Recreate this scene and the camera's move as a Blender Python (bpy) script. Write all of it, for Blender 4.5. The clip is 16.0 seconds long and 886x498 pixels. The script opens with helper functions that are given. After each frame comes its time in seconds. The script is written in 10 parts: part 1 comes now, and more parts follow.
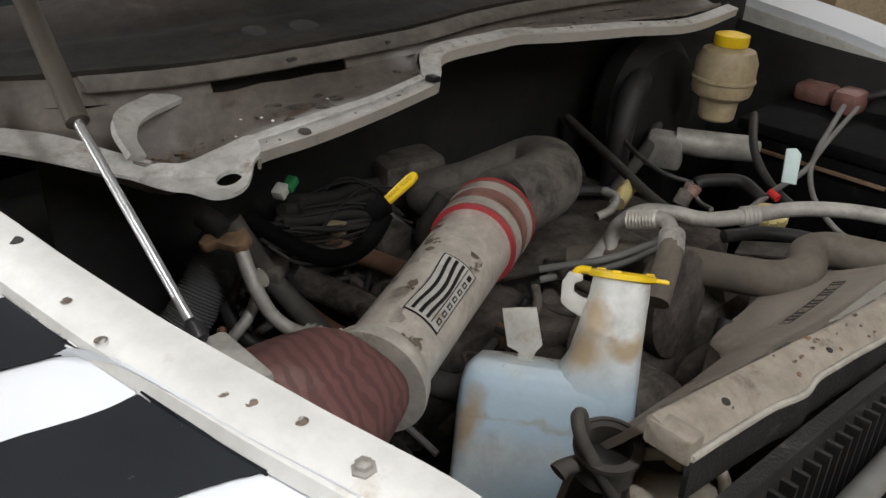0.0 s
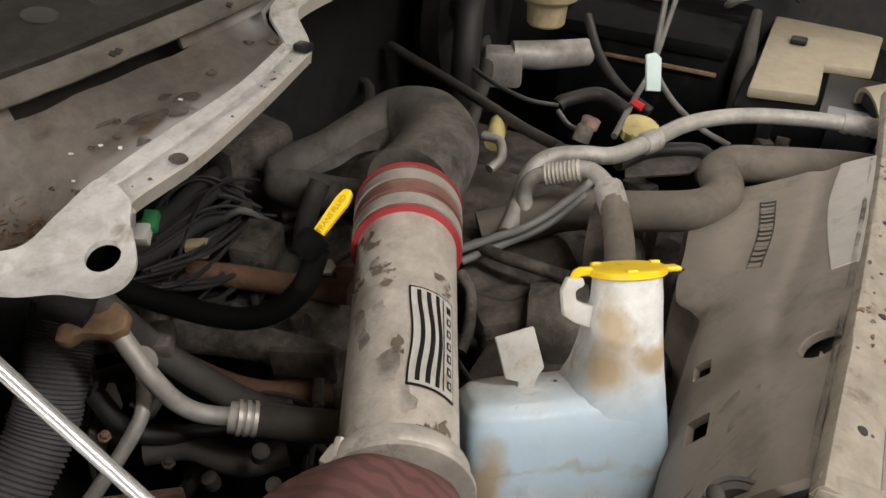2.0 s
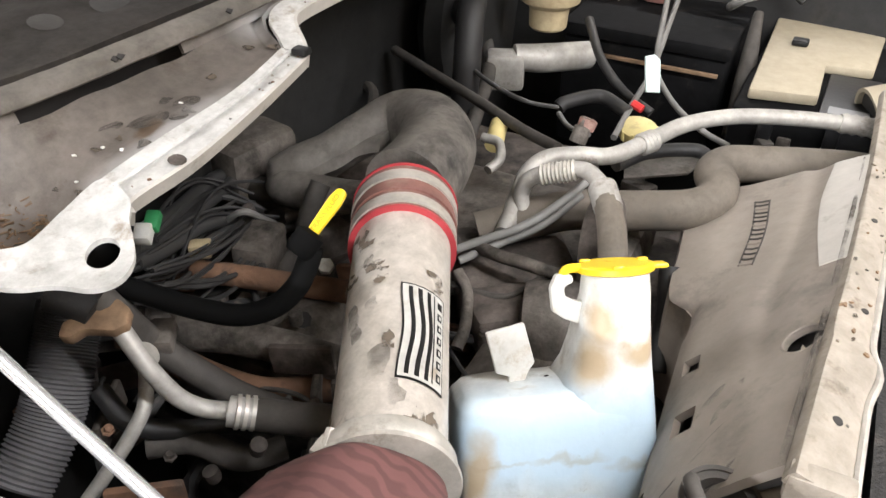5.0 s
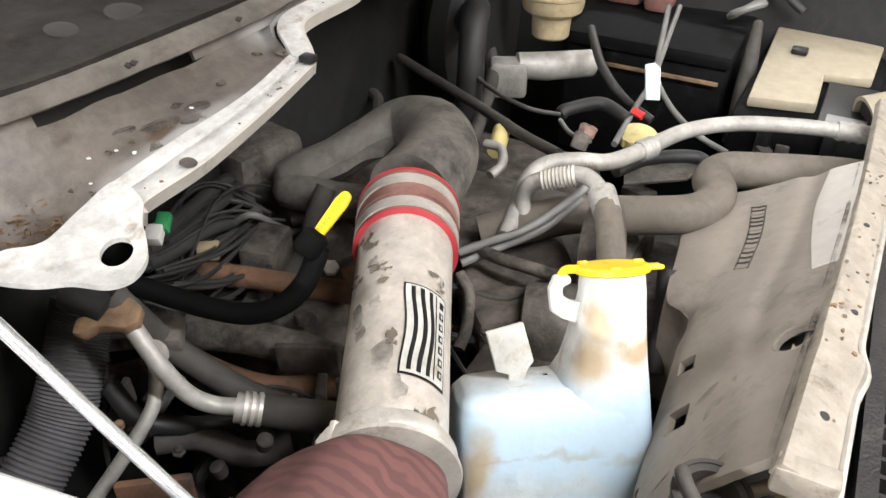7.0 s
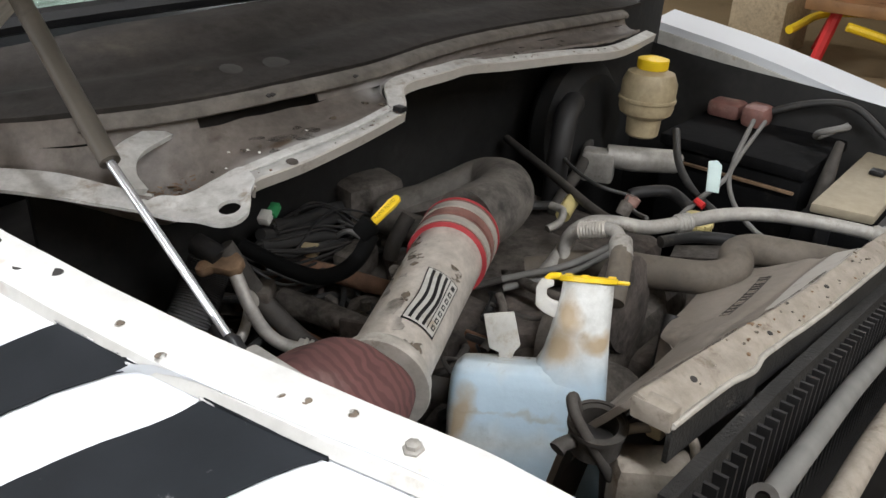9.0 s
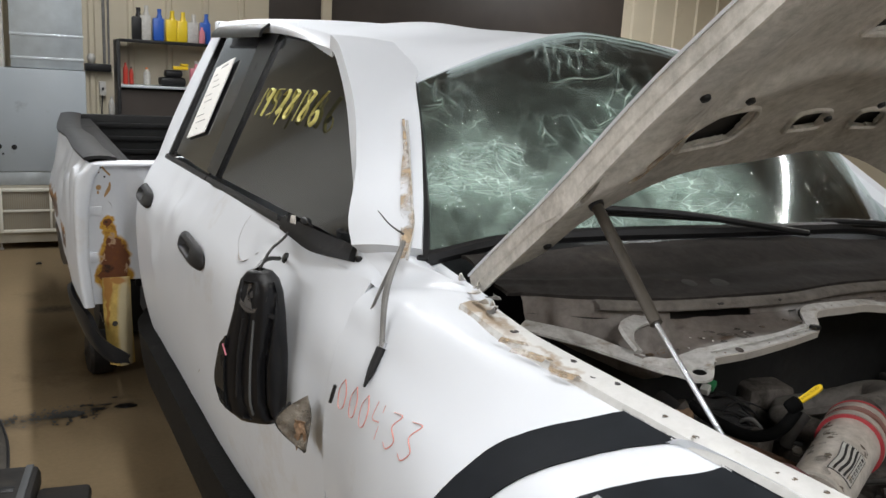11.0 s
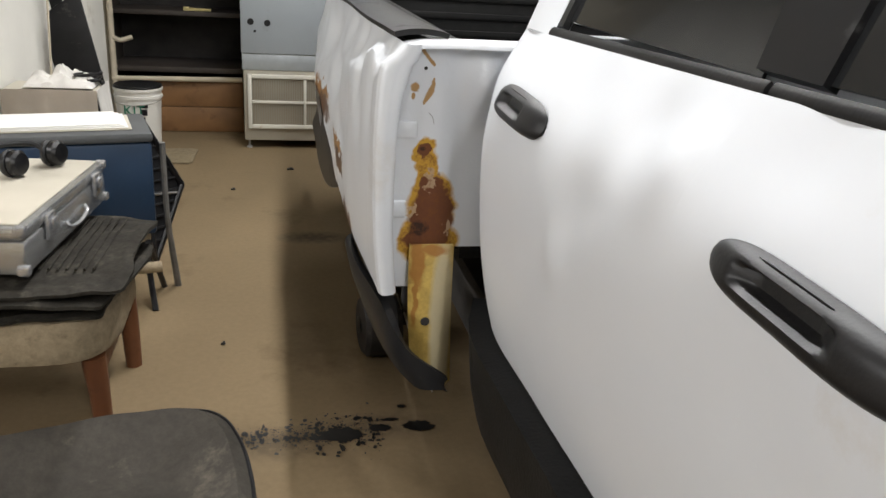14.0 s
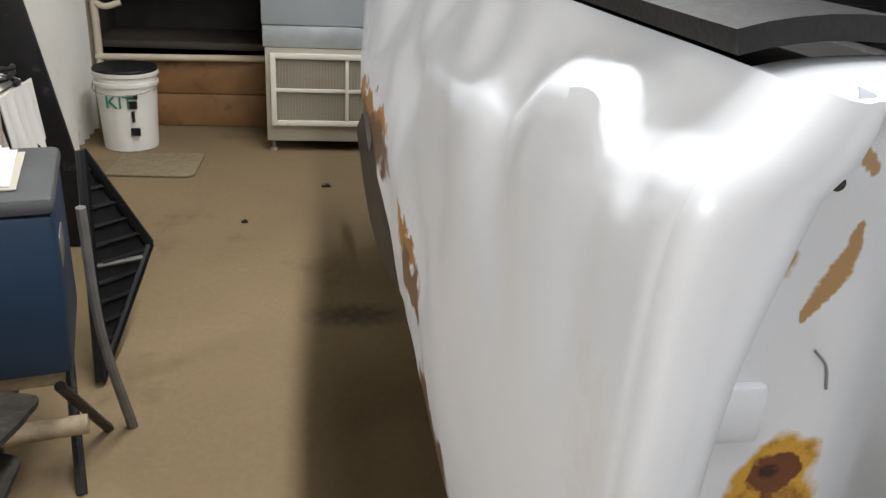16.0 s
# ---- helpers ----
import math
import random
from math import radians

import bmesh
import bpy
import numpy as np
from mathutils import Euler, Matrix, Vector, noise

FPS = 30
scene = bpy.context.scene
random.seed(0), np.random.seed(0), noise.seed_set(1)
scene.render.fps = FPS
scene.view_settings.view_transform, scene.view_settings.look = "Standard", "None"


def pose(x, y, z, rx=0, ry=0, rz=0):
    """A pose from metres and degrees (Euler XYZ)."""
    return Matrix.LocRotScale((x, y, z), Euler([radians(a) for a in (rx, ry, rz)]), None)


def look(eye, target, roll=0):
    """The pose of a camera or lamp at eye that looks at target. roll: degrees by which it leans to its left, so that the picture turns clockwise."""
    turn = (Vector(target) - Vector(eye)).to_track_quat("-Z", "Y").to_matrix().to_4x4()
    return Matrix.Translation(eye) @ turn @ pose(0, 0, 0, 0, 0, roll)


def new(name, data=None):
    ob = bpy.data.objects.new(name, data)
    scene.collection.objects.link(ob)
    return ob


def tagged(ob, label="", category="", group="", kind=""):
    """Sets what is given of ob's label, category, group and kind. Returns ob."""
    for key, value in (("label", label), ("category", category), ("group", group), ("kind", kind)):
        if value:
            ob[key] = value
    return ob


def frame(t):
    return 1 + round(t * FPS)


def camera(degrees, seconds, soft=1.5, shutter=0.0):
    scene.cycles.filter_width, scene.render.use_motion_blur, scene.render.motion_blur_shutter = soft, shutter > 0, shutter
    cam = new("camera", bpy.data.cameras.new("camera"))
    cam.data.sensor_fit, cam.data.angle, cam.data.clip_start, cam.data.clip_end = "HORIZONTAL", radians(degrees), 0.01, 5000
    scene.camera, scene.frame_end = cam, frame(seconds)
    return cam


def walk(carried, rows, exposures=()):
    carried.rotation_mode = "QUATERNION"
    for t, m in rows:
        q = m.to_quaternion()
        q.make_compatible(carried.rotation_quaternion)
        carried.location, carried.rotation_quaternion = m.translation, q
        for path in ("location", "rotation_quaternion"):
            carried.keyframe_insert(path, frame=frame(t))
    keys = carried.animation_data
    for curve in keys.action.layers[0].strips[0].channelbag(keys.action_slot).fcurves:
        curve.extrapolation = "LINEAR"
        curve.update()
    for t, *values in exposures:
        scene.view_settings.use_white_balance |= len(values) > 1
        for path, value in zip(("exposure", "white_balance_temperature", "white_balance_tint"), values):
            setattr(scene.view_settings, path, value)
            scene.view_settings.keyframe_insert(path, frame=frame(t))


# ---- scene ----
cam = camera(56.7, 16.0)
PATH = [
    (0, (0.136, 0.121, 1.426), (1.329, 1.404, 0.462), 1.3),
    (0.5, (0.108, 0.244, 1.424), (1.543, 1.248, 0.459), 1.6),
    (1, (0.117, 0.324, 1.429), (1.636, 1.138, 0.414), 1.7),
    (1.5, (0.149, 0.366, 1.431), (1.65, 1.089, 0.325), 1.4),
    (2, (0.179, 0.379, 1.428), (1.637, 1.084, 0.254), 1.2),
    (2.5, (0.191, 0.374, 1.43), (1.631, 1.084, 0.239), 0.8),
    (3, (0.191, 0.371, 1.431), (1.629, 1.088, 0.241), 0.5),
    (3.5, (0.187, 0.371, 1.432), (1.628, 1.086, 0.245), 0.6),
    (4, (0.183, 0.367, 1.432), (1.626, 1.09, 0.252), 0.5),
    (6.5, (0.16, 0.349, 1.438), (1.609, 1.101, 0.283), 0.2),
    (7, (0.158, 0.347, 1.44), (1.61, 1.101, 0.289), 0.3),
    (7.5, (0.155, 0.338, 1.441), (1.608, 1.103, 0.299), -0.1),
    (8, (0.151, 0.317, 1.442), (1.6, 1.115, 0.317), 0.3),
    (8.2, (0.142, 0.297, 1.444), (1.585, 1.129, 0.336), 0.7),
    (10.3, (-0.228, -0.139, 1.507), (0.733, 1.536, 0.988), 3.6),
    (10.5, (-0.28, -0.134, 1.519), (0.658, 1.568, 1.047), 3.4),
    (10.6, (-0.325, -0.12, 1.526), (0.622, 1.582, 1.071), 3.8),
    (11, (-0.385, -0.069, 1.517), (0.508, 1.67, 1.096), 3.4),
    (11.5, (-0.402, 0.116, 1.488), (0.374, 1.91, 1.066), 4.5),
    (12, (-0.399, 0.372, 1.474), (0.247, 2.2, 0.98), 5.1),
    (12.5, (-0.472, 0.65, 1.444), (0.236, 2.456, 0.958), 4.3),
    (13, (-0.499, 0.926, 1.391), (0.155, 2.737, 0.851), 4.3),
    (13.5, (-0.453, 1.268, 1.35), (0.051, 3.134, 0.839), 4.3),
    (13.6, (-0.441, 1.331, 1.337), (0.039, 3.204, 0.826), 4.4),
    (14, (-0.45, 1.554, 1.299), (-0.047, 3.385, 0.605), 3.7),
    (14.5, (-0.432, 1.881, 1.246), (-0.068, 3.646, 0.379), 3.2),
    (15, (-0.389, 2.183, 1.23), (-0.126, 3.996, 0.428), 4.7),
    (15.5, (-0.413, 2.533, 1.212), (-0.101, 4.356, 0.451), 4.6),
    (16, (-0.383, 2.945, 1.170), (-0.084, 4.760, 0.384), 3.3),
]
walk(cam, [(t, look(eye, target, roll)) for t, eye, target, roll in PATH],
     exposures=[(0, -0.62, 6550, 10), (0.5, -0.56, 6900, 10), (1.0, -0.38, 7250, 12), (1.6, -0.18, 7050, 12), (2.2, 0.14, 6950, 12), (3.0, 0.80, 6600, 12), (4.0, 0.95, 6550, 12), (7.4, 1.01, 6450, 10), (8.0, 0.90, 6400, 10), (9.0, -0.10, 6400, 10), (10.5, -0.66, 6450, 10), (11.0, -0.54, 6450, 10), (12.5, -0.66, 6500, 10), (13.5, -0.33, 6650, 10), (14.5, 0.04, 6650, 10), (15.5, 0.22, 6700, 10), (16, -0.03, 6550, 10)])

# ---- world and lights ----
world = bpy.data.worlds.new("world")
scene.world = world
world.use_nodes = True
world.node_tree.nodes["Background"].inputs[0].default_value = (0.05, 0.05, 0.05, 1)
world.node_tree.nodes["Background"].inputs[1].default_value = 0.3


def tube_lamp(x, y, z, length, watts, tilt):
    data = bpy.data.lights.new("fluorescent_light", "AREA")
    data.shape, data.size, data.size_y = "RECTANGLE", 0.045, length
    data.energy, data.color = watts, (0.945, 0.96, 0.985)
    ob = new("fluorescent_light", data)
    ob.location = (x, y, z)
    ob.rotation_euler = (0, radians(-tilt), 0)
    return ob


CEIL = 3.1
# x, y, length and watts; the far left row tilts 45 degrees
# the -5.4, 4.8 and 2.4 lamps are unseen fill, added to brighten
LAMPS = [(0.10, 4.37, 3.7, 112), (-5.4, 0.0, 2.4, 118), (-5.4, 3.0, 2.4, 118), (3.9, 1.3, 2.4, 40), (4.8, 5.3, 2.4, 110), (0.10, -1.25, 3.7, 128), (2.4, -2.6, 2.4, 36)]
for lx, ly, ll, lw in LAMPS:
    tube_lamp(lx, ly, CEIL - 0.13, ll, lw, 45 if lx < -5 else 0)

# ---- materials ----


def mat(name, base, rough=0.5, metal=0.0, var=0.25, scale=6.0, dirt=None, dirt_amt=0.0, dirt_scale=3.0, bump=0.15, bump_scale=60.0, coat=0.0, spec=0.5, grit=0.0):
    m = bpy.data.materials.new(name)
    m.use_nodes = True
    nt = m.node_tree
    b = nt.nodes["Principled BSDF"]
    tc = nt.nodes.new("ShaderNodeTexCoord")
    n1 = nt.nodes.new("ShaderNodeTexNoise")
    n1.inputs["Scale"].default_value, n1.inputs["Detail"].default_value = scale, 6
    nt.links.new(tc.outputs["Object"], n1.inputs["Vector"])
    r1 = nt.nodes.new("ShaderNodeValToRGB")
    r1.color_ramp.elements[0].position, r1.color_ramp.elements[1].position = 0.3, 0.7
    r1.color_ramp.elements[0].color = (*[c * (1 - var) for c in base], 1)
    r1.color_ramp.elements[1].color = (*[min(1, c * (1 + var * 0.6)) for c in base], 1)
    nt.links.new(n1.outputs["Fac"], r1.inputs["Fac"])
    out = r1.outputs["Color"]
    rough_socket = None
    if dirt:
        n2 = nt.nodes.new("ShaderNodeTexNoise")
        n2.inputs["Scale"].default_value, n2.inputs["Detail"].default_value, n2.inputs["Roughness"].default_value = dirt_scale, 9, 0.68
        nt.links.new(tc.outputs["Object"], n2.inputs["Vector"])
        r2 = nt.nodes.new("ShaderNodeValToRGB")
        r2.color_ramp.elements[0].position, r2.color_ramp.elements[1].position = 0.62 - dirt_amt * 0.4, 0.78 - dirt_amt * 0.3
        nt.links.new(n2.outputs["Fac"], r2.inputs["Fac"])
        mx = nt.nodes.new("ShaderNodeMixRGB")
        mx.inputs["Color2"].default_value = (*dirt, 1)
        nt.links.new(r2.outputs["Color"], mx.inputs["Fac"])
        nt.links.new(out, mx.inputs["Color1"])
        out = mx.outputs["Color"]
        rr = nt.nodes.new("ShaderNodeMapRange")
        rr.inputs["To Min"].default_value, rr.inputs["To Max"].default_value = rough, min(1, rough + 0.35)
        nt.links.new(r2.outputs["Color"], rr.inputs["Value"])
        rough_socket = rr.outputs["Result"]
    if grit:
        n4 = nt.nodes.new("ShaderNodeTexNoise")
        n4.inputs["Scale"].default_value, n4.inputs["Detail"].default_value, n4.inputs["Roughness"].default_value = 48, 10, 0.72
        nt.links.new(tc.outputs["Object"], n4.inputs["Vector"])
        r4 = nt.nodes.new("ShaderNodeValToRGB")
        r4.color_ramp.elements[0].position, r4.color_ramp.elements[1].position = 0.36, 0.62
        r4.color_ramp.elements[0].color = (1 - grit, 1 - grit, 1 - grit * 1.05, 1)
        r4.color_ramp.elements[1].color = (1, 1, 1, 1)
        nt.links.new(n4.outputs["Fac"], r4.inputs["Fac"])
        m4 = nt.nodes.new("ShaderNodeMixRGB")
        m4.blend_type = "MULTIPLY"
        m4.inputs["Fac"].default_value = 1.0
        nt.links.new(out, m4.inputs["Color1"])
        nt.links.new(r4.outputs["Color"], m4.inputs["Color2"])
        out = m4.outputs["Color"]
    nt.links.new(out, b.inputs["Base Color"])
    if rough_socket:
        nt.links.new(rough_socket, b.inputs["Roughness"])
    b.inputs["Roughness"].default_value = rough
    b.inputs["Metallic"].default_value = metal
    b.inputs["Coat Weight"].default_value = coat
    b.inputs["Coat Roughness"].default_value = 0.08
    b.inputs["Specular IOR Level"].default_value = spec
    if bump:
        n3 = nt.nodes.new("ShaderNodeTexNoise")
        n3.inputs["Scale"].default_value, n3.inputs["Detail"].default_value = bump_scale, 4
        nt.links.new(tc.outputs["Object"], n3.inputs["Vector"])
        bp = nt.nodes.new("ShaderNodeBump")
        bp.inputs["Strength"].default_value, bp.inputs["Distance"].default_value = bump, 0.004
        nt.links.new(n3.outputs["Fac"], bp.inputs["Height"])
        nt.links.new(bp.outputs["Normal"], b.inputs["Normal"])
    return m


WHITE = mat("white_car_paint", (0.665, 0.69, 0.725), 0.45, var=0.03, scale=2.5, dirt=(0.55, 0.52, 0.48), dirt_amt=0.06, dirt_scale=2.2, bump=0.0, coat=0.2)
WHITE_DIRTY = mat("dirty_white_paint", (0.60, 0.59, 0.57), 0.5, var=0.14, scale=14, dirt=(0.30, 0.24, 0.18), dirt_amt=0.17, dirt_scale=34, bump=0.45, grit=0.34)
RAIL_PAINT = mat("scuffed_white_rail_paint", (0.63, 0.625, 0.605), 0.45, var=0.06, scale=10, dirt=(0.42, 0.37, 0.30), dirt_amt=0.07, dirt_scale=18, bump=0.15, grit=0.10)
HOOD_INNER = mat("dusty_hood_underside", (0.60, 0.57, 0.52), 0.65, var=0.18, scale=6, dirt=(0.25, 0.22, 0.18), dirt_amt=0.2, dirt_scale=5, bump=0.2, bump_scale=45, grit=0.30)
DUCT_GREY = mat("dusty_grey_duct_hose", (0.125, 0.122, 0.125), 0.7, var=0.2, scale=9, dirt=(0.05, 0.047, 0.045), dirt_amt=0.16, dirt_scale=24, bump=0.15, grit=0.3)
COWL_PAINT = mat("grimy_cowl_paint", (0.185, 0.160, 0.142), 0.55, var=0.32, scale=9, dirt=(0.10, 0.078, 0.06), dirt_amt=0.17, dirt_scale=15, bump=0.25, bump_scale=45, grit=0.34)
COWL_LIP = mat("dusty_cowl_lip", (0.150, 0.134, 0.118), 0.7, var=0.2, scale=12, dirt=(0.09, 0.075, 0.06), dirt_amt=0.14, dirt_scale=20, bump=0.15, grit=0.35)
COWL_PLASTIC = mat("dusty_cowl_plastic", (0.046, 0.041, 0.038), 0.75, var=0.4, scale=5, dirt=(0.08, 0.07, 0.06), dirt_amt=0.14, dirt_scale=8, bump=0.15, spec=0.08, grit=0.35)
STRIPE = mat("black_stripe_decal", (0.012, 0.014, 0.017), 0.6, var=0.3, scale=12, dirt=(0.55, 0.55, 0.55), dirt_amt=-0.06, dirt_scale=26, bump=0.05, spec=0.12)
BLACK_PLASTIC = mat("black_trim_plastic", (0.014, 0.014, 0.015), 0.42, var=0.3, scale=10, spec=0.28, dirt=(0.08, 0.075, 0.07), dirt_amt=0.04, dirt_scale=15, bump=0.12, bump_scale=160)
BLACK_GLOSS = mat("black_gloss_plastic", (0.008, 0.008, 0.009), 0.3, var=0.2, scale=8, spec=0.3, dirt=(0.08, 0.08, 0.08), dirt_amt=0.02, dirt_scale=9, bump=0.0)
BATTERY = mat("dusty_black_battery_case", (0.006, 0.006, 0.0065), 0.8, var=0.4, scale=12, dirt=(0.034, 0.03, 0.027), dirt_amt=0.12, dirt_scale=18, bump=0.2, spec=0.12, grit=0.4)
RUBBER = mat("black_rubber", (0.016, 0.015, 0.015), 0.6, var=0.3, scale=20, dirt=(0.10, 0.085, 0.07), dirt_amt=0.10, dirt_scale=22, bump=0.25)
RUBBER_DUSTY = mat("dusty_rubber", (0.070, 0.062, 0.055), 0.75, var=0.25, scale=9, dirt=(0.03, 0.028, 0.025), dirt_amt=0.22, dirt_scale=24, bump=0.2, grit=0.40)
ELBOW = mat("dusty_rubber_elbow", (0.165, 0.148, 0.131), 0.7, var=0.3, scale=9, dirt=(0.030, 0.028, 0.026), dirt_amt=0.27, dirt_scale=13, bump=0.2, bump_scale=120, grit=0.40)
HOSE_TAN = mat("dusty_radiator_hose", (0.143, 0.120, 0.096), 0.75, var=0.2, scale=10, dirt=(0.05, 0.045, 0.04), dirt_amt=0.14, dirt_scale=12, bump=0.15, grit=0.35)
SHROUD = mat("dusty_shroud_plastic", (0.250, 0.214, 0.182), 0.75, var=0.1, scale=4, dirt=(0.14, 0.12, 0.105), dirt_amt=0.12, dirt_scale=11, bump=0.15, bump_scale=90, grit=0.14)
SHROUD_LIGHT = mat("pale_rubbed_plastic", (0.50, 0.47, 0.43), 0.65, var=0.06, scale=8, dirt=(0.27, 0.24, 0.20), dirt_amt=0.06, dirt_scale=24, bump=0.1, grit=0.12)
RADBAR = mat("dirty_steel_bar", (0.335, 0.293, 0.245), 0.65, var=0.15, scale=14, dirt=(0.15, 0.115, 0.085), dirt_amt=0.16, dirt_scale=42, bump=0.4, bump_scale=90, grit=0.30)
ALU = mat("stained_aluminium", (0.657, 0.605, 0.544), 0.42, metal=0.3, var=0.14, scale=16, dirt=(0.17, 0.145, 0.115), dirt_amt=0.05, dirt_scale=21, bump=0.15, bump_scale=140, grit=0.30)
STEEL = mat("dull_steel", (0.42, 0.40, 0.37), 0.55, metal=0.3, var=0.2, scale=22, dirt=(0.16, 0.13, 0.10), dirt_amt=0.12, dirt_scale=25, bump=0.2, grit=0.30)
CAST = mat("cast_aluminium_grimy", (0.150, 0.130, 0.114), 0.7, metal=0.2, var=0.35, scale=18, dirt=(0.035, 0.03, 0.025), dirt_amt=0.3, dirt_scale=20, bump=0.5, bump_scale=90, grit=0.55)
ENGINE = mat("grimy_engine_block", (0.115, 0.094, 0.082), 0.75, var=0.55, scale=20, dirt=(0.015, 0.013, 0.012), dirt_amt=0.3, dirt_scale=13, bump=0.6, bump_scale=70, grit=0.60)
RUST = mat("rusty_steel", (0.16, 0.085, 0.05), 0.85, var=0.45, scale=24, dirt=(0.07, 0.05, 0.04), dirt_amt=0.25, dirt_scale=30, bump=0.6, bump_scale=90)
RUST_TAN = mat("rusty_tan_bracket", (0.27, 0.17, 0.10), 0.8, var=0.4, scale=40, dirt=(0.11, 0.06, 0.035), dirt_amt=0.2, dirt_scale=40, bump=0.5, grit=0.40)
CHROME = mat("polished_strut_rod", (0.55, 0.56, 0.58), 0.25, metal=0.75, var=0.05, scale=30, bump=0.0)
STRUT_DARK = mat("dirty_strut_cylinder", (0.075, 0.065, 0.052), 0.5, var=0.3, scale=20, dirt=(0.03, 0.025, 0.02), dirt_amt=0.2, dirt_scale=20, bump=0.2)
RED_RUBBER = mat("red_silicone", (0.42, 0.045, 0.055), 0.45, var=0.15, scale=20, dirt=(0.25, 0.06, 0.05), dirt_amt=0.1, dirt_scale=20, bump=0.1)
RED_DUSTY = mat("faded_red_coupler", (0.240, 0.114, 0.096), 0.55, var=0.2, scale=16, dirt=(0.42, 0.33, 0.27), dirt_amt=0.22, dirt_scale=14, bump=0.1, grit=0.30)
BAND = mat("steel_clamp_band", (0.55, 0.52, 0.47), 0.45, metal=0.35, var=0.15, scale=30, dirt=(0.3, 0.25, 0.2), dirt_amt=0.1, dirt_scale=30, bump=0.1, grit=0.25)
YELLOW = mat("yellow_plastic", (0.85, 0.58, 0.015), 0.4, var=0.1, scale=16, dirt=(0.4, 0.27, 0.05), dirt_amt=0.05, dirt_scale=30, bump=0.05)
YELLOW_PALE = mat("grimy_yellow_cap", (0.60, 0.50, 0.22), 0.6, var=0.2, scale=30, dirt=(0.3, 0.24, 0.14), dirt_amt=0.2, dirt_scale=35, bump=0.2)
PLASTIC_WHITE = mat("white_plastic", (0.55, 0.54, 0.505), 0.5, var=0.10, scale=25, dirt=(0.36, 0.29, 0.20), dirt_amt=0.14, dirt_scale=38, bump=0.1, grit=0.18)
PLASTIC_CREAM = mat("yellowed_reservoir_plastic", (0.42, 0.34, 0.21), 0.5, var=0.15, scale=12, dirt=(0.22, 0.16, 0.09), dirt_amt=0.2, dirt_scale=14, bump=0.1, grit=0.25)
LID_TAN = mat("dusty_tan_lid", (0.36, 0.31, 0.225), 0.7, var=0.1, scale=9, dirt=(0.33, 0.28, 0.21), dirt_amt=0.12, dirt_scale=16, bump=0.1, grit=0.15)
LINER = mat("black_bed_liner", (0.011, 0.011, 0.011), 0.6, var=0.3, scale=14, dirt=(0.03, 0.028, 0.026), dirt_amt=0.08, dirt_scale=9, bump=0.3, bump_scale=120, spec=0.2)
RAIL_CAP = mat("worn_rail_cap", (0.013, 0.013, 0.014), 0.5, var=0.3, scale=10, dirt=(0.05, 0.047, 0.044), dirt_amt=0.08, dirt_scale=12, bump=0.15, bump_scale=160, spec=0.3)
SHARD = mat("soiled_mirror_glass", (0.30, 0.28, 0.25), 0.25, metal=0.7, var=0.7, scale=40, dirt=(0.10, 0.07, 0.04), dirt_amt=0.35, dirt_scale=30, bump=0.6, bump_scale=40)
HANDLE = mat("satin_black_handle", (0.011, 0.011, 0.012), 0.42, var=0.15, scale=20, bump=0.08, bump_scale=240, spec=0.35)
SLAT = mat("dull_tan_slats", (0.27, 0.24, 0.18), 0.7, var=0.3, scale=30, dirt=(0.12, 0.10, 0.075), dirt_amt=0.2, dirt_scale=20, bump=0.2)
SCUFF = mat("brown_scuff", (0.36, 0.33, 0.30), 0.7, var=0.4, scale=60, bump=0.1)
SHEET_TAN = mat("tan_sheet", (0.36, 0.31, 0.25), 0.85, var=0.12, scale=6, bump=0.3)
LINER_RUBBER = mat("dusty_liner_rubber", (0.062, 0.055, 0.045), 0.75, var=0.3, scale=5, spec=0.25, dirt=(0.13, 0.115, 0.09), dirt_amt=0.12, dirt_scale=6, bump=0.2, bump_scale=150, grit=0.25)
# near-black for the shade in holes, hollows and under floors; grime elsewhere
VOID = mat("shade_and_grime_black", (0.031, 0.028, 0.026), 0.85, var=0.5, scale=9, bump=0.3)
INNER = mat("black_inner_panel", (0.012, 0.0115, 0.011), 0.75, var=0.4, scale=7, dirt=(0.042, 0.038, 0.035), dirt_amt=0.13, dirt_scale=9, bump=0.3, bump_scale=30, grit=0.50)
WIRE = mat("black_wire", (0.035, 0.034, 0.033), 0.5, var=0.2, scale=30, dirt=(0.1, 0.09, 0.08), dirt_amt=0.12, dirt_scale=40, bump=0.1)
GREY_WIRE = mat("dusty_grey_wire", (0.17, 0.165, 0.155), 0.6, var=0.25, scale=30, bump=0.1)
CONDENSER = mat("black_condenser", (0.022, 0.021, 0.02), 0.6, var=0.4, scale=40, dirt=(0.08, 0.07, 0.06), dirt_amt=0.08, dirt_scale=30, bump=0.5, bump_scale=300)
TEAL = mat("pale_green_clip", (0.55, 0.68, 0.66), 0.5, var=0.1, scale=20, bump=0.05)
GREEN = mat("green_connector", (0.03, 0.22, 0.08), 0.5, var=0.2, scale=20, bump=0.05)
TINT = mat("dark_tinted_glass", (0.015, 0.016, 0.017), 0.07, var=0.2, scale=2, bump=0.0, spec=0.5)
PAPER = mat("white_paper", (0.80, 0.79, 0.75), 0.8, var=0.04, scale=5, bump=0.05)
INK = mat("grey_print", (0.28, 0.28, 0.28), 0.8, var=0.1, bump=0.0)
CRAYON = mat("yellow_paint_marker", (0.62, 0.56, 0.17), 0.8, var=0.2, scale=60, bump=0.3)
RED_MARK = mat("red_paint_marker", (0.72, 0.33, 0.29), 0.8, var=0.2, scale=60, bump=0.0)
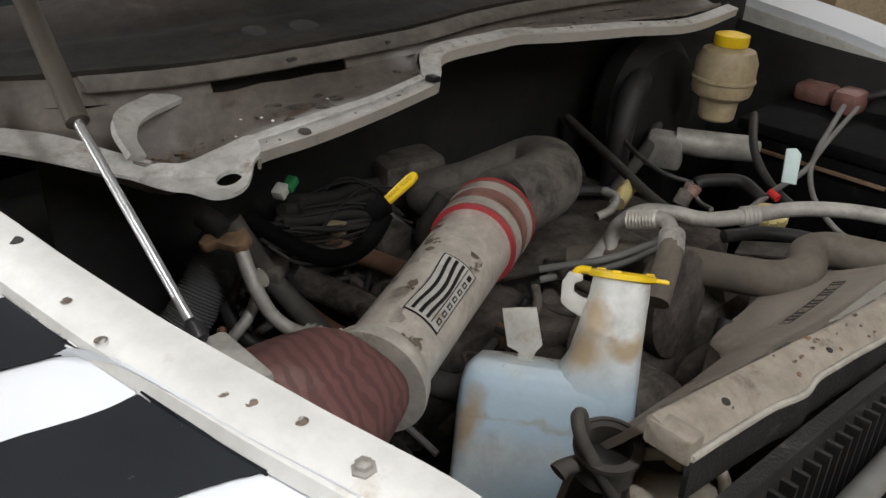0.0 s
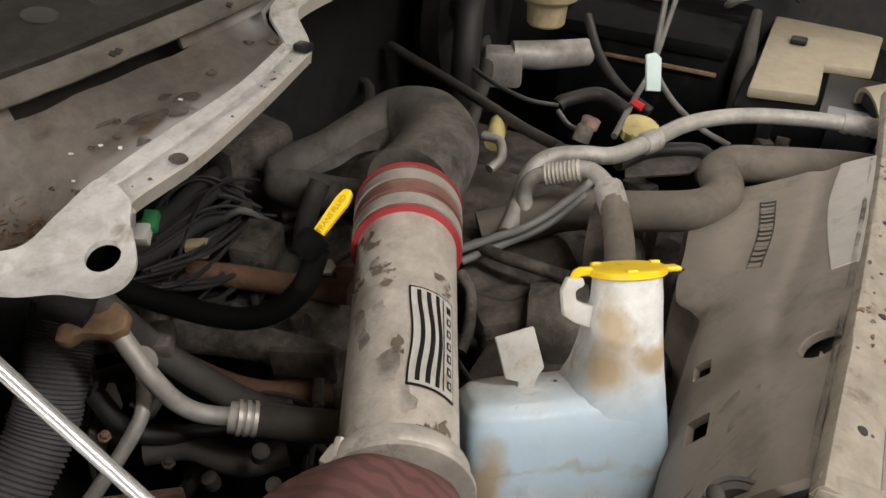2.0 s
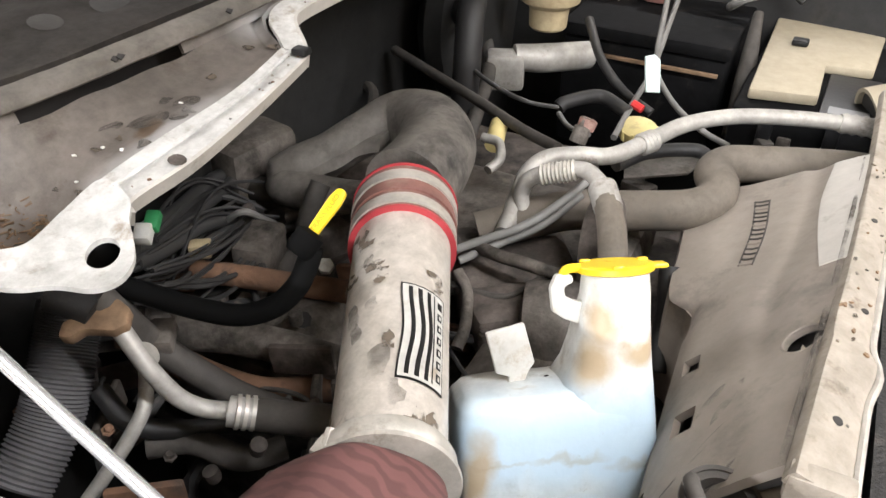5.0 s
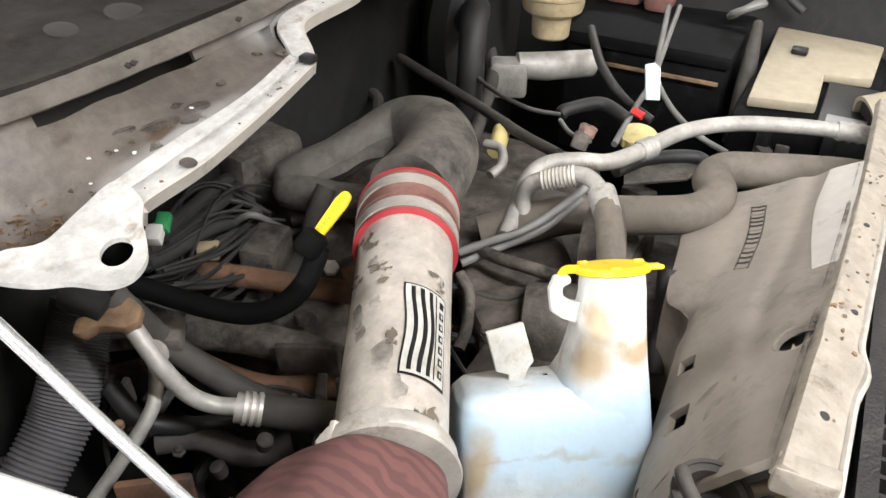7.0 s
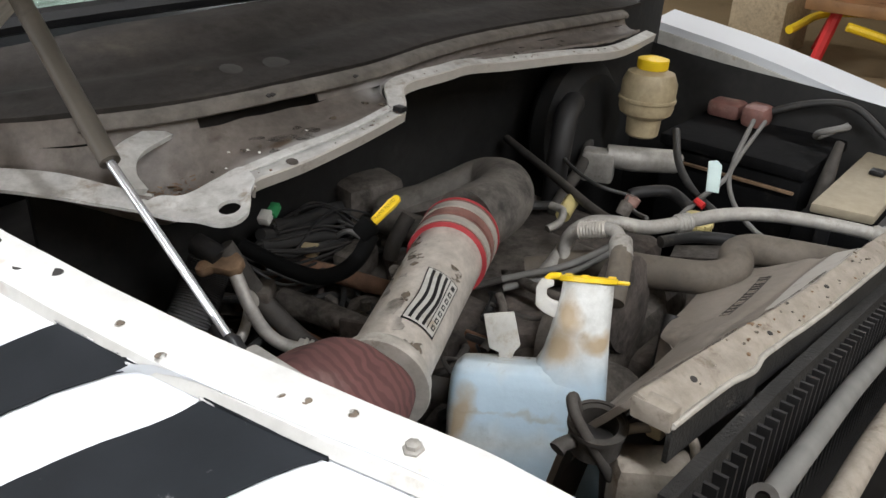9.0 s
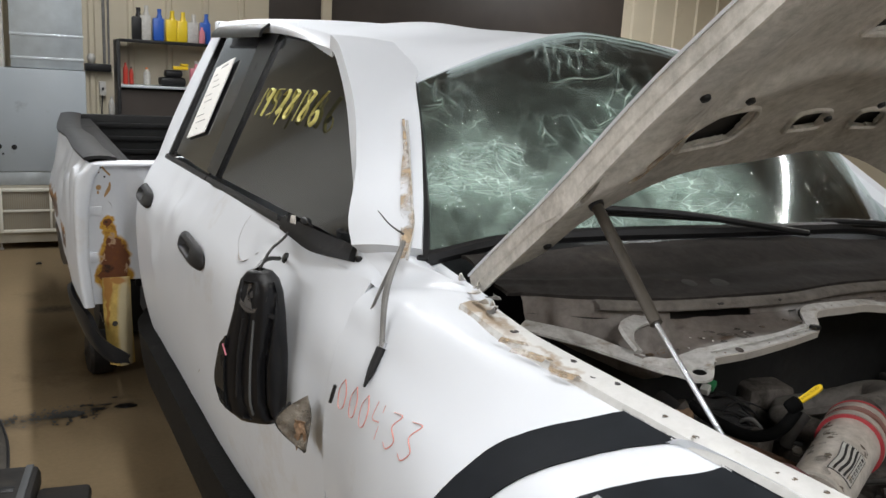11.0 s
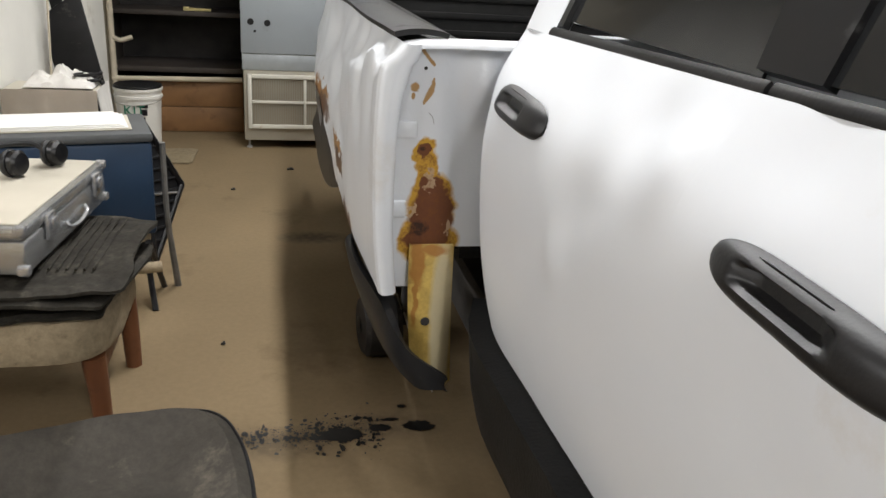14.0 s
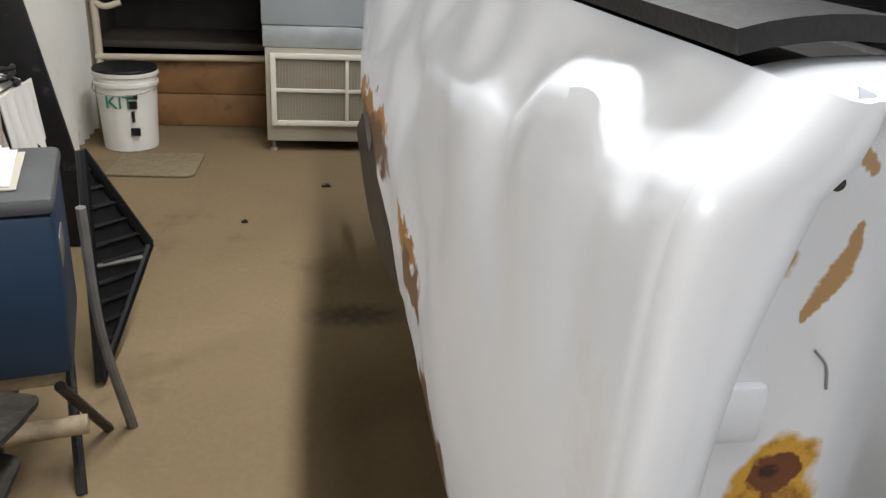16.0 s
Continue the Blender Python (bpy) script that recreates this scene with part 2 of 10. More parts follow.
FLOOR = mat("beige_painted_floor", (0.235, 0.173, 0.100), 0.8, spec=0.15, var=0.12, scale=1.3, dirt=(0.15, 0.108, 0.064), dirt_amt=0.12, dirt_scale=1.7, bump=0.12, bump_scale=25, grit=0.10)
OIL = mat("black_oil", (0.012, 0.011, 0.010), 0.35, var=0.3, scale=30, bump=0.0)
WALL = mat("cream_metal_siding", (0.52, 0.465, 0.35), 0.55, var=0.06, scale=2, dirt=(0.42, 0.36, 0.26), dirt_amt=0.08, dirt_scale=3, bump=0.05)
WALL_WHITE = mat("white_corrugated_sheet", (0.70, 0.69, 0.64), 0.5, var=0.06, scale=3, dirt=(0.45, 0.42, 0.36), dirt_amt=0.1, dirt_scale=4, bump=0.05)
CEILING = mat("white_ceiling_sheet", (0.75, 0.73, 0.69), 0.7, var=0.05, scale=2, bump=0.05)
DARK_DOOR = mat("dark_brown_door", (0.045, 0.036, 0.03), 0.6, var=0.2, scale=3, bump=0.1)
FURNACE = mat("blue_grey_sheet_metal", (0.36, 0.40, 0.43), 0.45, var=0.06, scale=3, dirt=(0.26, 0.28, 0.29), dirt_amt=0.08, dirt_scale=5, bump=0.05)
GALV = mat("galvanised_duct", (0.50, 0.55, 0.58), 0.35, metal=0.4, var=0.1, scale=12, bump=0.1)
FURNACE_TAN = mat("tan_sheet_metal", (0.40, 0.37, 0.30), 0.5, var=0.08, scale=5, bump=0.05)
GRILLE_FIN = mat("dull_grille_fin", (0.36, 0.31, 0.23), 0.6, var=0.15, scale=14, bump=0.0)
GRILLE = mat("white_grille", (0.72, 0.70, 0.62), 0.5, var=0.06, scale=8, dirt=(0.4, 0.28, 0.15), dirt_amt=0.06, dirt_scale=14, bump=0.0)
WOOD = mat("brown_board", (0.26, 0.135, 0.055), 0.55, var=0.3, scale=5, dirt=(0.12, 0.06, 0.028), dirt_amt=0.16, dirt_scale=6, bump=0.2)
WOOD_LEG = mat("red_brown_wood", (0.155, 0.058, 0.024), 0.45, var=0.25, scale=9, dirt=(0.1, 0.04, 0.02), dirt_amt=0.16, dirt_scale=12, bump=0.15)
WOOD_SEAT = mat("tan_cushion", (0.40, 0.32, 0.21), 0.8, var=0.15, scale=8, dirt=(0.2, 0.155, 0.1), dirt_amt=0.16, dirt_scale=8, bump=0.3, grit=0.30)
BLUE_BOX = mat("dark_blue_plastic", (0.012, 0.035, 0.075), 0.5, var=0.15, scale=6, dirt=(0.06, 0.075, 0.09), dirt_amt=0.05, dirt_scale=12, bump=0.1)
GREY_LID = mat("grey_rubber_top", (0.085, 0.09, 0.092), 0.6, var=0.15, scale=8, bump=0.1)
MAT_RUBBER = mat("worn_floor_mat", (0.042, 0.038, 0.031), 0.8, var=0.3, scale=12, spec=0.2, dirt=(0.12, 0.108, 0.088), dirt_amt=0.16, dirt_scale=10, bump=0.35, bump_scale=140, grit=0.40)
CASE_ALU = mat("scuffed_case_aluminium", (0.62, 0.63, 0.63), 0.25, metal=0.8, var=0.15, scale=20, bump=0.15)
CASE_TOP = mat("cream_case_panel", (0.56, 0.52, 0.43), 0.6, var=0.06, scale=7, bump=0.05)
BUCKET = mat("white_pail", (0.80, 0.79, 0.74), 0.4, var=0.04, scale=8, bump=0.03)
GREEN_INK = mat("green_print", (0.02, 0.20, 0.12), 0.6, var=0.1, bump=0.0)
DARK_MOULD = mat("dark_moulded_plastic", (0.03, 0.028, 0.026), 0.7, var=0.3, scale=10, dirt=(0.07, 0.063, 0.052), dirt_amt=0.12, dirt_scale=9, bump=0.2, spec=0.25)
DOORMAT = mat("brown_door_mat", (0.24, 0.19, 0.115), 0.9, var=0.2, scale=40, bump=0.6, bump_scale=220)
CLOTH = mat("white_sheet", (0.66, 0.64, 0.60), 0.85, var=0.08, scale=6, bump=0.2)
PIPE = mat("cream_pipe", (0.62, 0.55, 0.42), 0.5, var=0.1, scale=9, bump=0.05)
BLUE_BOTTLE = mat("blue_bottle", (0.02, 0.10, 0.45), 0.35, var=0.1, bump=0.0)
YELLOW_BOTTLE = mat("yellow_bottle", (0.75, 0.55, 0.02), 0.35, var=0.1, bump=0.0)
PINK_BOTTLE = mat("pink_bottle", (0.60, 0.20, 0.25), 0.35, var=0.1, bump=0.0)
RED_BOTTLE = mat("red_bottle", (0.55, 0.05, 0.03), 0.4, var=0.1, bump=0.0)
ORANGE = mat("orange_cap", (0.85, 0.22, 0.03), 0.4, var=0.1, bump=0.0)
RED_PAINT = mat("red_shop_paint", (0.60, 0.03, 0.03), 0.4, var=0.1, bump=0.05)
LAMP_TUBE = bpy.data.materials.new("lit_tube")
LAMP_TUBE.use_nodes = True
LAMP_TUBE.node_tree.nodes["Principled BSDF"].inputs["Emission Color"].default_value = (1, 0.97, 0.92, 1)
LAMP_TUBE.node_tree.nodes["Principled BSDF"].inputs["Emission Strength"].default_value = 9.0


def plain_mix(m, fac_node_out, colour):
    """Lay a second colour over a material's base colour by a factor."""
    nt = m.node_tree
    b = nt.nodes["Principled BSDF"]
    old = b.inputs["Base Color"].links[0].from_socket
    mx = nt.nodes.new("ShaderNodeMixRGB")
    mx.inputs["Color2"].default_value = (*colour, 1)
    nt.links.new(fac_node_out, mx.inputs["Fac"])
    nt.links.new(old, mx.inputs["Color1"])
    nt.links.new(mx.outputs["Color"], b.inputs["Base Color"])


def ramp(m, source, stops):
    r = m.node_tree.nodes.new("ShaderNodeValToRGB")
    els = r.color_ramp.elements
    while len(els) < len(stops):
        els.new(0.5)
    for e, (p, c) in zip(els, stops):
        e.position = p
        e.color = (c, c, c, 1)
    m.node_tree.links.new(source, r.inputs["Fac"])
    return r.outputs["Color"]


# moire of the filter's knitted cover
FILTER = mat("maroon_filter_cloth", (0.15, 0.065, 0.06), 0.8, var=0.25, scale=14, dirt=(0.20, 0.14, 0.125), dirt_amt=0.14, dirt_scale=9, bump=0.1)
_nt = FILTER.node_tree
_w = _nt.nodes.new("ShaderNodeTexWave")
_w.inputs["Scale"].default_value, _w.inputs["Distortion"].default_value, _w.inputs["Detail"].default_value, _w.inputs["Detail Scale"].default_value = 26, 5.5, 2, 1.6
_tc = _nt.nodes.new("ShaderNodeTexCoord")
_nt.links.new(_tc.outputs["Object"], _w.inputs["Vector"])
plain_mix(FILTER, ramp(FILTER, _w.outputs["Fac"], [(0.35, 0.0), (0.8, 0.55)]), (0.06, 0.025, 0.026))

# washer tank: milky plastic with blue fluid behind it and brown grime
TANK = mat("milky_tank_plastic", (0.68, 0.69, 0.67), 0.45, var=0.07, scale=8, dirt=(0.29, 0.235, 0.17), dirt_amt=0.13, dirt_scale=30, bump=0.15, grit=0.26)
TANK.node_tree.nodes["Principled BSDF"].inputs["Subsurface Weight"].default_value = 0.15
TANK.node_tree.nodes["Principled BSDF"].inputs["Subsurface Radius"].default_value = (0.02, 0.02, 0.02)
BLACK_RUBBER = mat("clean_black_hose", (0.004, 0.004, 0.004), 0.7, var=0.2, scale=20, bump=0.1, spec=0.06)
# darker yellow that paints the raised letters' shade
LETTER_SHADE = mat("shaded_yellow_lettering", (0.42, 0.27, 0.02), 0.5, var=0.1, scale=30, bump=0.0)

# shattered laminated windscreen: dark green glass, fine webs of cracks in zones, a few long warped ones
WINDSCREEN = bpy.data.materials.new("shattered_windscreen")
WINDSCREEN.use_nodes = True
_nt = WINDSCREEN.node_tree
_tc = _nt.nodes.new("ShaderNodeTexCoord")


def _noise(scale, detail=3.0):
    n = _nt.nodes.new("ShaderNodeTexNoise")
    n.inputs["Scale"].default_value, n.inputs["Detail"].default_value = scale, detail
    _nt.links.new(_tc.outputs["Object"], n.inputs["Vector"])
    return n


def _warped(amount, scale, stretch):
    """Object coordinates pushed about by noise and stretched."""
    n = _noise(scale)
    a = _nt.nodes.new("ShaderNodeVectorMath")
    a.operation = "MULTIPLY_ADD"
    a.inputs[1].default_value = (amount, amount, amount)
    _nt.links.new(n.outputs["Color"], a.inputs[0])
    _nt.links.new(_tc.outputs["Object"], a.inputs[2])
    m = _nt.nodes.new("ShaderNodeVectorMath")
    m.operation = "MULTIPLY"
    m.inputs[1].default_value = stretch
    _nt.links.new(a.outputs[0], m.inputs[0])
    return m.outputs[0]


def _cracks(vec, scale, width, strength):
    v = _nt.nodes.new("ShaderNodeTexVoronoi")
    v.feature = "DISTANCE_TO_EDGE"
    v.inputs["Scale"].default_value = scale
    _nt.links.new(vec, v.inputs["Vector"])
    return ramp(WINDSCREEN, v.outputs["Distance"], [(0.0, strength), (width, 0.0)])


def _op(kind, a, b):
    m = _nt.nodes.new("ShaderNodeMath")
    m.operation, m.use_clamp = kind, True
    _nt.links.new(a, m.inputs[0])
    if isinstance(b, float):
        m.inputs[1].default_value = b
    else:
        _nt.links.new(b, m.inputs[1])
    return m.outputs[0]


_sep = _nt.nodes.new("ShaderNodeSeparateXYZ")
_nt.links.new(_tc.outputs["Object"], _sep.inputs[0])
_side_mask = _nt.nodes.new("ShaderNodeMapRange")
_side_mask.inputs["From Min"].default_value, _side_mask.inputs["From Max"].default_value = 1.08, 0.82
_nt.links.new(_sep.outputs["X"], _side_mask.inputs["Value"])
_low = _nt.nodes.new("ShaderNodeMapRange")
_low.inputs["From Min"].default_value, _low.inputs["From Max"].default_value = 1.52, 1.30
_nt.links.new(_sep.outputs["Z"], _low.inputs["Value"])
_zone = _op("MULTIPLY", ramp(WINDSCREEN, _noise(2.9, 4).outputs["Fac"], [(0.44, 0.1), (0.62, 1.0)]), _op("MULTIPLY", _side_mask.outputs[0], _low.outputs[0]))
_zone2 = ramp(WINDSCREEN, _noise(4.4, 4).outputs["Fac"], [(0.42, 0.08), (0.64, 1.0)])
_zone2 = _op("MULTIPLY", _zone2, _op("ADD", _side_mask.outputs[0], 0.12))
_fine = _op("MULTIPLY", _cracks(_warped(0.035, 7, (0.45, 1.9, 1.9)), 34, 0.030, 0.70), _zone)
_mid = _op("MULTIPLY", _cracks(_warped(0.06, 4, (1.7, 0.45, 0.9)), 17, 0.012, 0.70), _zone2)
_long = _op("MULTIPLY", _cracks(_warped(0.16, 3, (1.5, 0.5, 0.8)), 5.5, 0.006, 0.6), _zone2)
_haze = _op("MULTIPLY", _op("MULTIPLY", _zone, ramp(WINDSCREEN, _noise(26, 5).outputs["Fac"], [(0.30, 0.15), (0.7, 1.0)])), 0.66)
_all = _op("ADD", _op("ADD", _fine, _mid), _op("ADD", _long, _haze))
_cr = _nt.nodes.new("ShaderNodeBsdfDiffuse")
_cr.inputs["Color"].default_value = (0.60, 0.72, 0.66, 1)
_tr = _nt.nodes.new("ShaderNodeBsdfTransparent")
_tr.inputs["Color"].default_value = (0.64, 0.75, 0.69, 1)
_gl = _nt.nodes.new("ShaderNodeBsdfGlossy")
_gl.inputs["Roughness"].default_value = 0.06
_bp = _nt.nodes.new("ShaderNodeBump")
_bp.inputs["Strength"].default_value, _bp.inputs["Distance"].default_value = 0.6, 0.006
_nt.links.new(_all, _bp.inputs["Height"])
_nt.links.new(_bp.outputs["Normal"], _gl.inputs["Normal"])
_fr = _nt.nodes.new("ShaderNodeFresnel")
_fr.inputs["IOR"].default_value = 1.75
_mg = _nt.nodes.new("ShaderNodeMixShader")
_nt.links.new(_fr.outputs[0], _mg.inputs[0])
_nt.links.new(_tr.outputs[0], _mg.inputs[1])
_nt.links.new(_gl.outputs[0], _mg.inputs[2])
_mixs = _nt.nodes.new("ShaderNodeMixShader")
_nt.links.new(_all, _mixs.inputs[0])
_nt.links.new(_mg.outputs[0], _mixs.inputs[1])
_nt.links.new(_cr.outputs[0], _mixs.inputs[2])
_nt.links.new(_mixs.outputs[0], _nt.nodes["Material Output"].inputs["Surface"])

# soft oil smudge soaked into the floor paint
_fnt = FLOOR.node_tree
_ftc = _fnt.nodes.new("ShaderNodeTexCoord")
for _at, _size, _amt in (((-0.27, 5.15, 0), (0.20, 0.10, 1), 0.7), ((-0.45, 3.50, 0), (0.22, 0.10, 1), 0.5), ((-0.16, 3.56, 0), (0.26, 0.09, 1), 0.35), ((-0.35, 4.15, 0), (0.12, 0.22, 1), 0.15)):
    _mp = _fnt.nodes.new("ShaderNodeMapping")
    _mp.vector_type = "TEXTURE"
    _mp.inputs["Location"].default_value, _mp.inputs["Scale"].default_value = _at, _size
    _fnt.links.new(_ftc.outputs["Object"], _mp.inputs["Vector"])
    _gr = _fnt.nodes.new("ShaderNodeTexGradient")
    _gr.gradient_type = "SPHERICAL"
    _fnt.links.new(_mp.outputs["Vector"], _gr.inputs["Vector"])
    _fn = _fnt.nodes.new("ShaderNodeTexNoise")
    _fn.inputs["Scale"].default_value, _fn.inputs["Detail"].default_value = 34, 6
    _fnt.links.new(_ftc.outputs["Object"], _fn.inputs["Vector"])
    _mm = _fnt.nodes.new("ShaderNodeMath")
    _mm.operation = "MULTIPLY"
    _fnt.links.new(_gr.outputs["Fac"], _mm.inputs[0])
    _fnt.links.new(ramp(FLOOR, _fn.outputs["Fac"], [(0.25, 0.35), (0.65, 1.0)]), _mm.inputs[1])
    plain_mix(FLOOR, ramp(FLOOR, _mm.outputs[0], [(0.05, 0.0), (0.6, _amt)]), (0.05, 0.042, 0.034))

# rusted yellow primer on the bed's front corner
RUST_YELLOW = mat("yellow_primer_with_rust", (0.58, 0.40, 0.10), 0.65, var=0.2, scale=10, dirt=(0.17, 0.065, 0.02), dirt_amt=0.2, dirt_scale=9, bump=0.3, grit=0.30)



def blobs(m, spots, warp=0.02, warp_scale=18):
    """Mask made of soft ellipsoids (centre, radii) with a ragged noise edge."""
    nt = m.node_tree
    tc = nt.nodes.new("ShaderNodeTexCoord")
    n = nt.nodes.new("ShaderNodeTexNoise")
    n.inputs["Scale"].default_value, n.inputs["Detail"].default_value = warp_scale, 6
    nt.links.new(tc.outputs["Object"], n.inputs["Vector"])
    c = nt.nodes.new("ShaderNodeVectorMath")
    c.operation = "SUBTRACT"
    c.inputs[1].default_value = (0.5, 0.5, 0.5)
    nt.links.new(n.outputs["Color"], c.inputs[0])
    a = nt.nodes.new("ShaderNodeVectorMath")
    a.operation = "MULTIPLY_ADD"
    a.inputs[1].default_value = (warp * 3, warp * 3, warp * 3)
    nt.links.new(c.outputs[0], a.inputs[0])
    nt.links.new(tc.outputs["Object"], a.inputs[2])
    total = None
    for at, size in spots:
        mp = nt.nodes.new("ShaderNodeMapping")
        mp.vector_type = "TEXTURE"
        mp.inputs["Location"].default_value, mp.inputs["Scale"].default_value = at, size
        nt.links.new(a.outputs[0], mp.inputs["Vector"])
        g = nt.nodes.new("ShaderNodeTexGradient")
        g.gradient_type = "SPHERICAL"
        nt.links.new(mp.outputs["Vector"], g.inputs["Vector"])
        if total is None:
            total = g.outputs["Fac"]
        else:
            mx = nt.nodes.new("ShaderNodeMath")
            mx.operation = "MAXIMUM"
            nt.links.new(total, mx.inputs[0])
            nt.links.new(g.outputs["Fac"], mx.inputs[1])
            total = mx.outputs[0]
    return total


def rough_by(m, mask, value):
    b = m.node_tree.nodes["Principled BSDF"]
    mr = m.node_tree.nodes.new("ShaderNodeMapRange")
    mr.inputs["To Min"].default_value, mr.inputs["To Max"].default_value = b.inputs["Roughness"].default_value, value
    m.node_tree.links.new(mask, mr.inputs["Value"])
    m.node_tree.links.new(mr.outputs[0], b.inputs["Roughness"])
    coat = m.node_tree.nodes.new("ShaderNodeMapRange")
    coat.inputs["To Min"].default_value, coat.inputs["To Max"].default_value = b.inputs["Coat Weight"].default_value, 0.0
    m.node_tree.links.new(mask, coat.inputs["Value"])
    m.node_tree.links.new(coat.outputs[0], b.inputs["Coat Weight"])


# blue fluid behind the tank's wall, brown grime down its neck
plain_mix(TANK, ramp(TANK, blobs(TANK, [((0.552, 0.508, 0.968), (0.062, 0.062, 0.055)), ((0.575, 0.462, 0.972), (0.070, 0.070, 0.060)), ((0.600, 0.425, 0.962), (0.06, 0.06, 0.055)), ((0.615, 0.395, 0.950), (0.085, 0.085, 0.085)), ((0.57, 0.44, 0.88), (0.12, 0.12, 0.07))], 0.015, 12), [(0.05, 0.0), (0.55, 0.85)]), (0.46, 0.61, 0.73))
plain_mix(TANK, ramp(TANK, blobs(TANK, [((0.626, 0.460, 1.045), (0.026, 0.026, 0.040)), ((0.616, 0.462, 1.015), (0.026, 0.026, 0.026)), ((0.64, 0.425, 1.022), (0.040, 0.030, 0.012)), ((0.535, 0.515, 0.95), (0.020, 0.020, 0.09))], 0.012, 24), [(0.10, 0.0), (0.65, 0.85)]), (0.40, 0.29, 0.16))
plain_mix(TANK, ramp(TANK, blobs(TANK, [((0.572, 0.454, 0.956), (0.06, 0.05, 0.008)), ((0.602, 0.408, 0.948), (0.06, 0.05, 0.010)), ((0.585, 0.50, 0.987), (0.03, 0.03, 0.006)), ((0.55, 0.50, 0.955), (0.05, 0.04, 0.005))], 0.010, 55), [(0.35, 0.0), (0.80, 0.4)]), (0.33, 0.26, 0.17))
_tg = TANK.node_tree.nodes.new("ShaderNodeTexNoise")
_tg.inputs["Scale"].default_value, _tg.inputs["Detail"].default_value, _tg.inputs["Roughness"].default_value, _tg.inputs["Distortion"].default_value = 60, 12, 0.8, 1.4
_tgc = TANK.node_tree.nodes.new("ShaderNodeTexCoord")
TANK.node_tree.links.new(_tgc.outputs["Object"], _tg.inputs["Vector"])
plain_mix(TANK, ramp(TANK, _tg.outputs["Fac"], [(0.62, 0.0), (0.70, 0.55)]), (0.20, 0.155, 0.10))

# white bed metal rusted through at its front corner
BED_RUST = mat("rusted_white_bed_metal", (0.665, 0.69, 0.725), 0.35, var=0.03, scale=2.5, bump=0.35, bump_scale=70, coat=0.4)
_halo = blobs(BED_RUST, [((-0.122, 3.3, 0.868), (0.031, 0.3, 0.038)), ((-0.112, 3.3, 0.81), (0.036, 0.3, 0.09)), ((-0.096, 3.3, 0.73), (0.070, 0.3, 0.11)), ((-0.13, 3.3, 0.66), (0.05, 0.3, 0.07)), ((-0.085, 3.3, 0.65), (0.07, 0.3, 0.06))], 0.014, 26)
_core = blobs(BED_RUST, [((-0.122, 3.3, 0.870), (0.022, 0.3, 0.020)), ((-0.092, 3.3, 0.715), (0.072, 0.3, 0.082)), ((-0.105, 3.3, 0.66), (0.075, 0.3, 0.035)), ((-0.105, 3.3, 0.78), (0.035, 0.3, 0.05))], 0.016, 34)
_deep = blobs(BED_RUST, [((-0.126, 3.3, 0.871), (0.013, 0.3, 0.009)), ((-0.128, 3.3, 0.688), (0.036, 0.3, 0.024))], 0.010, 40)
_chip = blobs(BED_RUST, [((-0.108, 3.3, 0.80), (0.014, 0.3, 0.036)), ((-0.14, 3.3, 0.73), (0.008, 0.3, 0.02)), ((-0.06, 3.3, 0.68), (0.008, 0.3, 0.025))], 0.022, 45)
_arc = [((-0.149, 3.3, 1.009), (0.0165, 0.3, 0.0165)), ((-0.153, 3.3, 0.990), (0.006, 0.3, 0.012)), ((-0.168, 3.3, 1.102), (0.010, 0.3, 0.020))]
for _k in range(18):
    _a = _k / 17
    _arc.append(((-0.146 + 0.036 * _a - 0.006 * math.sin(math.pi * _a), 3.3, 1.114 - 0.056 * _a), (0.0075 - 0.003 * _a, 0.3, 0.0075)))
for _k in range(14):
    _a = _k / 13
    _arc.append(((-0.109 - 0.004 * _a - 0.016 * _a * _a, 3.3, 1.026 - 0.050 * _a), (0.004 + 0.007 * math.sin(math.pi * _a), 0.3, 0.0075)))
_dots = blobs(BED_RUST, _arc, 0.0025, 90)
plain_mix(BED_RUST, ramp(BED_RUST, _halo, [(0.10, 0.0), (0.26, 1.0)]), (0.52, 0.29, 0.035))
plain_mix(BED_RUST, ramp(BED_RUST, _dots, [(0.30, 0.0), (0.50, 0.95)]), (0.36, 0.19, 0.045))
plain_mix(BED_RUST, ramp(BED_RUST, _core, [(0.18, 0.0), (0.30, 1.0)]), (0.135, 0.045, 0.016))
plain_mix(BED_RUST, ramp(BED_RUST, _chip, [(0.25, 0.0), (0.35, 0.9)]), (0.46, 0.32, 0.20))
plain_mix(BED_RUST, ramp(BED_RUST, _deep, [(0.25, 0.0), (0.5, 1.0)]), (0.035, 0.014, 0.008))
_sp = BED_RUST.node_tree.nodes.new("ShaderNodeTexNoise")
_sp.inputs["Scale"].default_value, _sp.inputs["Detail"].default_value, _sp.inputs["Roughness"].default_value = 55, 9, 0.75
_spt = BED_RUST.node_tree.nodes.new("ShaderNodeTexCoord")
BED_RUST.node_tree.links.new(_spt.outputs["Object"], _sp.inputs["Vector"])
_spm = BED_RUST.node_tree.nodes.new("ShaderNodeMath")
_spm.operation = "MULTIPLY"
BED_RUST.node_tree.links.new(ramp(BED_RUST, _sp.outputs["Fac"], [(0.47, 0.0), (0.62, 0.75)]), _spm.inputs[0])
BED_RUST.node_tree.links.new(ramp(BED_RUST, _halo, [(0.12, 0.0), (0.35, 1.0)]), _spm.inputs[1])
plain_mix(BED_RUST, _spm.outputs[0], (0.16, 0.055, 0.012))
rough_by(BED_RUST, ramp(BED_RUST, _halo, [(0.10, 0.0), (0.26, 1.0)]), 0.85)

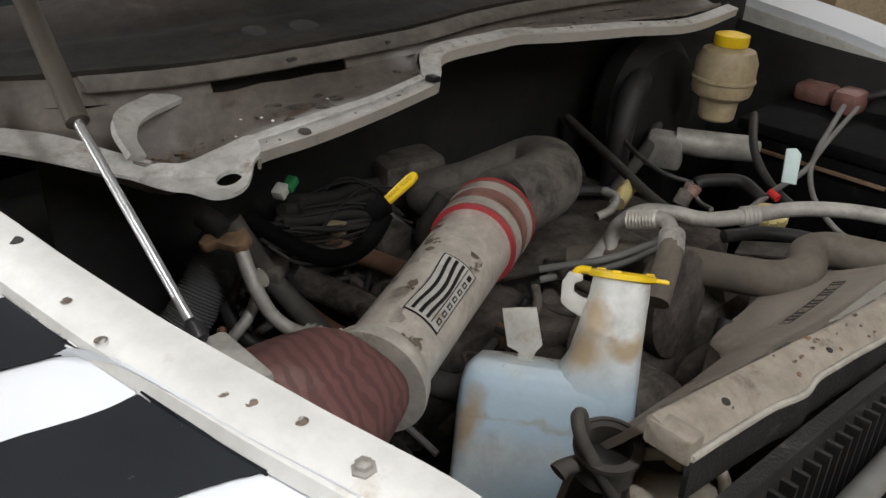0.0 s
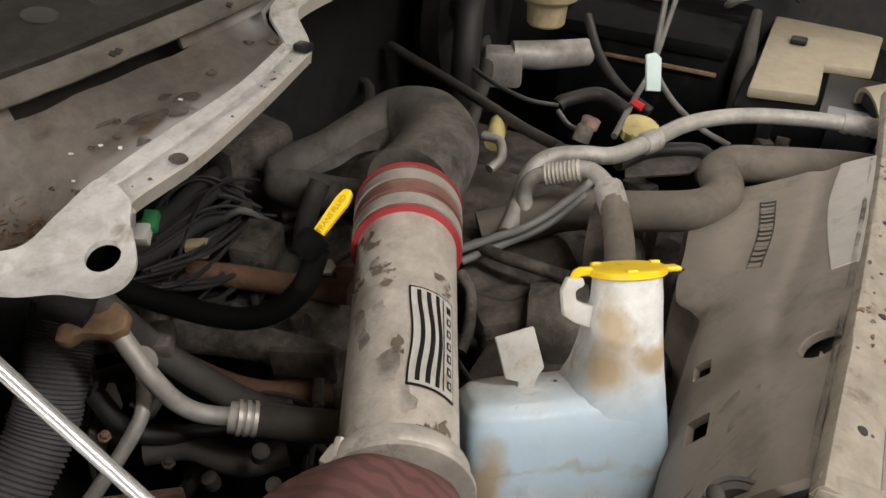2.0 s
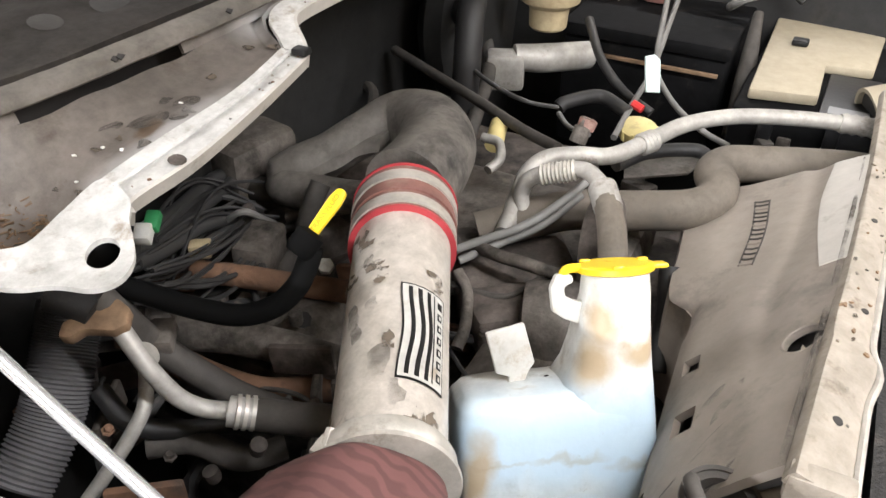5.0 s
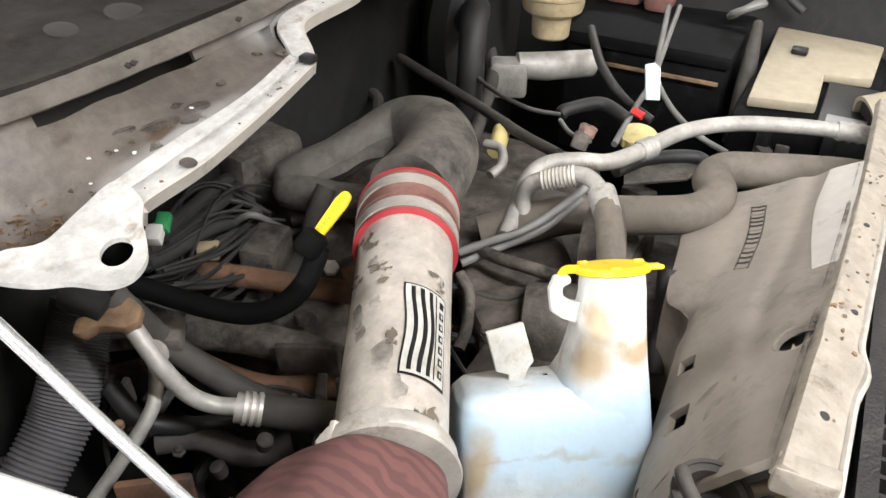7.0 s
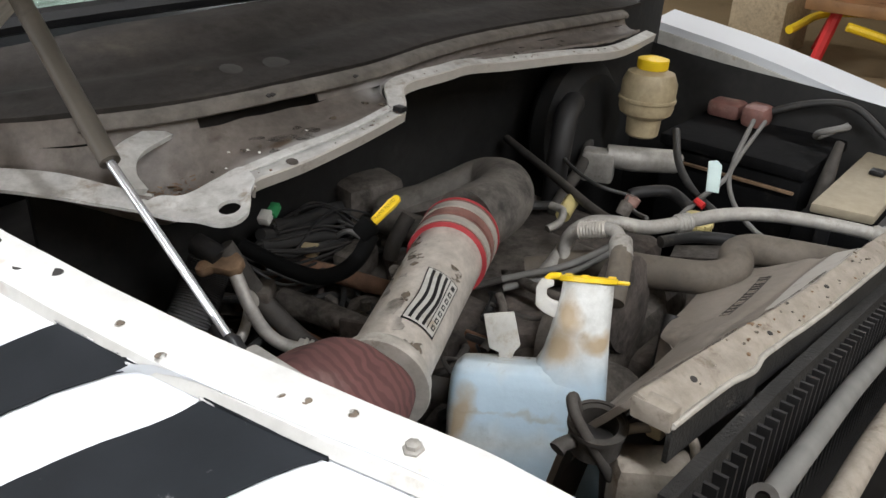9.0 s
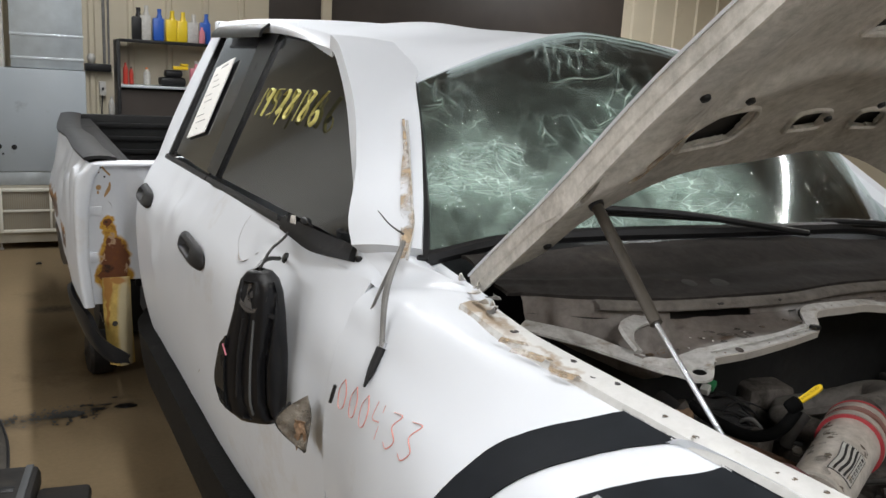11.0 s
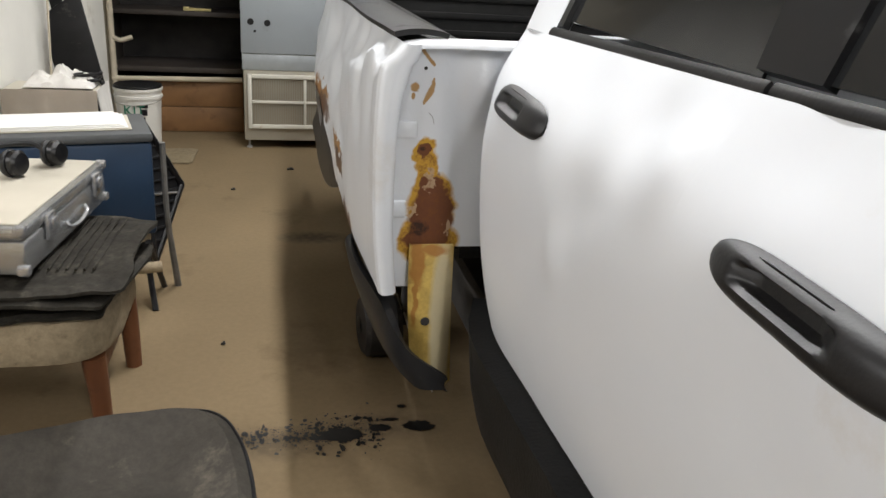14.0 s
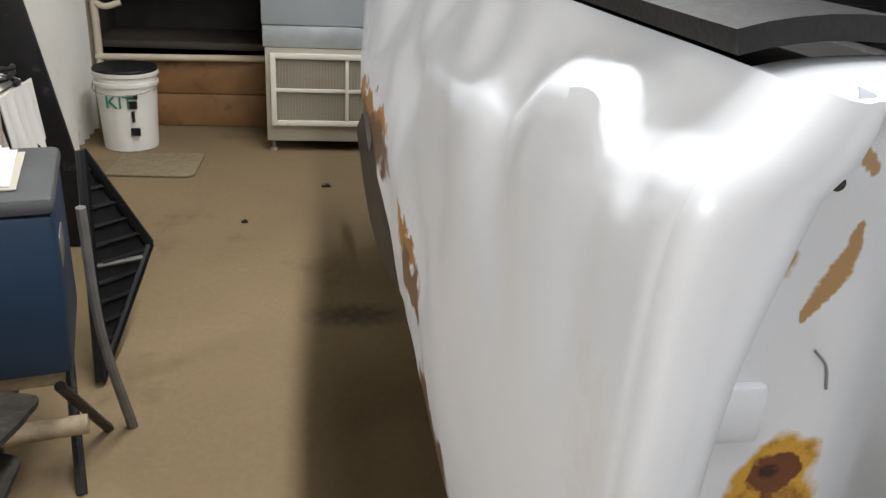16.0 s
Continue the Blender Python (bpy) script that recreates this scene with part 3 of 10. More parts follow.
# rust eating the bed side's wheel opening
BED_SIDE = mat("crumpled_white_bed_paint", (0.70, 0.73, 0.77), 0.36, var=0.03, scale=2.5, dirt=(0.6, 0.58, 0.55), dirt_amt=0.02, dirt_scale=2.2, bump=0.0, coat=0.3)
_arch = blobs(BED_SIDE, [((-0.25, 4.45, 0.76), (0.5, 0.42, 0.085)), ((-0.25, 4.02, 0.66), (0.5, 0.22, 0.07)), ((-0.25, 3.80, 0.56), (0.5, 0.26, 0.05))], 0.05, 14)
_arch2 = blobs(BED_SIDE, [((-0.25, 4.50, 0.79), (0.5, 0.44, 0.085)), ((-0.25, 4.08, 0.70), (0.5, 0.16, 0.075)), ((-0.25, 3.80, 0.55), (0.5, 0.26, 0.035))], 0.05, 30)
plain_mix(BED_SIDE, ramp(BED_SIDE, _arch2, [(0.46, 0.0), (0.56, 1.0)]), (0.34, 0.16, 0.03))
plain_mix(BED_SIDE, ramp(BED_SIDE, _arch, [(0.45, 0.0), (0.58, 1.0)]), (0.10, 0.045, 0.02))
# cream primer and rust runs on the corner post
plain_mix(RUST_YELLOW, ramp(RUST_YELLOW, blobs(RUST_YELLOW, [((-0.068, 3.28, 0.46), (0.036, 0.3, 0.26))], 0.006, 14), [(0.05, 0.0), (0.35, 0.85)]), (0.46, 0.41, 0.28))
plain_mix(RUST_YELLOW, ramp(RUST_YELLOW, blobs(RUST_YELLOW, [((-0.128, 3.28, 0.62), (0.022, 0.3, 0.10)), ((-0.132, 3.28, 0.52), (0.010, 0.3, 0.10)), ((-0.09, 3.28, 0.645), (0.05, 0.3, 0.02))], 0.01, 30), [(0.15, 0.0), (0.5, 0.85)]), (0.30, 0.12, 0.02))
# paler grey along the gutter's front, brown soil in its pocket
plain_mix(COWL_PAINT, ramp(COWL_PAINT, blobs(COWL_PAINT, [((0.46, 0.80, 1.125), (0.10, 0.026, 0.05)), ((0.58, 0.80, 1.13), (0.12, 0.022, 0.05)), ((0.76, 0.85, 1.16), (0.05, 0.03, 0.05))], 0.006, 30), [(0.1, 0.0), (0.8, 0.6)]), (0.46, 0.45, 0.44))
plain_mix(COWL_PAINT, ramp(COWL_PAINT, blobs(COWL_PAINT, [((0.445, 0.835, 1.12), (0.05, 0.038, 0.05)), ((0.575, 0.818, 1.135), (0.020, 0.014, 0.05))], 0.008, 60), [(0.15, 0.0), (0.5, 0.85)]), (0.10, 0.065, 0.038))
# rust and old sealant along the fender rail's seam
plain_mix(RAIL_PAINT, ramp(RAIL_PAINT, blobs(RAIL_PAINT, [((0.215, 0.98, 1.15), (0.03, 0.20, 0.08)), ((0.225, 0.80, 1.13), (0.014, 0.14, 0.06)), ((0.20, 1.08, 1.17), (0.05, 0.07, 0.08))], 0.02, 40), [(0.25, 0.0), (0.6, 0.85)]), (0.27, 0.19, 0.11))


def smear(name, colour, scale, lo, hi):
    """Dried mud or rust that only covers in patches."""
    m = mat(name, colour, 0.85, var=0.4, scale=40, bump=0.4)
    nt = m.node_tree
    tc = nt.nodes.new("ShaderNodeTexCoord")
    n = nt.nodes.new("ShaderNodeTexNoise")
    n.inputs["Scale"].default_value, n.inputs["Detail"].default_value = scale, 7
    nt.links.new(tc.outputs["Object"], n.inputs["Vector"])
    nt.links.new(ramp(m, n.outputs["Fac"], [(lo, 0.0), (hi, 1.0)]), nt.nodes["Principled BSDF"].inputs["Alpha"])
    return m


RUST_SMEAR = smear("rust_brown_smear", (0.44, 0.33, 0.21), 34, 0.38, 0.68)
GRIME_FINE = smear("speckled_brown_grime", (0.15, 0.12, 0.09), 95, 0.45, 0.56)
GRIME_SMEAR = smear("dark_grime_smear", (0.11, 0.094, 0.078), 30, 0.42, 0.72)
SCRAPE_EDGE = smear("scraped_edge_paint", (0.62, 0.62, 0.62), 55, 0.51, 0.57)
SCRAPE_PATCH = smear("scraped_white_paint", (0.50, 0.51, 0.52), 38, 0.44, 0.60)
# ---- builders ----


def to_object(name, bm, material, parent=None, label="", smooth=True):
    bmesh.ops.recalc_face_normals(bm, faces=bm.faces)
    me = bpy.data.meshes.new(name)
    bm.to_mesh(me)
    bm.free()
    if smooth:
        for p in me.polygons:
            p.use_smooth = True
        me.set_sharp_from_angle(angle=radians(38))
    me.materials.append(material)
    ob = new(name, me)
    if parent:
        ob.parent = parent
        ob.matrix_parent_inverse = parent.matrix_world.inverted()
    if label:
        ob["label"] = label
    return ob


def part(name, bm, material, parent, label="", smooth=True):
    return to_object(name, bm, material, parent, label, smooth)


def thing(name, bm, material, label, category, group="", kind="", smooth=True):
    return tagged(to_object(name, bm, material, None, "", smooth), label, category, group, kind)


def empty_thing(name, label, category, at=(0, 0, 0), group="", kind=""):
    ob = new(name)
    ob.location = at
    bpy.context.view_layer.update()
    return tagged(ob, label, category, group, kind)


def add_box(bm, lo, hi, bevel=0.0, m=None, seg=2):
    """A box between two corners, bevelled, and turned by m."""
    b2 = bmesh.new()
    bmesh.ops.create_cube(b2, size=1)
    c = [(a + b) / 2 for a, b in zip(lo, hi)]
    s = [abs(b - a) for a, b in zip(lo, hi)]
    for v in b2.verts:
        v.co = Vector([v.co[i] * s[i] for i in range(3)])
    if bevel:
        bmesh.ops.bevel(b2, geom=list(b2.edges), offset=min(bevel, min(s) * 0.45), segments=seg, profile=0.5, affect="EDGES")
    for v in b2.verts:
        v.co += Vector(c)
        if m is not None:
            v.co = m @ v.co
    merge(bm, b2)
    return bm


def merge(bm, b2):
    vs = [bm.verts.new(v.co) for v in b2.verts]
    b2.verts.index_update()
    for f in b2.faces:
        bm.faces.new([vs[v.index] for v in f.verts])
    b2.free()


def box(lo, hi, bevel=0.004, m=None):
    return add_box(bmesh.new(), lo, hi, bevel, m)


def smooth_path(pts, n):
    """Catmull-Rom through points."""
    p = [Vector(q) for q in pts]
    if len(p) < 3:
        return [p[0].lerp(p[1], i / n) for i in range(n + 1)]
    ext = [p[0] * 2 - p[1]] + p + [p[-1] * 2 - p[-2]]
    out = []
    k = max(2, n // (len(p) - 1))
    for i in range(1, len(ext) - 2):
        a, b, c, d = ext[i - 1:i + 3]
        for j in range(k):
            t = j / k
            out.append(0.5 * (2 * b + (c - a) * t + (2 * a - 5 * b + 4 * c - d) * t * t + (3 * b - a - 3 * c + d) * t ** 3))
    return out + [p[-1]]


def add_tube(bm, pts, radius, seg=14, n=24, caps=True, ripple=None, flat=1.0):
    """A round bar or hose along points; radius: a number, or a list to run through."""
    path = smooth_path(pts, n)
    rs = radius if isinstance(radius, (list, tuple)) else [radius, radius]
    rings = []
    up = None
    for i, p in enumerate(path):
        d = (path[min(i + 1, len(path) - 1)] - path[max(i - 1, 0)]).normalized()
        if up is None:
            up = Vector((0, 0, 1)) if abs(d.z) < 0.9 else Vector((1, 0, 0))
        side = d.cross(up).normalized()
        up = side.cross(d).normalized()
        u = i / (len(path) - 1) * (len(rs) - 1)
        k = min(int(u), len(rs) - 2)
        r = rs[k] + (rs[k + 1] - rs[k]) * (u - k)
        if ripple:
            r += ripple if i % 2 else -ripple
        rings.append([bm.verts.new(p + side * r * math.cos(a) + up * r * flat * math.sin(a)) for a in (2 * math.pi * j / seg for j in range(seg))])
    for a, b in zip(rings, rings[1:]):
        for j in range(seg):
            bm.faces.new((a[j], a[(j + 1) % seg], b[(j + 1) % seg], b[j]))
    if caps:
        bm.faces.new(rings[0][::-1])
        bm.faces.new(rings[-1])
    return bm


def tube(pts, radius, **kw):
    return add_tube(bmesh.new(), pts, radius, **kw)


def add_lathe(bm, profile, at=(0, 0, 0), axis=(0, 0, 1), seg=24, m=None):
    """Turned body: profile is (radius, height) along the axis."""
    q = Vector((0, 0, 1)).rotation_difference(Vector(axis)).to_matrix()
    rings = []
    for r, h in profile:
        ring = []
        for j in range(seg):
            a = 2 * math.pi * j / seg
            v = q @ Vector((r * math.cos(a), r * math.sin(a), h)) + Vector(at)
            ring.append(bm.verts.new(m @ v if m is not None else v))
        rings.append(ring)
    for a, b in zip(rings, rings[1:]):
        for j in range(seg):
            bm.faces.new((a[j], a[(j + 1) % seg], b[(j + 1) % seg], b[j]))
    bm.faces.new(rings[0][::-1])
    bm.faces.new(rings[-1])
    return bm


def lathe(profile, **kw):
    return add_lathe(bmesh.new(), profile, **kw)


def sheet(fn, nu, nv, thick=0.0, keep=None, bm=None):
    """A curved sheet fn(u, v), u and v from 0 to 1; thick: metres behind it; keep(u, v): which cells stand."""
    bm = bm or bmesh.new()
    P = [[Vector(fn(i / nu, j / nv)) for j in range(nv + 1)] for i in range(nu + 1)]
    N = [[None] * (nv + 1) for _ in range(nu + 1)]
    for i in range(nu + 1):
        for j in range(nv + 1):
            a = P[min(i + 1, nu)][j] - P[max(i - 1, 0)][j]
            b = P[i][min(j + 1, nv)] - P[i][max(j - 1, 0)]
            c = a.cross(b)
            N[i][j] = c.normalized() if c.length > 1e-12 else Vector((0, 0, 1))
    cells = [(i, j) for i in range(nu) for j in range(nv) if keep is None or keep((i + 0.5) / nu, (j + 0.5) / nv)]
    front, back = {}, {}

    def vert(store, i, j, off):
        if (i, j) not in store:
            store[(i, j)] = bm.verts.new(P[i][j] - N[i][j] * off)
        return store[(i, j)]

    count = {}
    for i, j in cells:
        corners = [(i, j), (i + 1, j), (i + 1, j + 1), (i, j + 1)]
        bm.faces.new([vert(front, *c, 0.0) for c in corners])
        if thick:
            bm.faces.new([vert(back, *c, thick) for c in corners[::-1]])
            for a, b in zip(corners, corners[1:] + corners[:1]):
                count[(a, b)] = True
    if thick:
        for a, b in list(count):
            if (b, a) not in count:
                bm.faces.new((front[b], front[a], back[a], back[b]))
    return bm


def loft(ca, cb, n=24, nv=6, thick=0.01, bulge=0.0):
    """A sheet between two curves."""
    A, B = smooth_path(ca, n * 4), smooth_path(cb, n * 4)

    def at(c, u):
        x = u * (len(c) - 1)
        k = min(int(x), len(c) - 2)
        return c[k].lerp(c[k + 1], x - k)

    return sheet(lambda u, v: at(A, u).lerp(at(B, u), v) + Vector((-1, 0, 0.4)) * bulge * math.sin(math.pi * v), n, nv, thick)


def slab(pts, z0, z1, bevel=0.0, m=None):
    """A flat plate with an outline of (x, y) points, from z0 to z1."""
    bm = bmesh.new()
    f = bm.faces.new([bm.verts.new((x, y, z0)) for x, y in pts])
    r = bmesh.ops.extrude_face_region(bm, geom=[f])
    for v in r["geom"]:
        if isinstance(v, bmesh.types.BMVert):
            v.co.z = z1
    if bevel:
        bmesh.ops.bevel(bm, geom=list(bm.edges), offset=bevel, segments=2, profile=0.5, affect="EDGES")
    if m is not None:
        bm.transform(m)
    return bm


def lerp_table(t, table):
    """Smooth curve through (place, value) rows."""
    for (a, va), (b, vb) in zip(table, table[1:]):
        if t <= b:
            if t <= a:
                return va
            i = table.index((a, va))
            pa, na = table[max(i - 1, 0)], table[min(i + 2, len(table) - 1)]
            ma = (vb - pa[1]) / (b - pa[0]) * (b - a)
            mb = (na[1] - va) / (na[0] - a) * (b - a)
            k = (t - a) / (b - a)
            return va * (1 + 2 * k) * (1 - k) ** 2 + ma * k * (1 - k) ** 2 + vb * k * k * (3 - 2 * k) + mb * k * k * (k - 1)
    return table[-1][1]


def wobble(x, y, z, s):
    return noise.noise(Vector((x * s, y * s, z * s)))


def frame_at(p, along, up=(0, 0, 1)):
    """A turn and place: x along a direction, z near up."""
    x = Vector(along).normalized()
    y = Vector(up).cross(x).normalized()
    z = x.cross(y)
    return Matrix.Translation(p) @ Matrix((x, y, z)).transposed().to_4x4()


def lettering(text, size, m, material, parent, name, thick=0.0008, label="", spacing=1.0):
    c = bpy.data.curves.new(name, "FONT")
    c.body, c.size, c.extrude, c.align_x, c.align_y, c.space_character = text, size, thick, "CENTER", "CENTER", spacing
    tmp = bpy.data.objects.new(name, c)
    scene.collection.objects.link(tmp)
    me = bpy.data.meshes.new_from_object(tmp.evaluated_get(bpy.context.evaluated_depsgraph_get()))
    bpy.data.objects.remove(tmp)
    me.materials.clear()
    me.materials.append(material)
    ob = new(name, me)
    me.transform(m)
    if parent:
        ob.parent = parent
        ob.matrix_parent_inverse = parent.matrix_world.inverted()
    if label:
        ob["label"] = label
    return ob

# ---- the room ----
BACK, LEFT, RIGHT, FRONT = 7.3, -7.0, 9.0, -4.5


def ribbed(x0, x1, z0, z1, y, pitch=0.30, depth=0.018, facing=-1):
    """Metal siding with narrow raised ribs, along x."""
    bm = bmesh.new()
    x = x0 + pitch * 0.5
    prof = [(x0, 0)]
    while x < x1 - 0.06:
        prof += [(x - 0.03, 0), (x - 0.015, depth), (x + 0.015, depth), (x + 0.03, 0)]
        x += pitch
    prof.append((x1, 0))
    lo = [bm.verts.new((px, y + facing * d, z0)) for px, d in prof]
    hi = [bm.verts.new((px, y + facing * d, z1)) for px, d in prof]
    for i in range(len(prof) - 1):
        bm.faces.new((lo[i], lo[i + 1], hi[i + 1], hi[i]))
    blo = [bm.verts.new((px, y - facing * 0.1, z0)) for px in (x0, x1)]
    bhi = [bm.verts.new((px, y - facing * 0.1, z1)) for px in (x0, x1)]
    bm.faces.new((blo[1], blo[0], bhi[0], bhi[1]))
    bm.faces.new((lo[0], hi[0], bhi[0], blo[0]))
    bm.faces.new((lo[-1], blo[1], bhi[1], hi[-1]))
    bm.faces.new(hi + [bhi[1], bhi[0]])
    bm.faces.new(lo + [blo[1], blo[0]])
    return bm


def structure(name, bm, material, label, smooth=False):
    return thing(name, bm, material, label, name.rstrip("_0123456789"), kind="structure", smooth=smooth)


floor_sheet = sheet(lambda u, v: (LEFT - 0.1 + u * (RIGHT - LEFT + 0.2), FRONT - 0.1 + v * (BACK + 0.8 - FRONT), 0.0), 40, 40, 0.15)
structure("floor", floor_sheet, FLOOR, "beige painted concrete workshop floor with oil stains", True)
ceil_bm = bmesh.new()
cy_, prof_ = FRONT, []
while cy_ < BACK + 0.5:
    prof_ += [(cy_, 0), (cy_ + 0.14, 0), (cy_ + 0.155, 0.02), (cy_ + 0.185, 0.02)]
    cy_ += 0.2
lo_ = [[ceil_bm.verts.new((x, y, CEIL + d)) for y, d in prof_] for x in (LEFT, RIGHT)]
for i in range(len(prof_) - 1):
    ceil_bm.faces.new((lo_[0][i], lo_[0][i + 1], lo_[1][i + 1], lo_[1][i]))
add_box(ceil_bm, (LEFT, FRONT, CEIL + 0.03), (RIGHT, BACK + 0.6, CEIL + 0.12))
structure("ceiling", ceil_bm, CEILING, "white sheet metal workshop ceiling")
# back wall in pieces round the dark recess
structure("wall_back_left", ribbed(LEFT, -1.47, 0, CEIL, BACK), WALL, "cream ribbed metal siding")
structure("wall_back_upper", ribbed(-1.47, -0.64, 1.285, CEIL, BACK), WALL, "cream ribbed metal siding above the recess")
structure("wall_back_right", ribbed(-0.64, 1.55, 0, CEIL, BACK), WALL, "cream ribbed metal siding behind the shelf")
structure("wall_back_door_side", ribbed(5.4, RIGHT, 0, CEIL, BACK), WALL, "cream ribbed metal siding beside the dark door")
structure("wall_front", box((LEFT, FRONT - 0.1, 0), (RIGHT, FRONT, CEIL), 0), WALL, "cream metal workshop wall")
structure("wall_right", box((RIGHT, FRONT, 0), (RIGHT + 0.1, BACK, CEIL), 0), WALL, "cream metal workshop wall")
left_bm = ribbed(FRONT, BACK, 0, CEIL, 0.0, 0.22, 0.03)
bmesh.ops.transform(left_bm, matrix=Matrix.Translation((LEFT, 0, 0)) @ Matrix.Rotation(radians(90), 4, "Z"), verts=left_bm.verts)
structure("wall_left", left_bm, WALL, "cream ribbed metal workshop wall")
# big dark sliding door
door = empty_thing("door_1", "dark brown overhead door in the back wall", "door", (3.5, BACK, 0), kind="structure")
for i in range(5):
    part("panel", box((1.55, BACK - 0.01, i * 0.6 + 0.004), (5.4, BACK + 0.05, i * 0.6 + 0.596), 0.006), DARK_DOOR, door)
part("header", box((1.55, BACK, 3.0), (5.4, BACK + 0.05, CEIL), 0), DARK_DOOR, door)
structure("trim_1", box((2.02, BACK - 0.05, 0), (2.11, BACK - 0.012, CEIL), 0.004), WALL, "cream upright post before the dark door")

# corrugated side wall beside the bench
corr = bmesh.new()
ys = [4.9 + i * 0.0475 for i in range(51)]
lo = [corr.verts.new((-1.5 + (0.016 if i % 2 else -0.016), y, 0)) for i, y in enumerate(ys)]
hi = [corr.verts.new((-1.5 + (0.016 if i % 2 else -0.016), y, CEIL)) for i, y in enumerate(ys)]
for i in range(len(ys) - 1):
    corr.faces.new((lo[i], lo[i + 1], hi[i + 1], hi[i]))
add_box(corr, (-1.60, 4.9, 0), (-1.53, 7.29, CEIL))
structure("wall_corrugated", corr, WALL_WHITE, "white corrugated sheet metal partition")

# recess with a near-black back for its shade, shelf board and planks below
recess = empty_thing("recess", "dark recess with brown boards across its foot", "recess", (-1.05, BACK, 0), kind="structure")
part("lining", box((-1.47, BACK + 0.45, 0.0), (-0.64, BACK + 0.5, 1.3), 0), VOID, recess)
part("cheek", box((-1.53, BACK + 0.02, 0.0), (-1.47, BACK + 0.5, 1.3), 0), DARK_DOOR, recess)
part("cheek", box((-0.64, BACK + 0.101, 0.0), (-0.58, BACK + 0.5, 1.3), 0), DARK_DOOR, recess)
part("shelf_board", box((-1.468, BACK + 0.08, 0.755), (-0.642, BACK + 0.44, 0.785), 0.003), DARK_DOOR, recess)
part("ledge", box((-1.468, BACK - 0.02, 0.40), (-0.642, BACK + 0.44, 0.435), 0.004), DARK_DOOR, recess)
for z0, z1 in ((0.004, 0.17), (0.174, 0.345)):
    part("plank", box((-1.468, BACK - 0.012, z0), (-0.642, BACK + 0.02, z1), 0.005), WOOD, recess)
part("top_rail", box((-1.47, BACK - 0.03, 1.262), (-0.64, BACK - 0.002, 1.284), 0.003), PIPE, recess)
thing("wall_pipe", tube([(-1.47, BACK - 0.04, 0.355), (-0.9, BACK - 0.04, 0.362), (-0.645, BACK - 0.04, 0.365)], 0.017), PIPE, "cream water pipe along the wall above the boards", "pipe")
thing("wall_pipe", add_tube(tube([(-1.455, BACK - 0.035, 0.02), (-1.455, BACK - 0.035, 1.6)], 0.02), [(-1.455, BACK - 0.035, 0.62), (-1.4, BACK - 0.05, 0.60), (-1.33, BACK - 0.03, 0.62)], 0.015), PIPE, "cream upright pipe with a side branch", "pipe")
thing("yellow_tool", add_box(box((-1.0, BACK + 0.1, 0.787), (-0.84, BACK + 0.13, 0.805), 0.006), (-1.02, BACK + 0.095, 0.787), (-0.98, BACK + 0.135, 0.812), 0.005), YELLOW_PALE, "small yellow tool lying on the recess shelf", "tool")

# furnace
F0, F1, FY = -0.635, 0.03, 6.83
furnace = empty_thing("furnace", "blue-grey sheet metal furnace with a white return grille", "furnace", (-0.3, 7.05, 0))
part("cabinet", box((F0, FY, 0.60), (F1, 7.275, 1.365), 0.008), FURNACE, furnace)
part("middle_band", box((F0 + 0.004, FY + 0.008, 0.50), (F1 - 0.004, 7.272, 0.598), 0.004), GALV, furnace)
part("base", box((F0 + 0.012, FY + 0.012, 0.055), (F1 - 0.01, 7.27, 0.499), 0.006), FURNACE_TAN, furnace)
for fx in (F0 + 0.04, F1 - 0.04):
    for fy in (FY + 0.05, 7.2):
        part("foot", lathe([(0.018, 0), (0.018, 0.01), (0.008, 0.014), (0.008, 0.055)], at=(fx, fy, 0.0), seg=12), STEEL, furnace)
for hx, hz, hr in ((-0.575, 0.79, 0.02), (-0.475, 0.785, 0.02), (-0.55, 0.735, 0.008), (-0.60, 1.03, 0.006)):
    part("knockout", lathe([(hr, 0), (hr * 0.96, 0.004), (hr * 0.5, 0.005)], at=(hx, FY + 0.001, hz), axis=(0, -1, 0), seg=16), BLACK_PLASTIC, furnace)
part("label", box((F0 + 0.02, FY - 0.003, 1.315), (F0 + 0.09, FY + 0.002, 1.345), 0.001), RED_DUSTY, furnace, "small red label")
grille = part("grille", add_box(add_box(add_box(add_box(bmesh.new(), (-0.60, FY - 0.012, 0.135), (-0.575, FY + 0.01, 0.475), 0.004), (-0.085, FY - 0.012, 0.135), (-0.06, FY + 0.01, 0.475), 0.004), (-0.575, FY - 0.012, 0.135), (-0.085, FY + 0.01, 0.16), 0.004), (-0.575, FY - 0.012, 0.45), (-0.085, FY + 0.01, 0.475), 0.004), GRILLE, furnace, "white grille frame")
part("bar", box((-0.575, FY - 0.009, 0.295), (-0.085, FY + 0.006, 0.312), 0.003), GRILLE, grille)
part("bar", box((-0.255, FY - 0.010, 0.16), (-0.238, FY + 0.006, 0.45), 0.003), GRILLE, grille)
part("backing", box((-0.575, FY + 0.0125, 0.16), (-0.085, FY + 0.016, 0.45), 0), RUST, grille, "dark brown backing behind the slats")
fin = box((-0.0017, FY - 0.004, 0.162), (0.0025, FY + 0.010, 0.448), 0)
fin0 = part("slat", fin, GRILLE_FIN, grille)
fin0.location.x = -0.562
for i in range(1, 34):
    o = fin0.copy()
    scene.collection.objects.link(o)
    o.location.x = -0.562 + i * 0.0143
duct = empty_thing("air_duct", "galvanised air duct rising from the furnace", "duct", (-0.22, 7.0, 1.37))
part("sheet", box((-0.47, 6.86, 1.37), (0.02, 7.25, CEIL - 0.002), 0.004), GALV, duct)
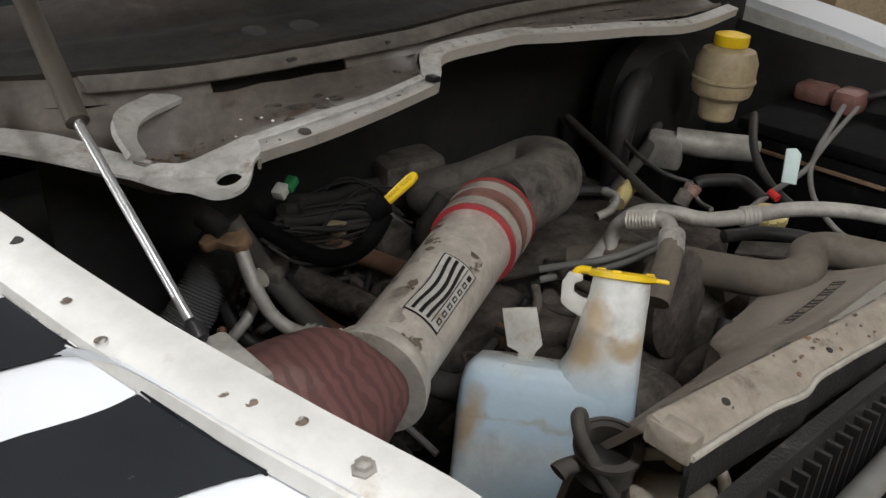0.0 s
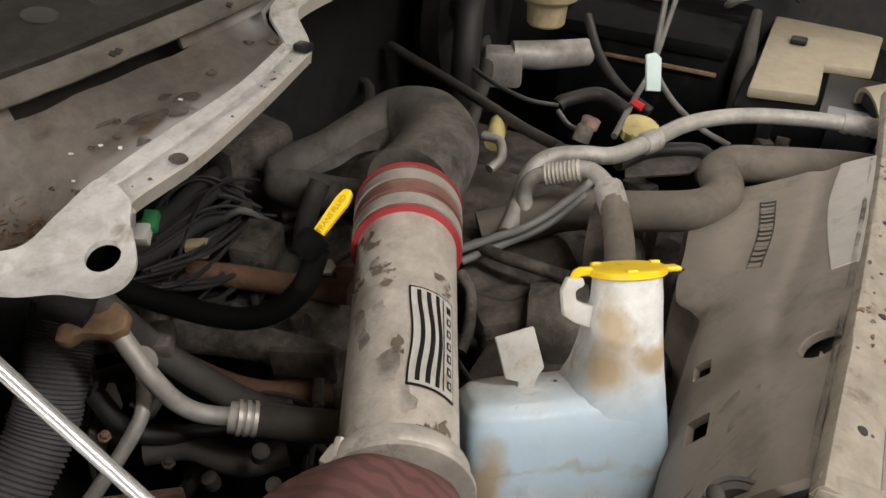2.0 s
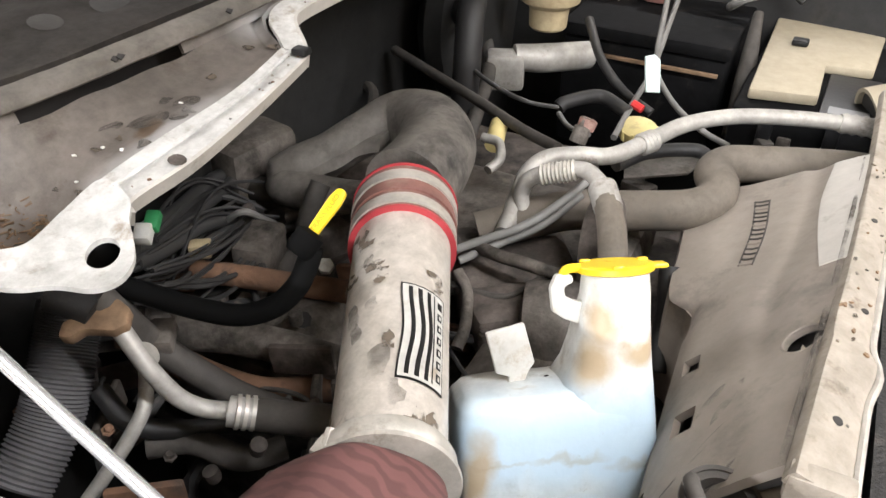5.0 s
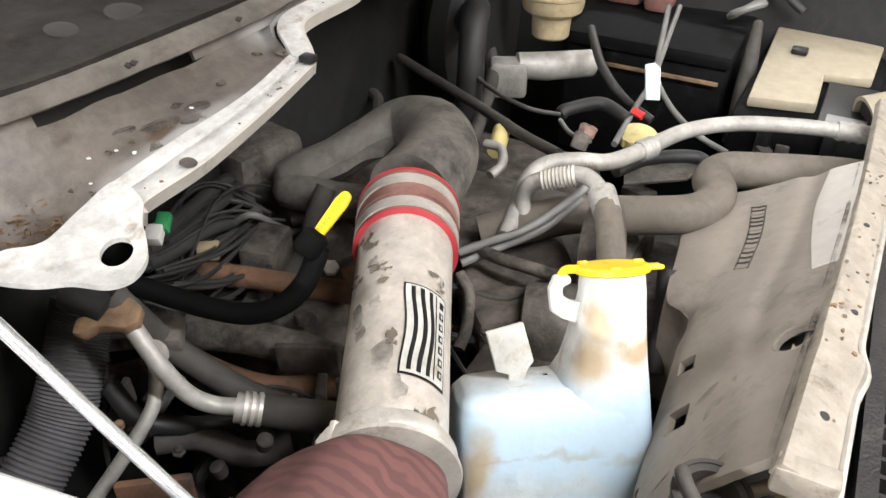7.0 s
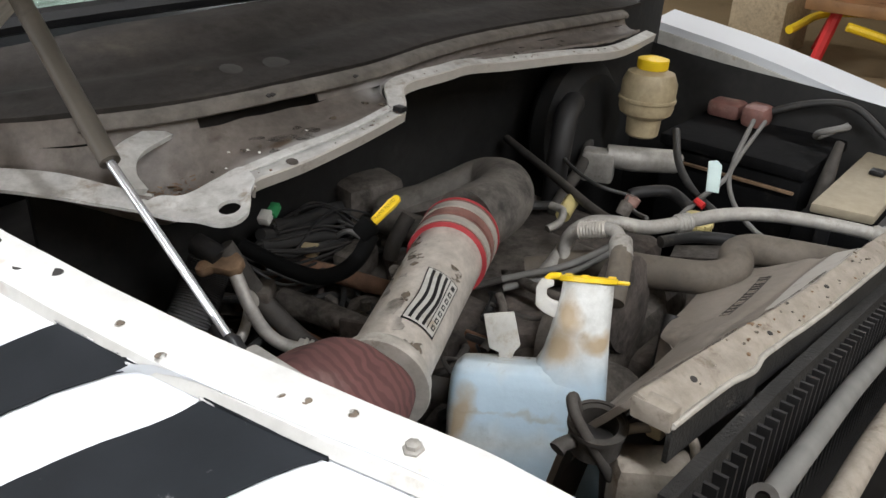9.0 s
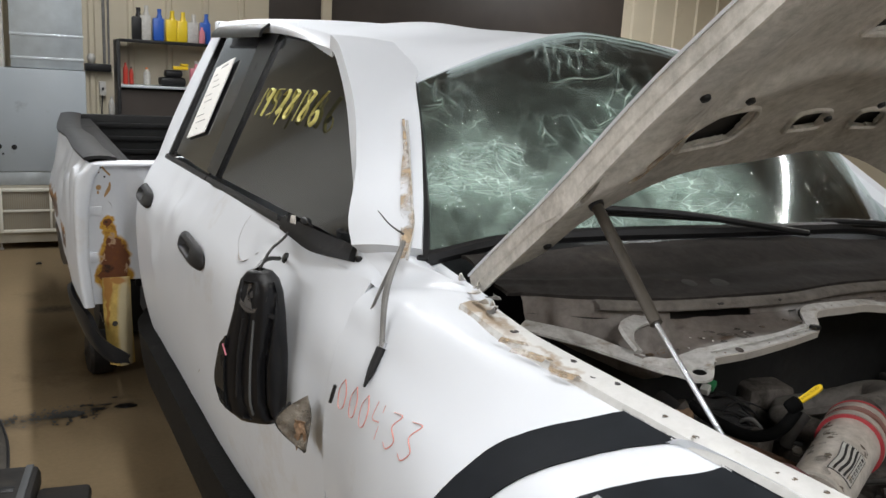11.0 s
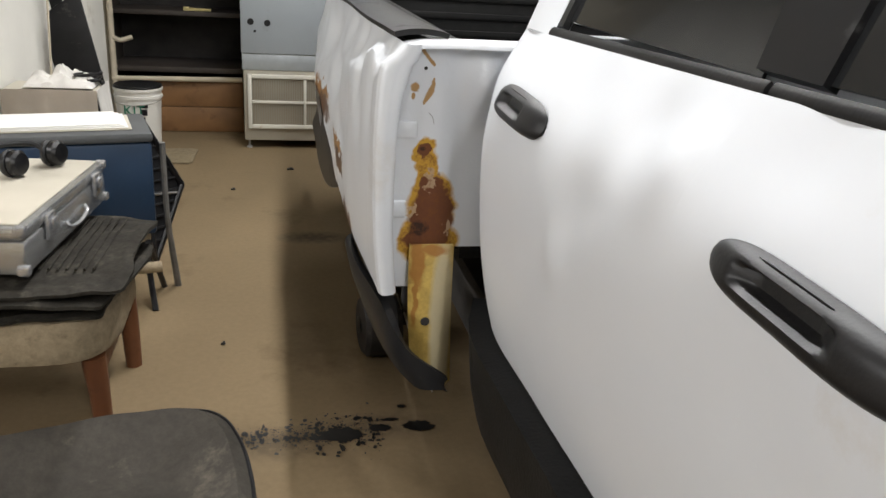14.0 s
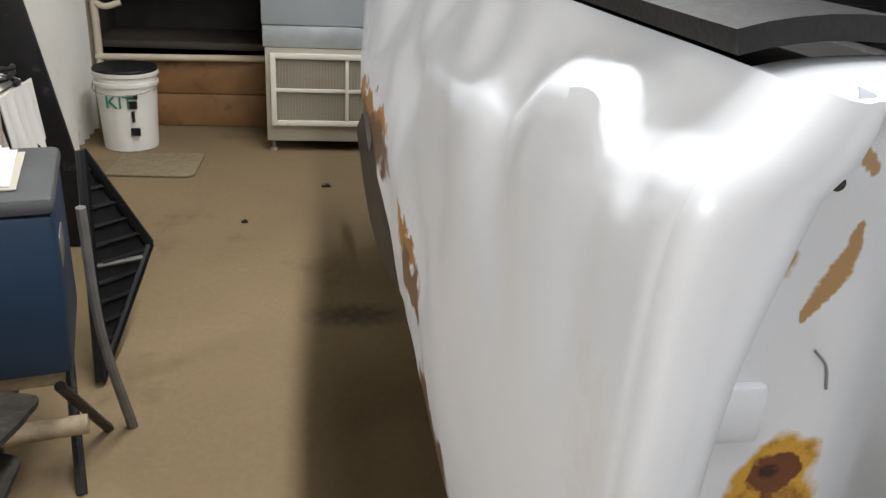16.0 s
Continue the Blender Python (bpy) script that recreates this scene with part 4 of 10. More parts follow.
for z in (1.43, 1.60, 2.3):
    part("seam", box((-0.475, 6.855, z), (0.025, 7.252, z + 0.022), 0.004), GALV, duct)
for px in (-0.60, -0.535):
    thing("vent_pipe", tube([(px, 6.93, 1.366), (px, 6.93, CEIL - 0.002)], 0.027), PLASTIC_WHITE, "white plastic vent pipe rising from the furnace", "pipe", "vent pipes")

# shelf with bottles
shelf = empty_thing("wall_shelf", "black shelf unit with bottles and cans", "shelf", (0.75, 7.2, 0))
SX0, SX1, SY = 0.27, 1.35, 6.98
part("side_panel", box((SX0, SY, 0.0), (SX0 + 0.025, 7.27, 1.62), 0.003), BLACK_PLASTIC, shelf)
part("side_panel", box((SX1 - 0.025, SY, 0.0), (SX1, 7.27, 1.62), 0.003), BLACK_PLASTIC, shelf)
part("back_panel", box((SX0 + 0.025, 7.255, 0.0), (SX1 - 0.025, 7.27, 1.24), 0), DARK_DOOR, shelf)
for z, m_ in ((1.605, BLACK_PLASTIC), (1.25, GALV), (0.8, BLACK_PLASTIC), (0.35, BLACK_PLASTIC)):
    part("shelf_board", box((SX0 + 0.025, SY + 0.002, z), (SX1 - 0.025, 7.25, z + 0.022), 0.003), m_, shelf)
# dark sheet added in place of the dark space below the middle board
part("front_face", box((SX0 + 0.025, SY + 0.05, 0.03), (SX1 - 0.025, SY + 0.06, 1.23), 0), DARK_DOOR, shelf)


def bottle(x, y, z, w, h, body, cap, label, name="oil_bottle", jug=True):
    e = empty_thing(name, label, "bottle", (x, y, z), "bottles on the shelf")
    bm = lathe([(w * 0.42, 0), (w * 0.5, h * 0.03), (w * 0.5, h * 0.6), (w * 0.42, h * 0.75), (w * 0.2, h * 0.86), (w * 0.18, h * 0.9)], at=(x, y, z), seg=16)
    if jug:
        bm2 = bmesh.new()
        add_box(bm2, (x - w * 0.5, y - w * 0.3, z), (x + w * 0.5, y + w * 0.3, z + h * 0.72), w * 0.12)
        add_lathe(bm2, [(w * 0.34, h * 0.68), (w * 0.2, h * 0.82), (w * 0.17, h * 0.9)], at=(x + w * 0.12, y, z), seg=12)
        bm.free()
        bm = bm2
    part("body", bm, body, e)
    part("cap", lathe([(w * 0.2, h * 0.9), (w * 0.2, h), (w * 0.12, h * 1.0)], at=(x + (w * 0.12 if jug else 0), y, z), seg=12), cap, e)
    return e


top = 1.628
for bx, bc, bh in ((0.50, PLASTIC_WHITE, 0.27), (0.60, BLUE_BOTTLE, 0.25), (0.70, YELLOW_BOTTLE, 0.245), (0.785, YELLOW_BOTTLE, 0.24), (0.87, PLASTIC_WHITE, 0.23), (0.97, BLUE_BOTTLE, 0.24), (0.44, BLACK_PLASTIC, 0.25)):
    nm = {PLASTIC_WHITE: "white", BLUE_BOTTLE: "blue", YELLOW_BOTTLE: "yellow", BLACK_PLASTIC: "black"}[bc]
    bottle(bx, 7.12, top, 0.085, bh, bc, bc, nm + " plastic oil bottle standing on the shelf top")
bottle(0.935, 7.06, top, 0.05, 0.13, PINK_BOTTLE, PINK_BOTTLE, "small pink bottle on the shelf top", jug=False)
mid = 1.273
bottle(0.34, 7.08, mid, 0.04, 0.17, RED_BOTTLE, RED_BOTTLE, "slim red spray bottle on the shelf", jug=False)
bottle(0.385, 7.10, mid, 0.035, 0.14, RED_BOTTLE, BLACK_PLASTIC, "slim red spray bottle on the shelf", jug=False)
bottle(0.50, 7.06, mid, 0.055, 0.14, PLASTIC_WHITE, ORANGE, "white bottle with an orange cap", jug=False)
bottle(0.88, 7.06, mid, 0.09, 0.21, PINK_BOTTLE, PLASTIC_WHITE, "pink see-through jug on the shelf")
bottle(1.06, 7.06, mid, 0.042, 0.21, ORANGE, RED_BOTTLE, "orange spray can on the shelf", jug=False)
clut = bmesh.new()
add_box(clut, (0.60, 7.02, mid), (0.80, 7.18, mid + 0.07), 0.02)
add_box(clut, (0.64, 7.04, mid + 0.071), (0.78, 7.15, mid + 0.13), 0.02, pose(0, 0, 0))
thing("tool_pouch", clut, BLACK_PLASTIC, "black tool pouch heaped on the shelf", "pouch")
thing("yellow_tool", add_box(box((0.70, 7.03, mid + 0.135), (0.82, 7.07, mid + 0.165), 0.008), (0.76, 7.02, mid + 0.166), (0.82, 7.08, mid + 0.185), 0.006), YELLOW, "yellow plastic tool on the pouch", "tool")
sw = empty_thing("wall_switch", "white switch box with a hanging cord", "switch", (0.2, 7.26, 1.1))
part("box", box((0.155, 7.235, 1.17), (0.205, 7.279, 1.28), 0.005), PLASTIC_WHITE, sw)
part("lever", box((0.172, 7.222, 1.21), (0.188, 7.235, 1.235), 0.003), BLACK_PLASTIC, sw)
part("cord", tube([(0.18, 7.26, 1.17), (0.17, 7.26, 1.05), (0.18, 7.26, 0.9)], 0.005), WIRE, sw)
cond = empty_thing("electric_conduit", "grey wall conduit with a junction box and a bare bulb", "conduit", (0.16, 7.24, 1.7))
part("pipe", add_tube(tube([(0.2, 7.255, 1.42), (0.2, 7.255, CEIL - 0.01)], 0.012), [(0.235, 7.255, 1.42), (0.235, 7.255, CEIL - 0.01)], 0.009), GREY_WIRE, cond)
part("junction_box", box((0.05, 7.22, 1.36), (0.25, 7.275, 1.42), 0.006), BLACK_PLASTIC, cond)
part("bulb", lathe([(0.012, 0), (0.03, 0.03), (0.034, 0.05), (0.02, 0.078)], at=(0.10, 7.24, 1.42), seg=14), PLASTIC_WHITE, cond)
bottle(0.27 - 0.03, 7.19, 0.995, 0.05, 0.17, PLASTIC_WHITE, PLASTIC_WHITE, "white squeeze bottle on a bracket", jug=False)
thing("bracket_ledge", box((0.19, 7.12, 0.975), (0.268, 7.27, 0.994), 0.003), BLACK_PLASTIC, "small black bracket ledge beside the shelf", "bracket")

# bucket and door mat
bucket = empty_thing("bucket", "white plastic pail with green print and a dark lid", "bucket", (-1.265, 6.93, 0))
part("pail", lathe([(0.118, 0), (0.122, 0.004), (0.136, 0.30), (0.144, 0.302), (0.144, 0.318), (0.138, 0.32), (0.140, 0.345), (0.147, 0.347), (0.147, 0.362), (0.139, 0.364)], at=(-1.265, 6.93, 0), seg=40), BUCKET, bucket)
part("lid", lathe([(0.143, 0.3642), (0.145, 0.372), (0.140, 0.378), (0.12, 0.374), (0.05, 0.374)], at=(-1.265, 6.93, 0), seg=40), BLACK_PLASTIC, bucket, "dark dusty lid")
lettering("KIT", 0.085, pose(-1.275, 6.93 - 0.1335, 0.235, 90, 0, -4), GREEN_INK, bucket, "lettering", 0.002, "green printed letters")
for k, (bx, bz, bw, bh) in enumerate(((0.045, 0.262, 0.05, 0.018), (0.045, 0.225, 0.04, 0.035), (0.045, 0.17, 0.012, 0.05), (0.05, 0.10, 0.04, 0.035), (0.0, 0.262, 0.0, 0.0))):
    if bw:
        part("print", box((-1.265 + bx - bw / 2, 6.93 - 0.1335, bz - bh / 2), (-1.265 + bx + bw / 2, 6.93 - 0.118, bz + bh / 2), 0), BLACK_PLASTIC, bucket)
part("bail", tube([(-1.265 - 0.148, 6.93, 0.31), (-1.265 - 0.12, 6.83, 0.28), (-1.265, 6.785, 0.268), (-1.265 + 0.12, 6.83, 0.285), (-1.265 + 0.148, 6.93, 0.31)], 0.0025, seg=6), STEEL, bucket)
thing("door_mat", slab([(-1.29, 6.45), (-0.94, 6.43), (-0.915, 6.46), (-0.905, 6.76), (-0.93, 6.78), (-1.27, 6.77)], 0.001, 0.012, 0.004), DOORMAT, "brown ribbed door mat on the floor", "mat")

# oil on the floor: a scatter of drops and a few pools


def blot(x, y, rx, ry, z, seed, n=20, rough=0.35):
    rnd = random.Random(seed)
    bm = bmesh.new()
    ring = []
    for i in range(n):
        a = 2 * math.pi * i / n
        k = 1 + rough * (rnd.random() - 0.5) * 2
        ring.append(bm.verts.new((x + rx * k * math.cos(a), y + ry * k * math.sin(a), z)))
    bm.faces.new(ring)
    return bm


rnd = random.Random(4)
spat = bmesh.new()
for i in range(700):
    u = rnd.random()
    x = -0.62 + 0.45 * u ** 0.7 + rnd.gauss(0, 0.015)
    y = 3.535 + rnd.gauss(0, 0.05) * (0.5 + u * 0.6)
    s = 0.0012 + 0.0075 * rnd.random() ** 5
    merge(spat, blot(x, y, s * (0.7 + 0.6 * rnd.random()), s * (0.7 + rnd.random() * 1.1), 0.0022 + i * 3e-6, i, 7, 0.3))
for i, (x, y, rx, ry) in enumerate(((-0.275, 3.525, 0.06, 0.032), (-0.16, 3.545, 0.032, 0.017), (-0.055, 3.545, 0.044, 0.026), (-0.13, 3.585, 0.026, 0.008), (-0.085, 3.655, 0.012, 0.008), (-0.33, 3.51, 0.03, 0.012))):
    merge(spat, blot(x, y, rx, ry, 0.004 + i * 1e-4, 50 + i, 26, 0.22))
thing("oil_spatter", spat, OIL, "black oil drops and small pools splashed on the floor", "oil", kind="stuff", smooth=False)
for x, y, s in ((-0.66, 5.91, 0.012), (-0.35, 6.33, 0.02), (-0.62, 4.1, 0.008), (-0.95, 3.9, 0.006)):
    thing("floor_debris", add_box(box((x - s, y - s * 0.5, 0.001), (x + s, y + s * 0.4, 0.009), 0.003), (x - s * 0.3, y, 0.002), (x + s * 0.7, y + s * 0.8, 0.012), 0.002), BLACK_PLASTIC, "small dark crumb of debris on the floor", "debris", "floor debris")

# bench table with mats and case
bench = empty_thing("wooden_stool", "low red-brown wooden table with a tan padded top", "table", (-1.15, 3.75, 0))
part("top", slab([(-1.75, 3.53), (-1.00, 3.53), (-0.92, 3.55), (-0.875, 3.61), (-0.855, 3.72), (-0.855, 3.95), (-0.88, 4.03), (-0.95, 4.06), (-1.75, 4.06)], 0.235, 0.366, 0.030), WOOD_SEAT, bench, "tan padded top")
for lx, ly in ((-0.905, 3.60), (-0.885, 3.985), (-1.68, 3.57), (-1.68, 3.985)):
    part("leg", add_tube(bmesh.new(), [(lx, ly, 0.0), (lx - 0.004, ly, 0.12), (lx - 0.012, ly, 0.236)], [0.024, 0.027, 0.032], seg=10), WOOD_LEG, bench)
part("rail", box((-1.70, 3.63, 0.16), (-1.66, 3.96, 0.234), 0.004), WOOD_LEG, bench)
part("rail", box((-0.925, 3.64, 0.17), (-0.895, 3.955, 0.234), 0.004), WOOD_LEG, bench)


def car_mat(x0, y0, x1, y1, z, turn, seed, name_label, droop=0.045):
    w, h = x1 - x0, y1 - y0
    cx, cy = (x0 + x1) / 2, (y0 + y1) / 2
    M = pose(cx, cy, z, 0, 0, turn)
    e = empty_thing("floor_mat", name_label, "car mat", (cx, cy, z), "stacked car mats")
    rnd_ = random.Random(seed)
    ph = [rnd_.uniform(0, 6.28) for _ in range(3)]

    def fn(u, v):
        a = 2 * math.pi * u
        c, s_ = math.cos(a), math.sin(a)
        q = v * (1 + 0.03 * math.sin(2 * a + ph[0]) + 0.035 * math.sin(5 * a + ph[1]) + 0.012 * math.sin(13 * a + ph[2]))
        x, y = math.copysign(abs(c) ** 0.4, c) * 0.5 * w * q, math.copysign(abs(s_) ** 0.4, s_) * 0.5 * h * q
        zz = 0.030 - droop * max(0, v - 0.35) ** 1.4 * (1 + 0.9 * math.sin(2 * a + ph[2]) + 0.5 * math.sin(5 * a + ph[1])) + 0.006 * wobble(x * 3, y * 3, seed, 4) + 0.005 * math.exp(-((v - 0.92) / 0.03) ** 2)
        return M @ Vector((x, y, max(0.004, zz)))
    part("sheet", sheet(fn, 96, 28, -0.009), MAT_RUBBER, e)
    ribs = bmesh.new()
    for k in range(25):
        t = -0.36 + k * 0.03
        add_tube(ribs, [M @ Vector((t * w, b * h, 0.033 + 0.006 * wobble(t * w * 3, b * h * 3, seed, 4))) for b in (-0.32, -0.1, 0.1, 0.32)], 0.0032, seg=6, n=9)
    part("rib_field", ribs, MAT_RUBBER, e)
    return e


car_mat(-1.58, 3.50, -0.86, 3.97, 0.362, 3, 1, "dusty grey rubber car mat stacked on the table", 0.02)
car_mat(-1.53, 3.48, -0.81, 4.03, 0.405, -2, 2, "dusty grey rubber car mat stacked on the table", 0.035)
car_mat(-1.50, 3.50, -0.785, 4.12, 0.448, -3, 5, "worn black car mat on the top of the stack", 0.03)

case = empty_thing("aluminium_case", "scuffed aluminium tool case with a cream lid", "case", (-1.25, 3.8, 0.5))
CM = pose(-0.955, 4.13, 0.499, 0, 0, -6.5)
part("shell", box((-0.60, -0.62, 0.0), (0.0, 0.0, 0.085), 0.008, CM), CASE_ALU, case)
part("lid", box((-0.602, -0.622, 0.0865), (0.002, 0.002, 0.121), 0.01, CM), CASE_ALU, case)
part("lid_panel", box((-0.585, -0.605, 0.1215), (-0.015, -0.015, 0.127), 0.004, CM), CASE_TOP, case, "cream lid panel")
for ky in (-0.10, -0.47):
    lat = part("latch", box((0.002, ky - 0.028, 0.045), (0.014, ky + 0.028, 0.112), 0.004, CM), CHROME, case, "chrome latch")
    part("hasp", box((0.0142, ky - 0.016, 0.07), (0.022, ky + 0.016, 0.10), 0.003, CM), CHROME, lat)
part("handle", tube([CM @ Vector(q) for q in ((0.004, -0.36, 0.05), (0.014, -0.352, 0.035), (0.016, -0.285, 0.026), (0.014, -0.218, 0.035), (0.004, -0.21, 0.05))], 0.006), CHROME, case)
for cy_ in (-0.618, -0.004):
    for cz_ in (0.004, 0.104):
        part("corner", box((-0.022, cy_ - 0.012, cz_ - 0.004), (0.008, cy_ + 0.012, cz_ + 0.022), 0.006, CM), CHROME, case)
phones = empty_thing("headphones", "black headphones lying on the case lid", "headphones", (-1.12, 3.98, 0.627))
for hx, hy in ((-1.075, 4.05), (-1.15, 3.93)):
    cup = part("ear_cup", lathe([(0.02, 0), (0.034, 0.004), (0.036, 0.02), (0.028, 0.03), (0.012, 0.032)], at=(hx, hy, 0.665), axis=(0.85, -0.35, 0.1), seg=20), BLACK_GLOSS, phones)
    part("cushion", lathe([(0.036, -0.016), (0.04, -0.006), (0.035, 0.0), (0.02, 0.0)], at=(hx, hy, 0.665), axis=(0.85, -0.35, 0.1), seg=20), BLACK_PLASTIC, cup)
part("band", tube([(-1.09, 4.05, 0.67), (-1.14, 4.06, 0.69), (-1.21, 4.01, 0.69), (-1.19, 3.94, 0.67)], 0.007), BLACK_PLASTIC, phones)

# blue box with papers
bluebox = empty_thing("blue_case", "dark blue plastic equipment case with a grey top", "case", (-1.2, 4.55, 0.3))
BM_ = pose(-0.845, 4.37, 0.0, 0, 0, 13)
part("body", box((-0.62, 0.0, 0.30), (0.0, 0.32, 0.622), 0.012, BM_), BLUE_BOX, bluebox)
part("lid", box((-0.625, -0.005, 0.623), (0.005, 0.325, 0.657), 0.012, BM_), GREY_LID, bluebox, "dusty grey rubber lid")
part("badge", box((0.0002, 0.05, 0.50), (0.003, 0.13, 0.56), 0.001, BM_), GREY_WIRE, bluebox)
stand = empty_thing("folding_stand", "dark folding stand under the blue case", "stand", (-1.2, 4.5, 0))
part("frame", box((-0.60, 0.02, 0.265), (-0.02, 0.30, 0.299), 0.008, BM_), WOOD_SEAT, stand)
for a, b in (((-0.03, 0.01, 0.27), (0.035, 0.24, 0.0)), ((-0.03, 0.30, 0.27), (-0.02, 0.02, 0.0)), ((-0.56, 0.01, 0.27), (-0.53, 0.24, 0.0)), ((-0.56, 0.30, 0.27), (-0.54, 0.02, 0.0))):
    part("leg", tube([BM_ @ Vector(a), BM_ @ Vector(b)], 0.011, seg=8), BLACK_PLASTIC, stand)
part("cross_tube", tube([BM_ @ Vector((-0.30, 0.02, 0.17)), BM_ @ Vector((0.01, 0.02, 0.17))], 0.02, seg=12), WOOD_SEAT, stand)
papers = empty_thing("paper_stack", "white papers on a card lying on the blue case", "papers", (-1.15, 4.5, 0.659))
for k in range(4):
    part("sheet", box((-0.55 + k * 0.02, 0.04 + 0.01 * k, 0.6595 + k * 0.004), (-0.055 - k * 0.01, 0.27 + 0.005 * k, 0.662 + k * 0.004), 0, BM_ @ pose(0, 0, 0, 0, 0, k * 0.8)), PAPER if k else CASE_TOP, papers)
thing("walking_cane", tube([(-0.815, 4.62, 0.0), (-0.825, 4.50, 0.32), (-0.825, 4.47, 0.60)], [0.013, 0.010, 0.010], seg=8), GREY_WIRE, "thin dark grey cane leaning against the blue case", "cane")
cup_roll = empty_thing("tape_roll", "roll of brown tape with a white core under the stand", "tape", (-0.97, 4.46, 0.15))
part("roll", lathe([(0.02, 0), (0.032, 0), (0.032, 0.06), (0.02, 0.06)], at=(-1.04, 4.42, 0.20), axis=(1, 0.15, 0), seg=20), WOOD_LEG, cup_roll)
part("core", lathe([(0.012, 0), (0.0195, 0), (0.0195, 0.064), (0.012, 0.064)], at=(-1.04, 4.42, 0.20), axis=(1, 0.15, 0), seg=20), PLASTIC_WHITE, cup_roll)
part("peg", box((-1.06, 4.41, 0.0), (-1.02, 4.43, 0.17), 0.003), BLACK_PLASTIC, cup_roll)
# leaning black panel with ribs
grillp = empty_thing("truck_grille", "black ribbed plastic grille panel leaning beside the blue case", "grille", (-0.9, 5.0, 0))
GP = [Vector(q) for q in ((-0.925, 4.80, 0.012), (-0.83, 5.05, 0.28), (-0.96, 5.0, 0.55))]
part("frame", add_tube(add_tube(tube([GP[0], GP[1]], 0.013, seg=8, n=2), [GP[1], GP[2]], 0.013, seg=8, n=2), [GP[2], GP[0]], 0.015, seg=8, n=2), BLACK_GLOSS, grillp)
for k in range(1, 12):
    t_ = k / 12
    a_ = GP[0].lerp(GP[2], t_)
    b_ = GP[0].lerp(GP[1], t_ / 0.52) if t_ < 0.52 else GP[1].lerp(GP[2], (t_ - 0.52) / 0.48)
    part("rib", tube([a_, b_], 0.006, seg=6, n=2), BLACK_PLASTIC, grillp)
part("rail", tube([GP[0].lerp(GP[2], 0.5), GP[1].lerp(GP[0], 0.1)], 0.007, seg=6, n=2), GREY_WIRE, grillp)
part("web", sheet(lambda u, v: GP[0].lerp(GP[2], u).lerp(GP[1], v) + Vector((-0.012, 0.004, 0)), 8, 8, 0.006), BLACK_PLASTIC, grillp)
thing("leaning_panel", sheet(lambda u, v: (-1.225 - 0.285 * v + 0.055 * u, 5.745 + 0.004 * u, 0.003 + 1.21 * v), 6, 20, 0.018), LINER, "narrow tall black plastic panel leaning on the corrugated wall", "panel")
thing("leaning_panel", slab([(-1.30, 0.003), (-1.11, 0.003), (-1.193, 0.435), (-1.242, 0.68), (-1.304, 0.993), (-1.389, 0.95), (-1.449, 0.90), (-1.447, 0.70)], 0.0, 0.016, 0.004, pose(0, 5.70, 0, 90, 0, 0)), BLACK_PLASTIC, "broad black plastic panel leaning on the corrugated wall", "panel")
thing("thin_rod", tube([(-1.475, 5.60, 0.0), (-1.44, 5.62, 0.6), (-1.418, 5.64, 1.22)], 0.005, seg=8), PIPE, "thin pale rod leaning on the corrugated wall", "rod")

# table with a white sheet behind
tbl = empty_thing("covered_table", "table draped with a tan sheet, its side cloth white", "table", (-1.3, 5.3, 0))
part("board", box((-1.475, 4.98, 0.645), (-1.13, 5.20, 0.675), 0.006), CASE_TOP, tbl)
part("sheet", sheet(lambda u, v: (-1.124 + 0.012 * math.sin(u * 25) * v + 0.02 * v, 4.97 + u * 0.24, 0.682 - 0.20 * v * (0.75 + 0.3 * math.sin(u * 9) ** 2)), 40, 8, 0.004), CLOTH, tbl, "white draped sheet")
part("sheet", sheet(lambda u, v: (-1.47 + u * 0.35, 4.965 - 0.01 * v + 0.01 * math.sin(u * 22) * v, 0.682 - 0.20 * v * (0.8 + 0.25 * math.sin(u * 8) ** 2)), 30, 8, 0.004), SHEET_TAN, tbl, "tan draped sheet")
for lx, ly in ((-1.45, 5.0), (-1.16, 5.0), (-1.45, 5.18), (-1.16, 5.18)):
    part("leg", box((lx - 0.015, ly - 0.015, 0), (lx + 0.015, ly + 0.015, 0.644), 0.002), BLACK_PLASTIC, tbl)
heap = sheet(lambda u, v: (-1.40 + u * 0.26, 5.0 + v * 0.19, 0.684 + 0.05 * max(0, math.sin(math.pi * u) * math.sin(math.pi * v)) ** 0.5 * (1 + 0.9 * wobble(u, v, 1, 5) + 0.5 * wobble(u, v, 3, 13))), 28, 28, 0.003)
thing("crumpled_cloth", heap, CLOTH, "crumpled white cloth on the table", "cloth")
thing("cable_coil", tube([(-1.17 + 0.045 * math.cos(a * 1.1) * (1 + 0.2 * math.sin(3 * a)), 5.10 + 0.05 * math.sin(a * 1.1), 0.688 + 0.004 * a) for a in [k * 0.5 for k in range(24)]], 0.007, seg=6, n=90), BLACK_PLASTIC, "black cable coiled on the draped table", "cable")


# floor liner piece by the camera's way
FLO = smooth_path([(-0.52, 2.80, 0), (-0.495, 3.0, 0), (-0.50, 3.25, 0), (-0.545, 3.45, 0), (-0.61, 3.56, 0), (-0.70, 3.585, 0), (-0.9, 3.56, 0), (-1.09, 3.50, 0), (-1.30, 3.42, 0), (-1.38, 3.1, 0), (-1.25, 2.80, 0), (-0.9, 2.74, 0), (-0.60, 2.75, 0), (-0.52, 2.80, 0)], 104)


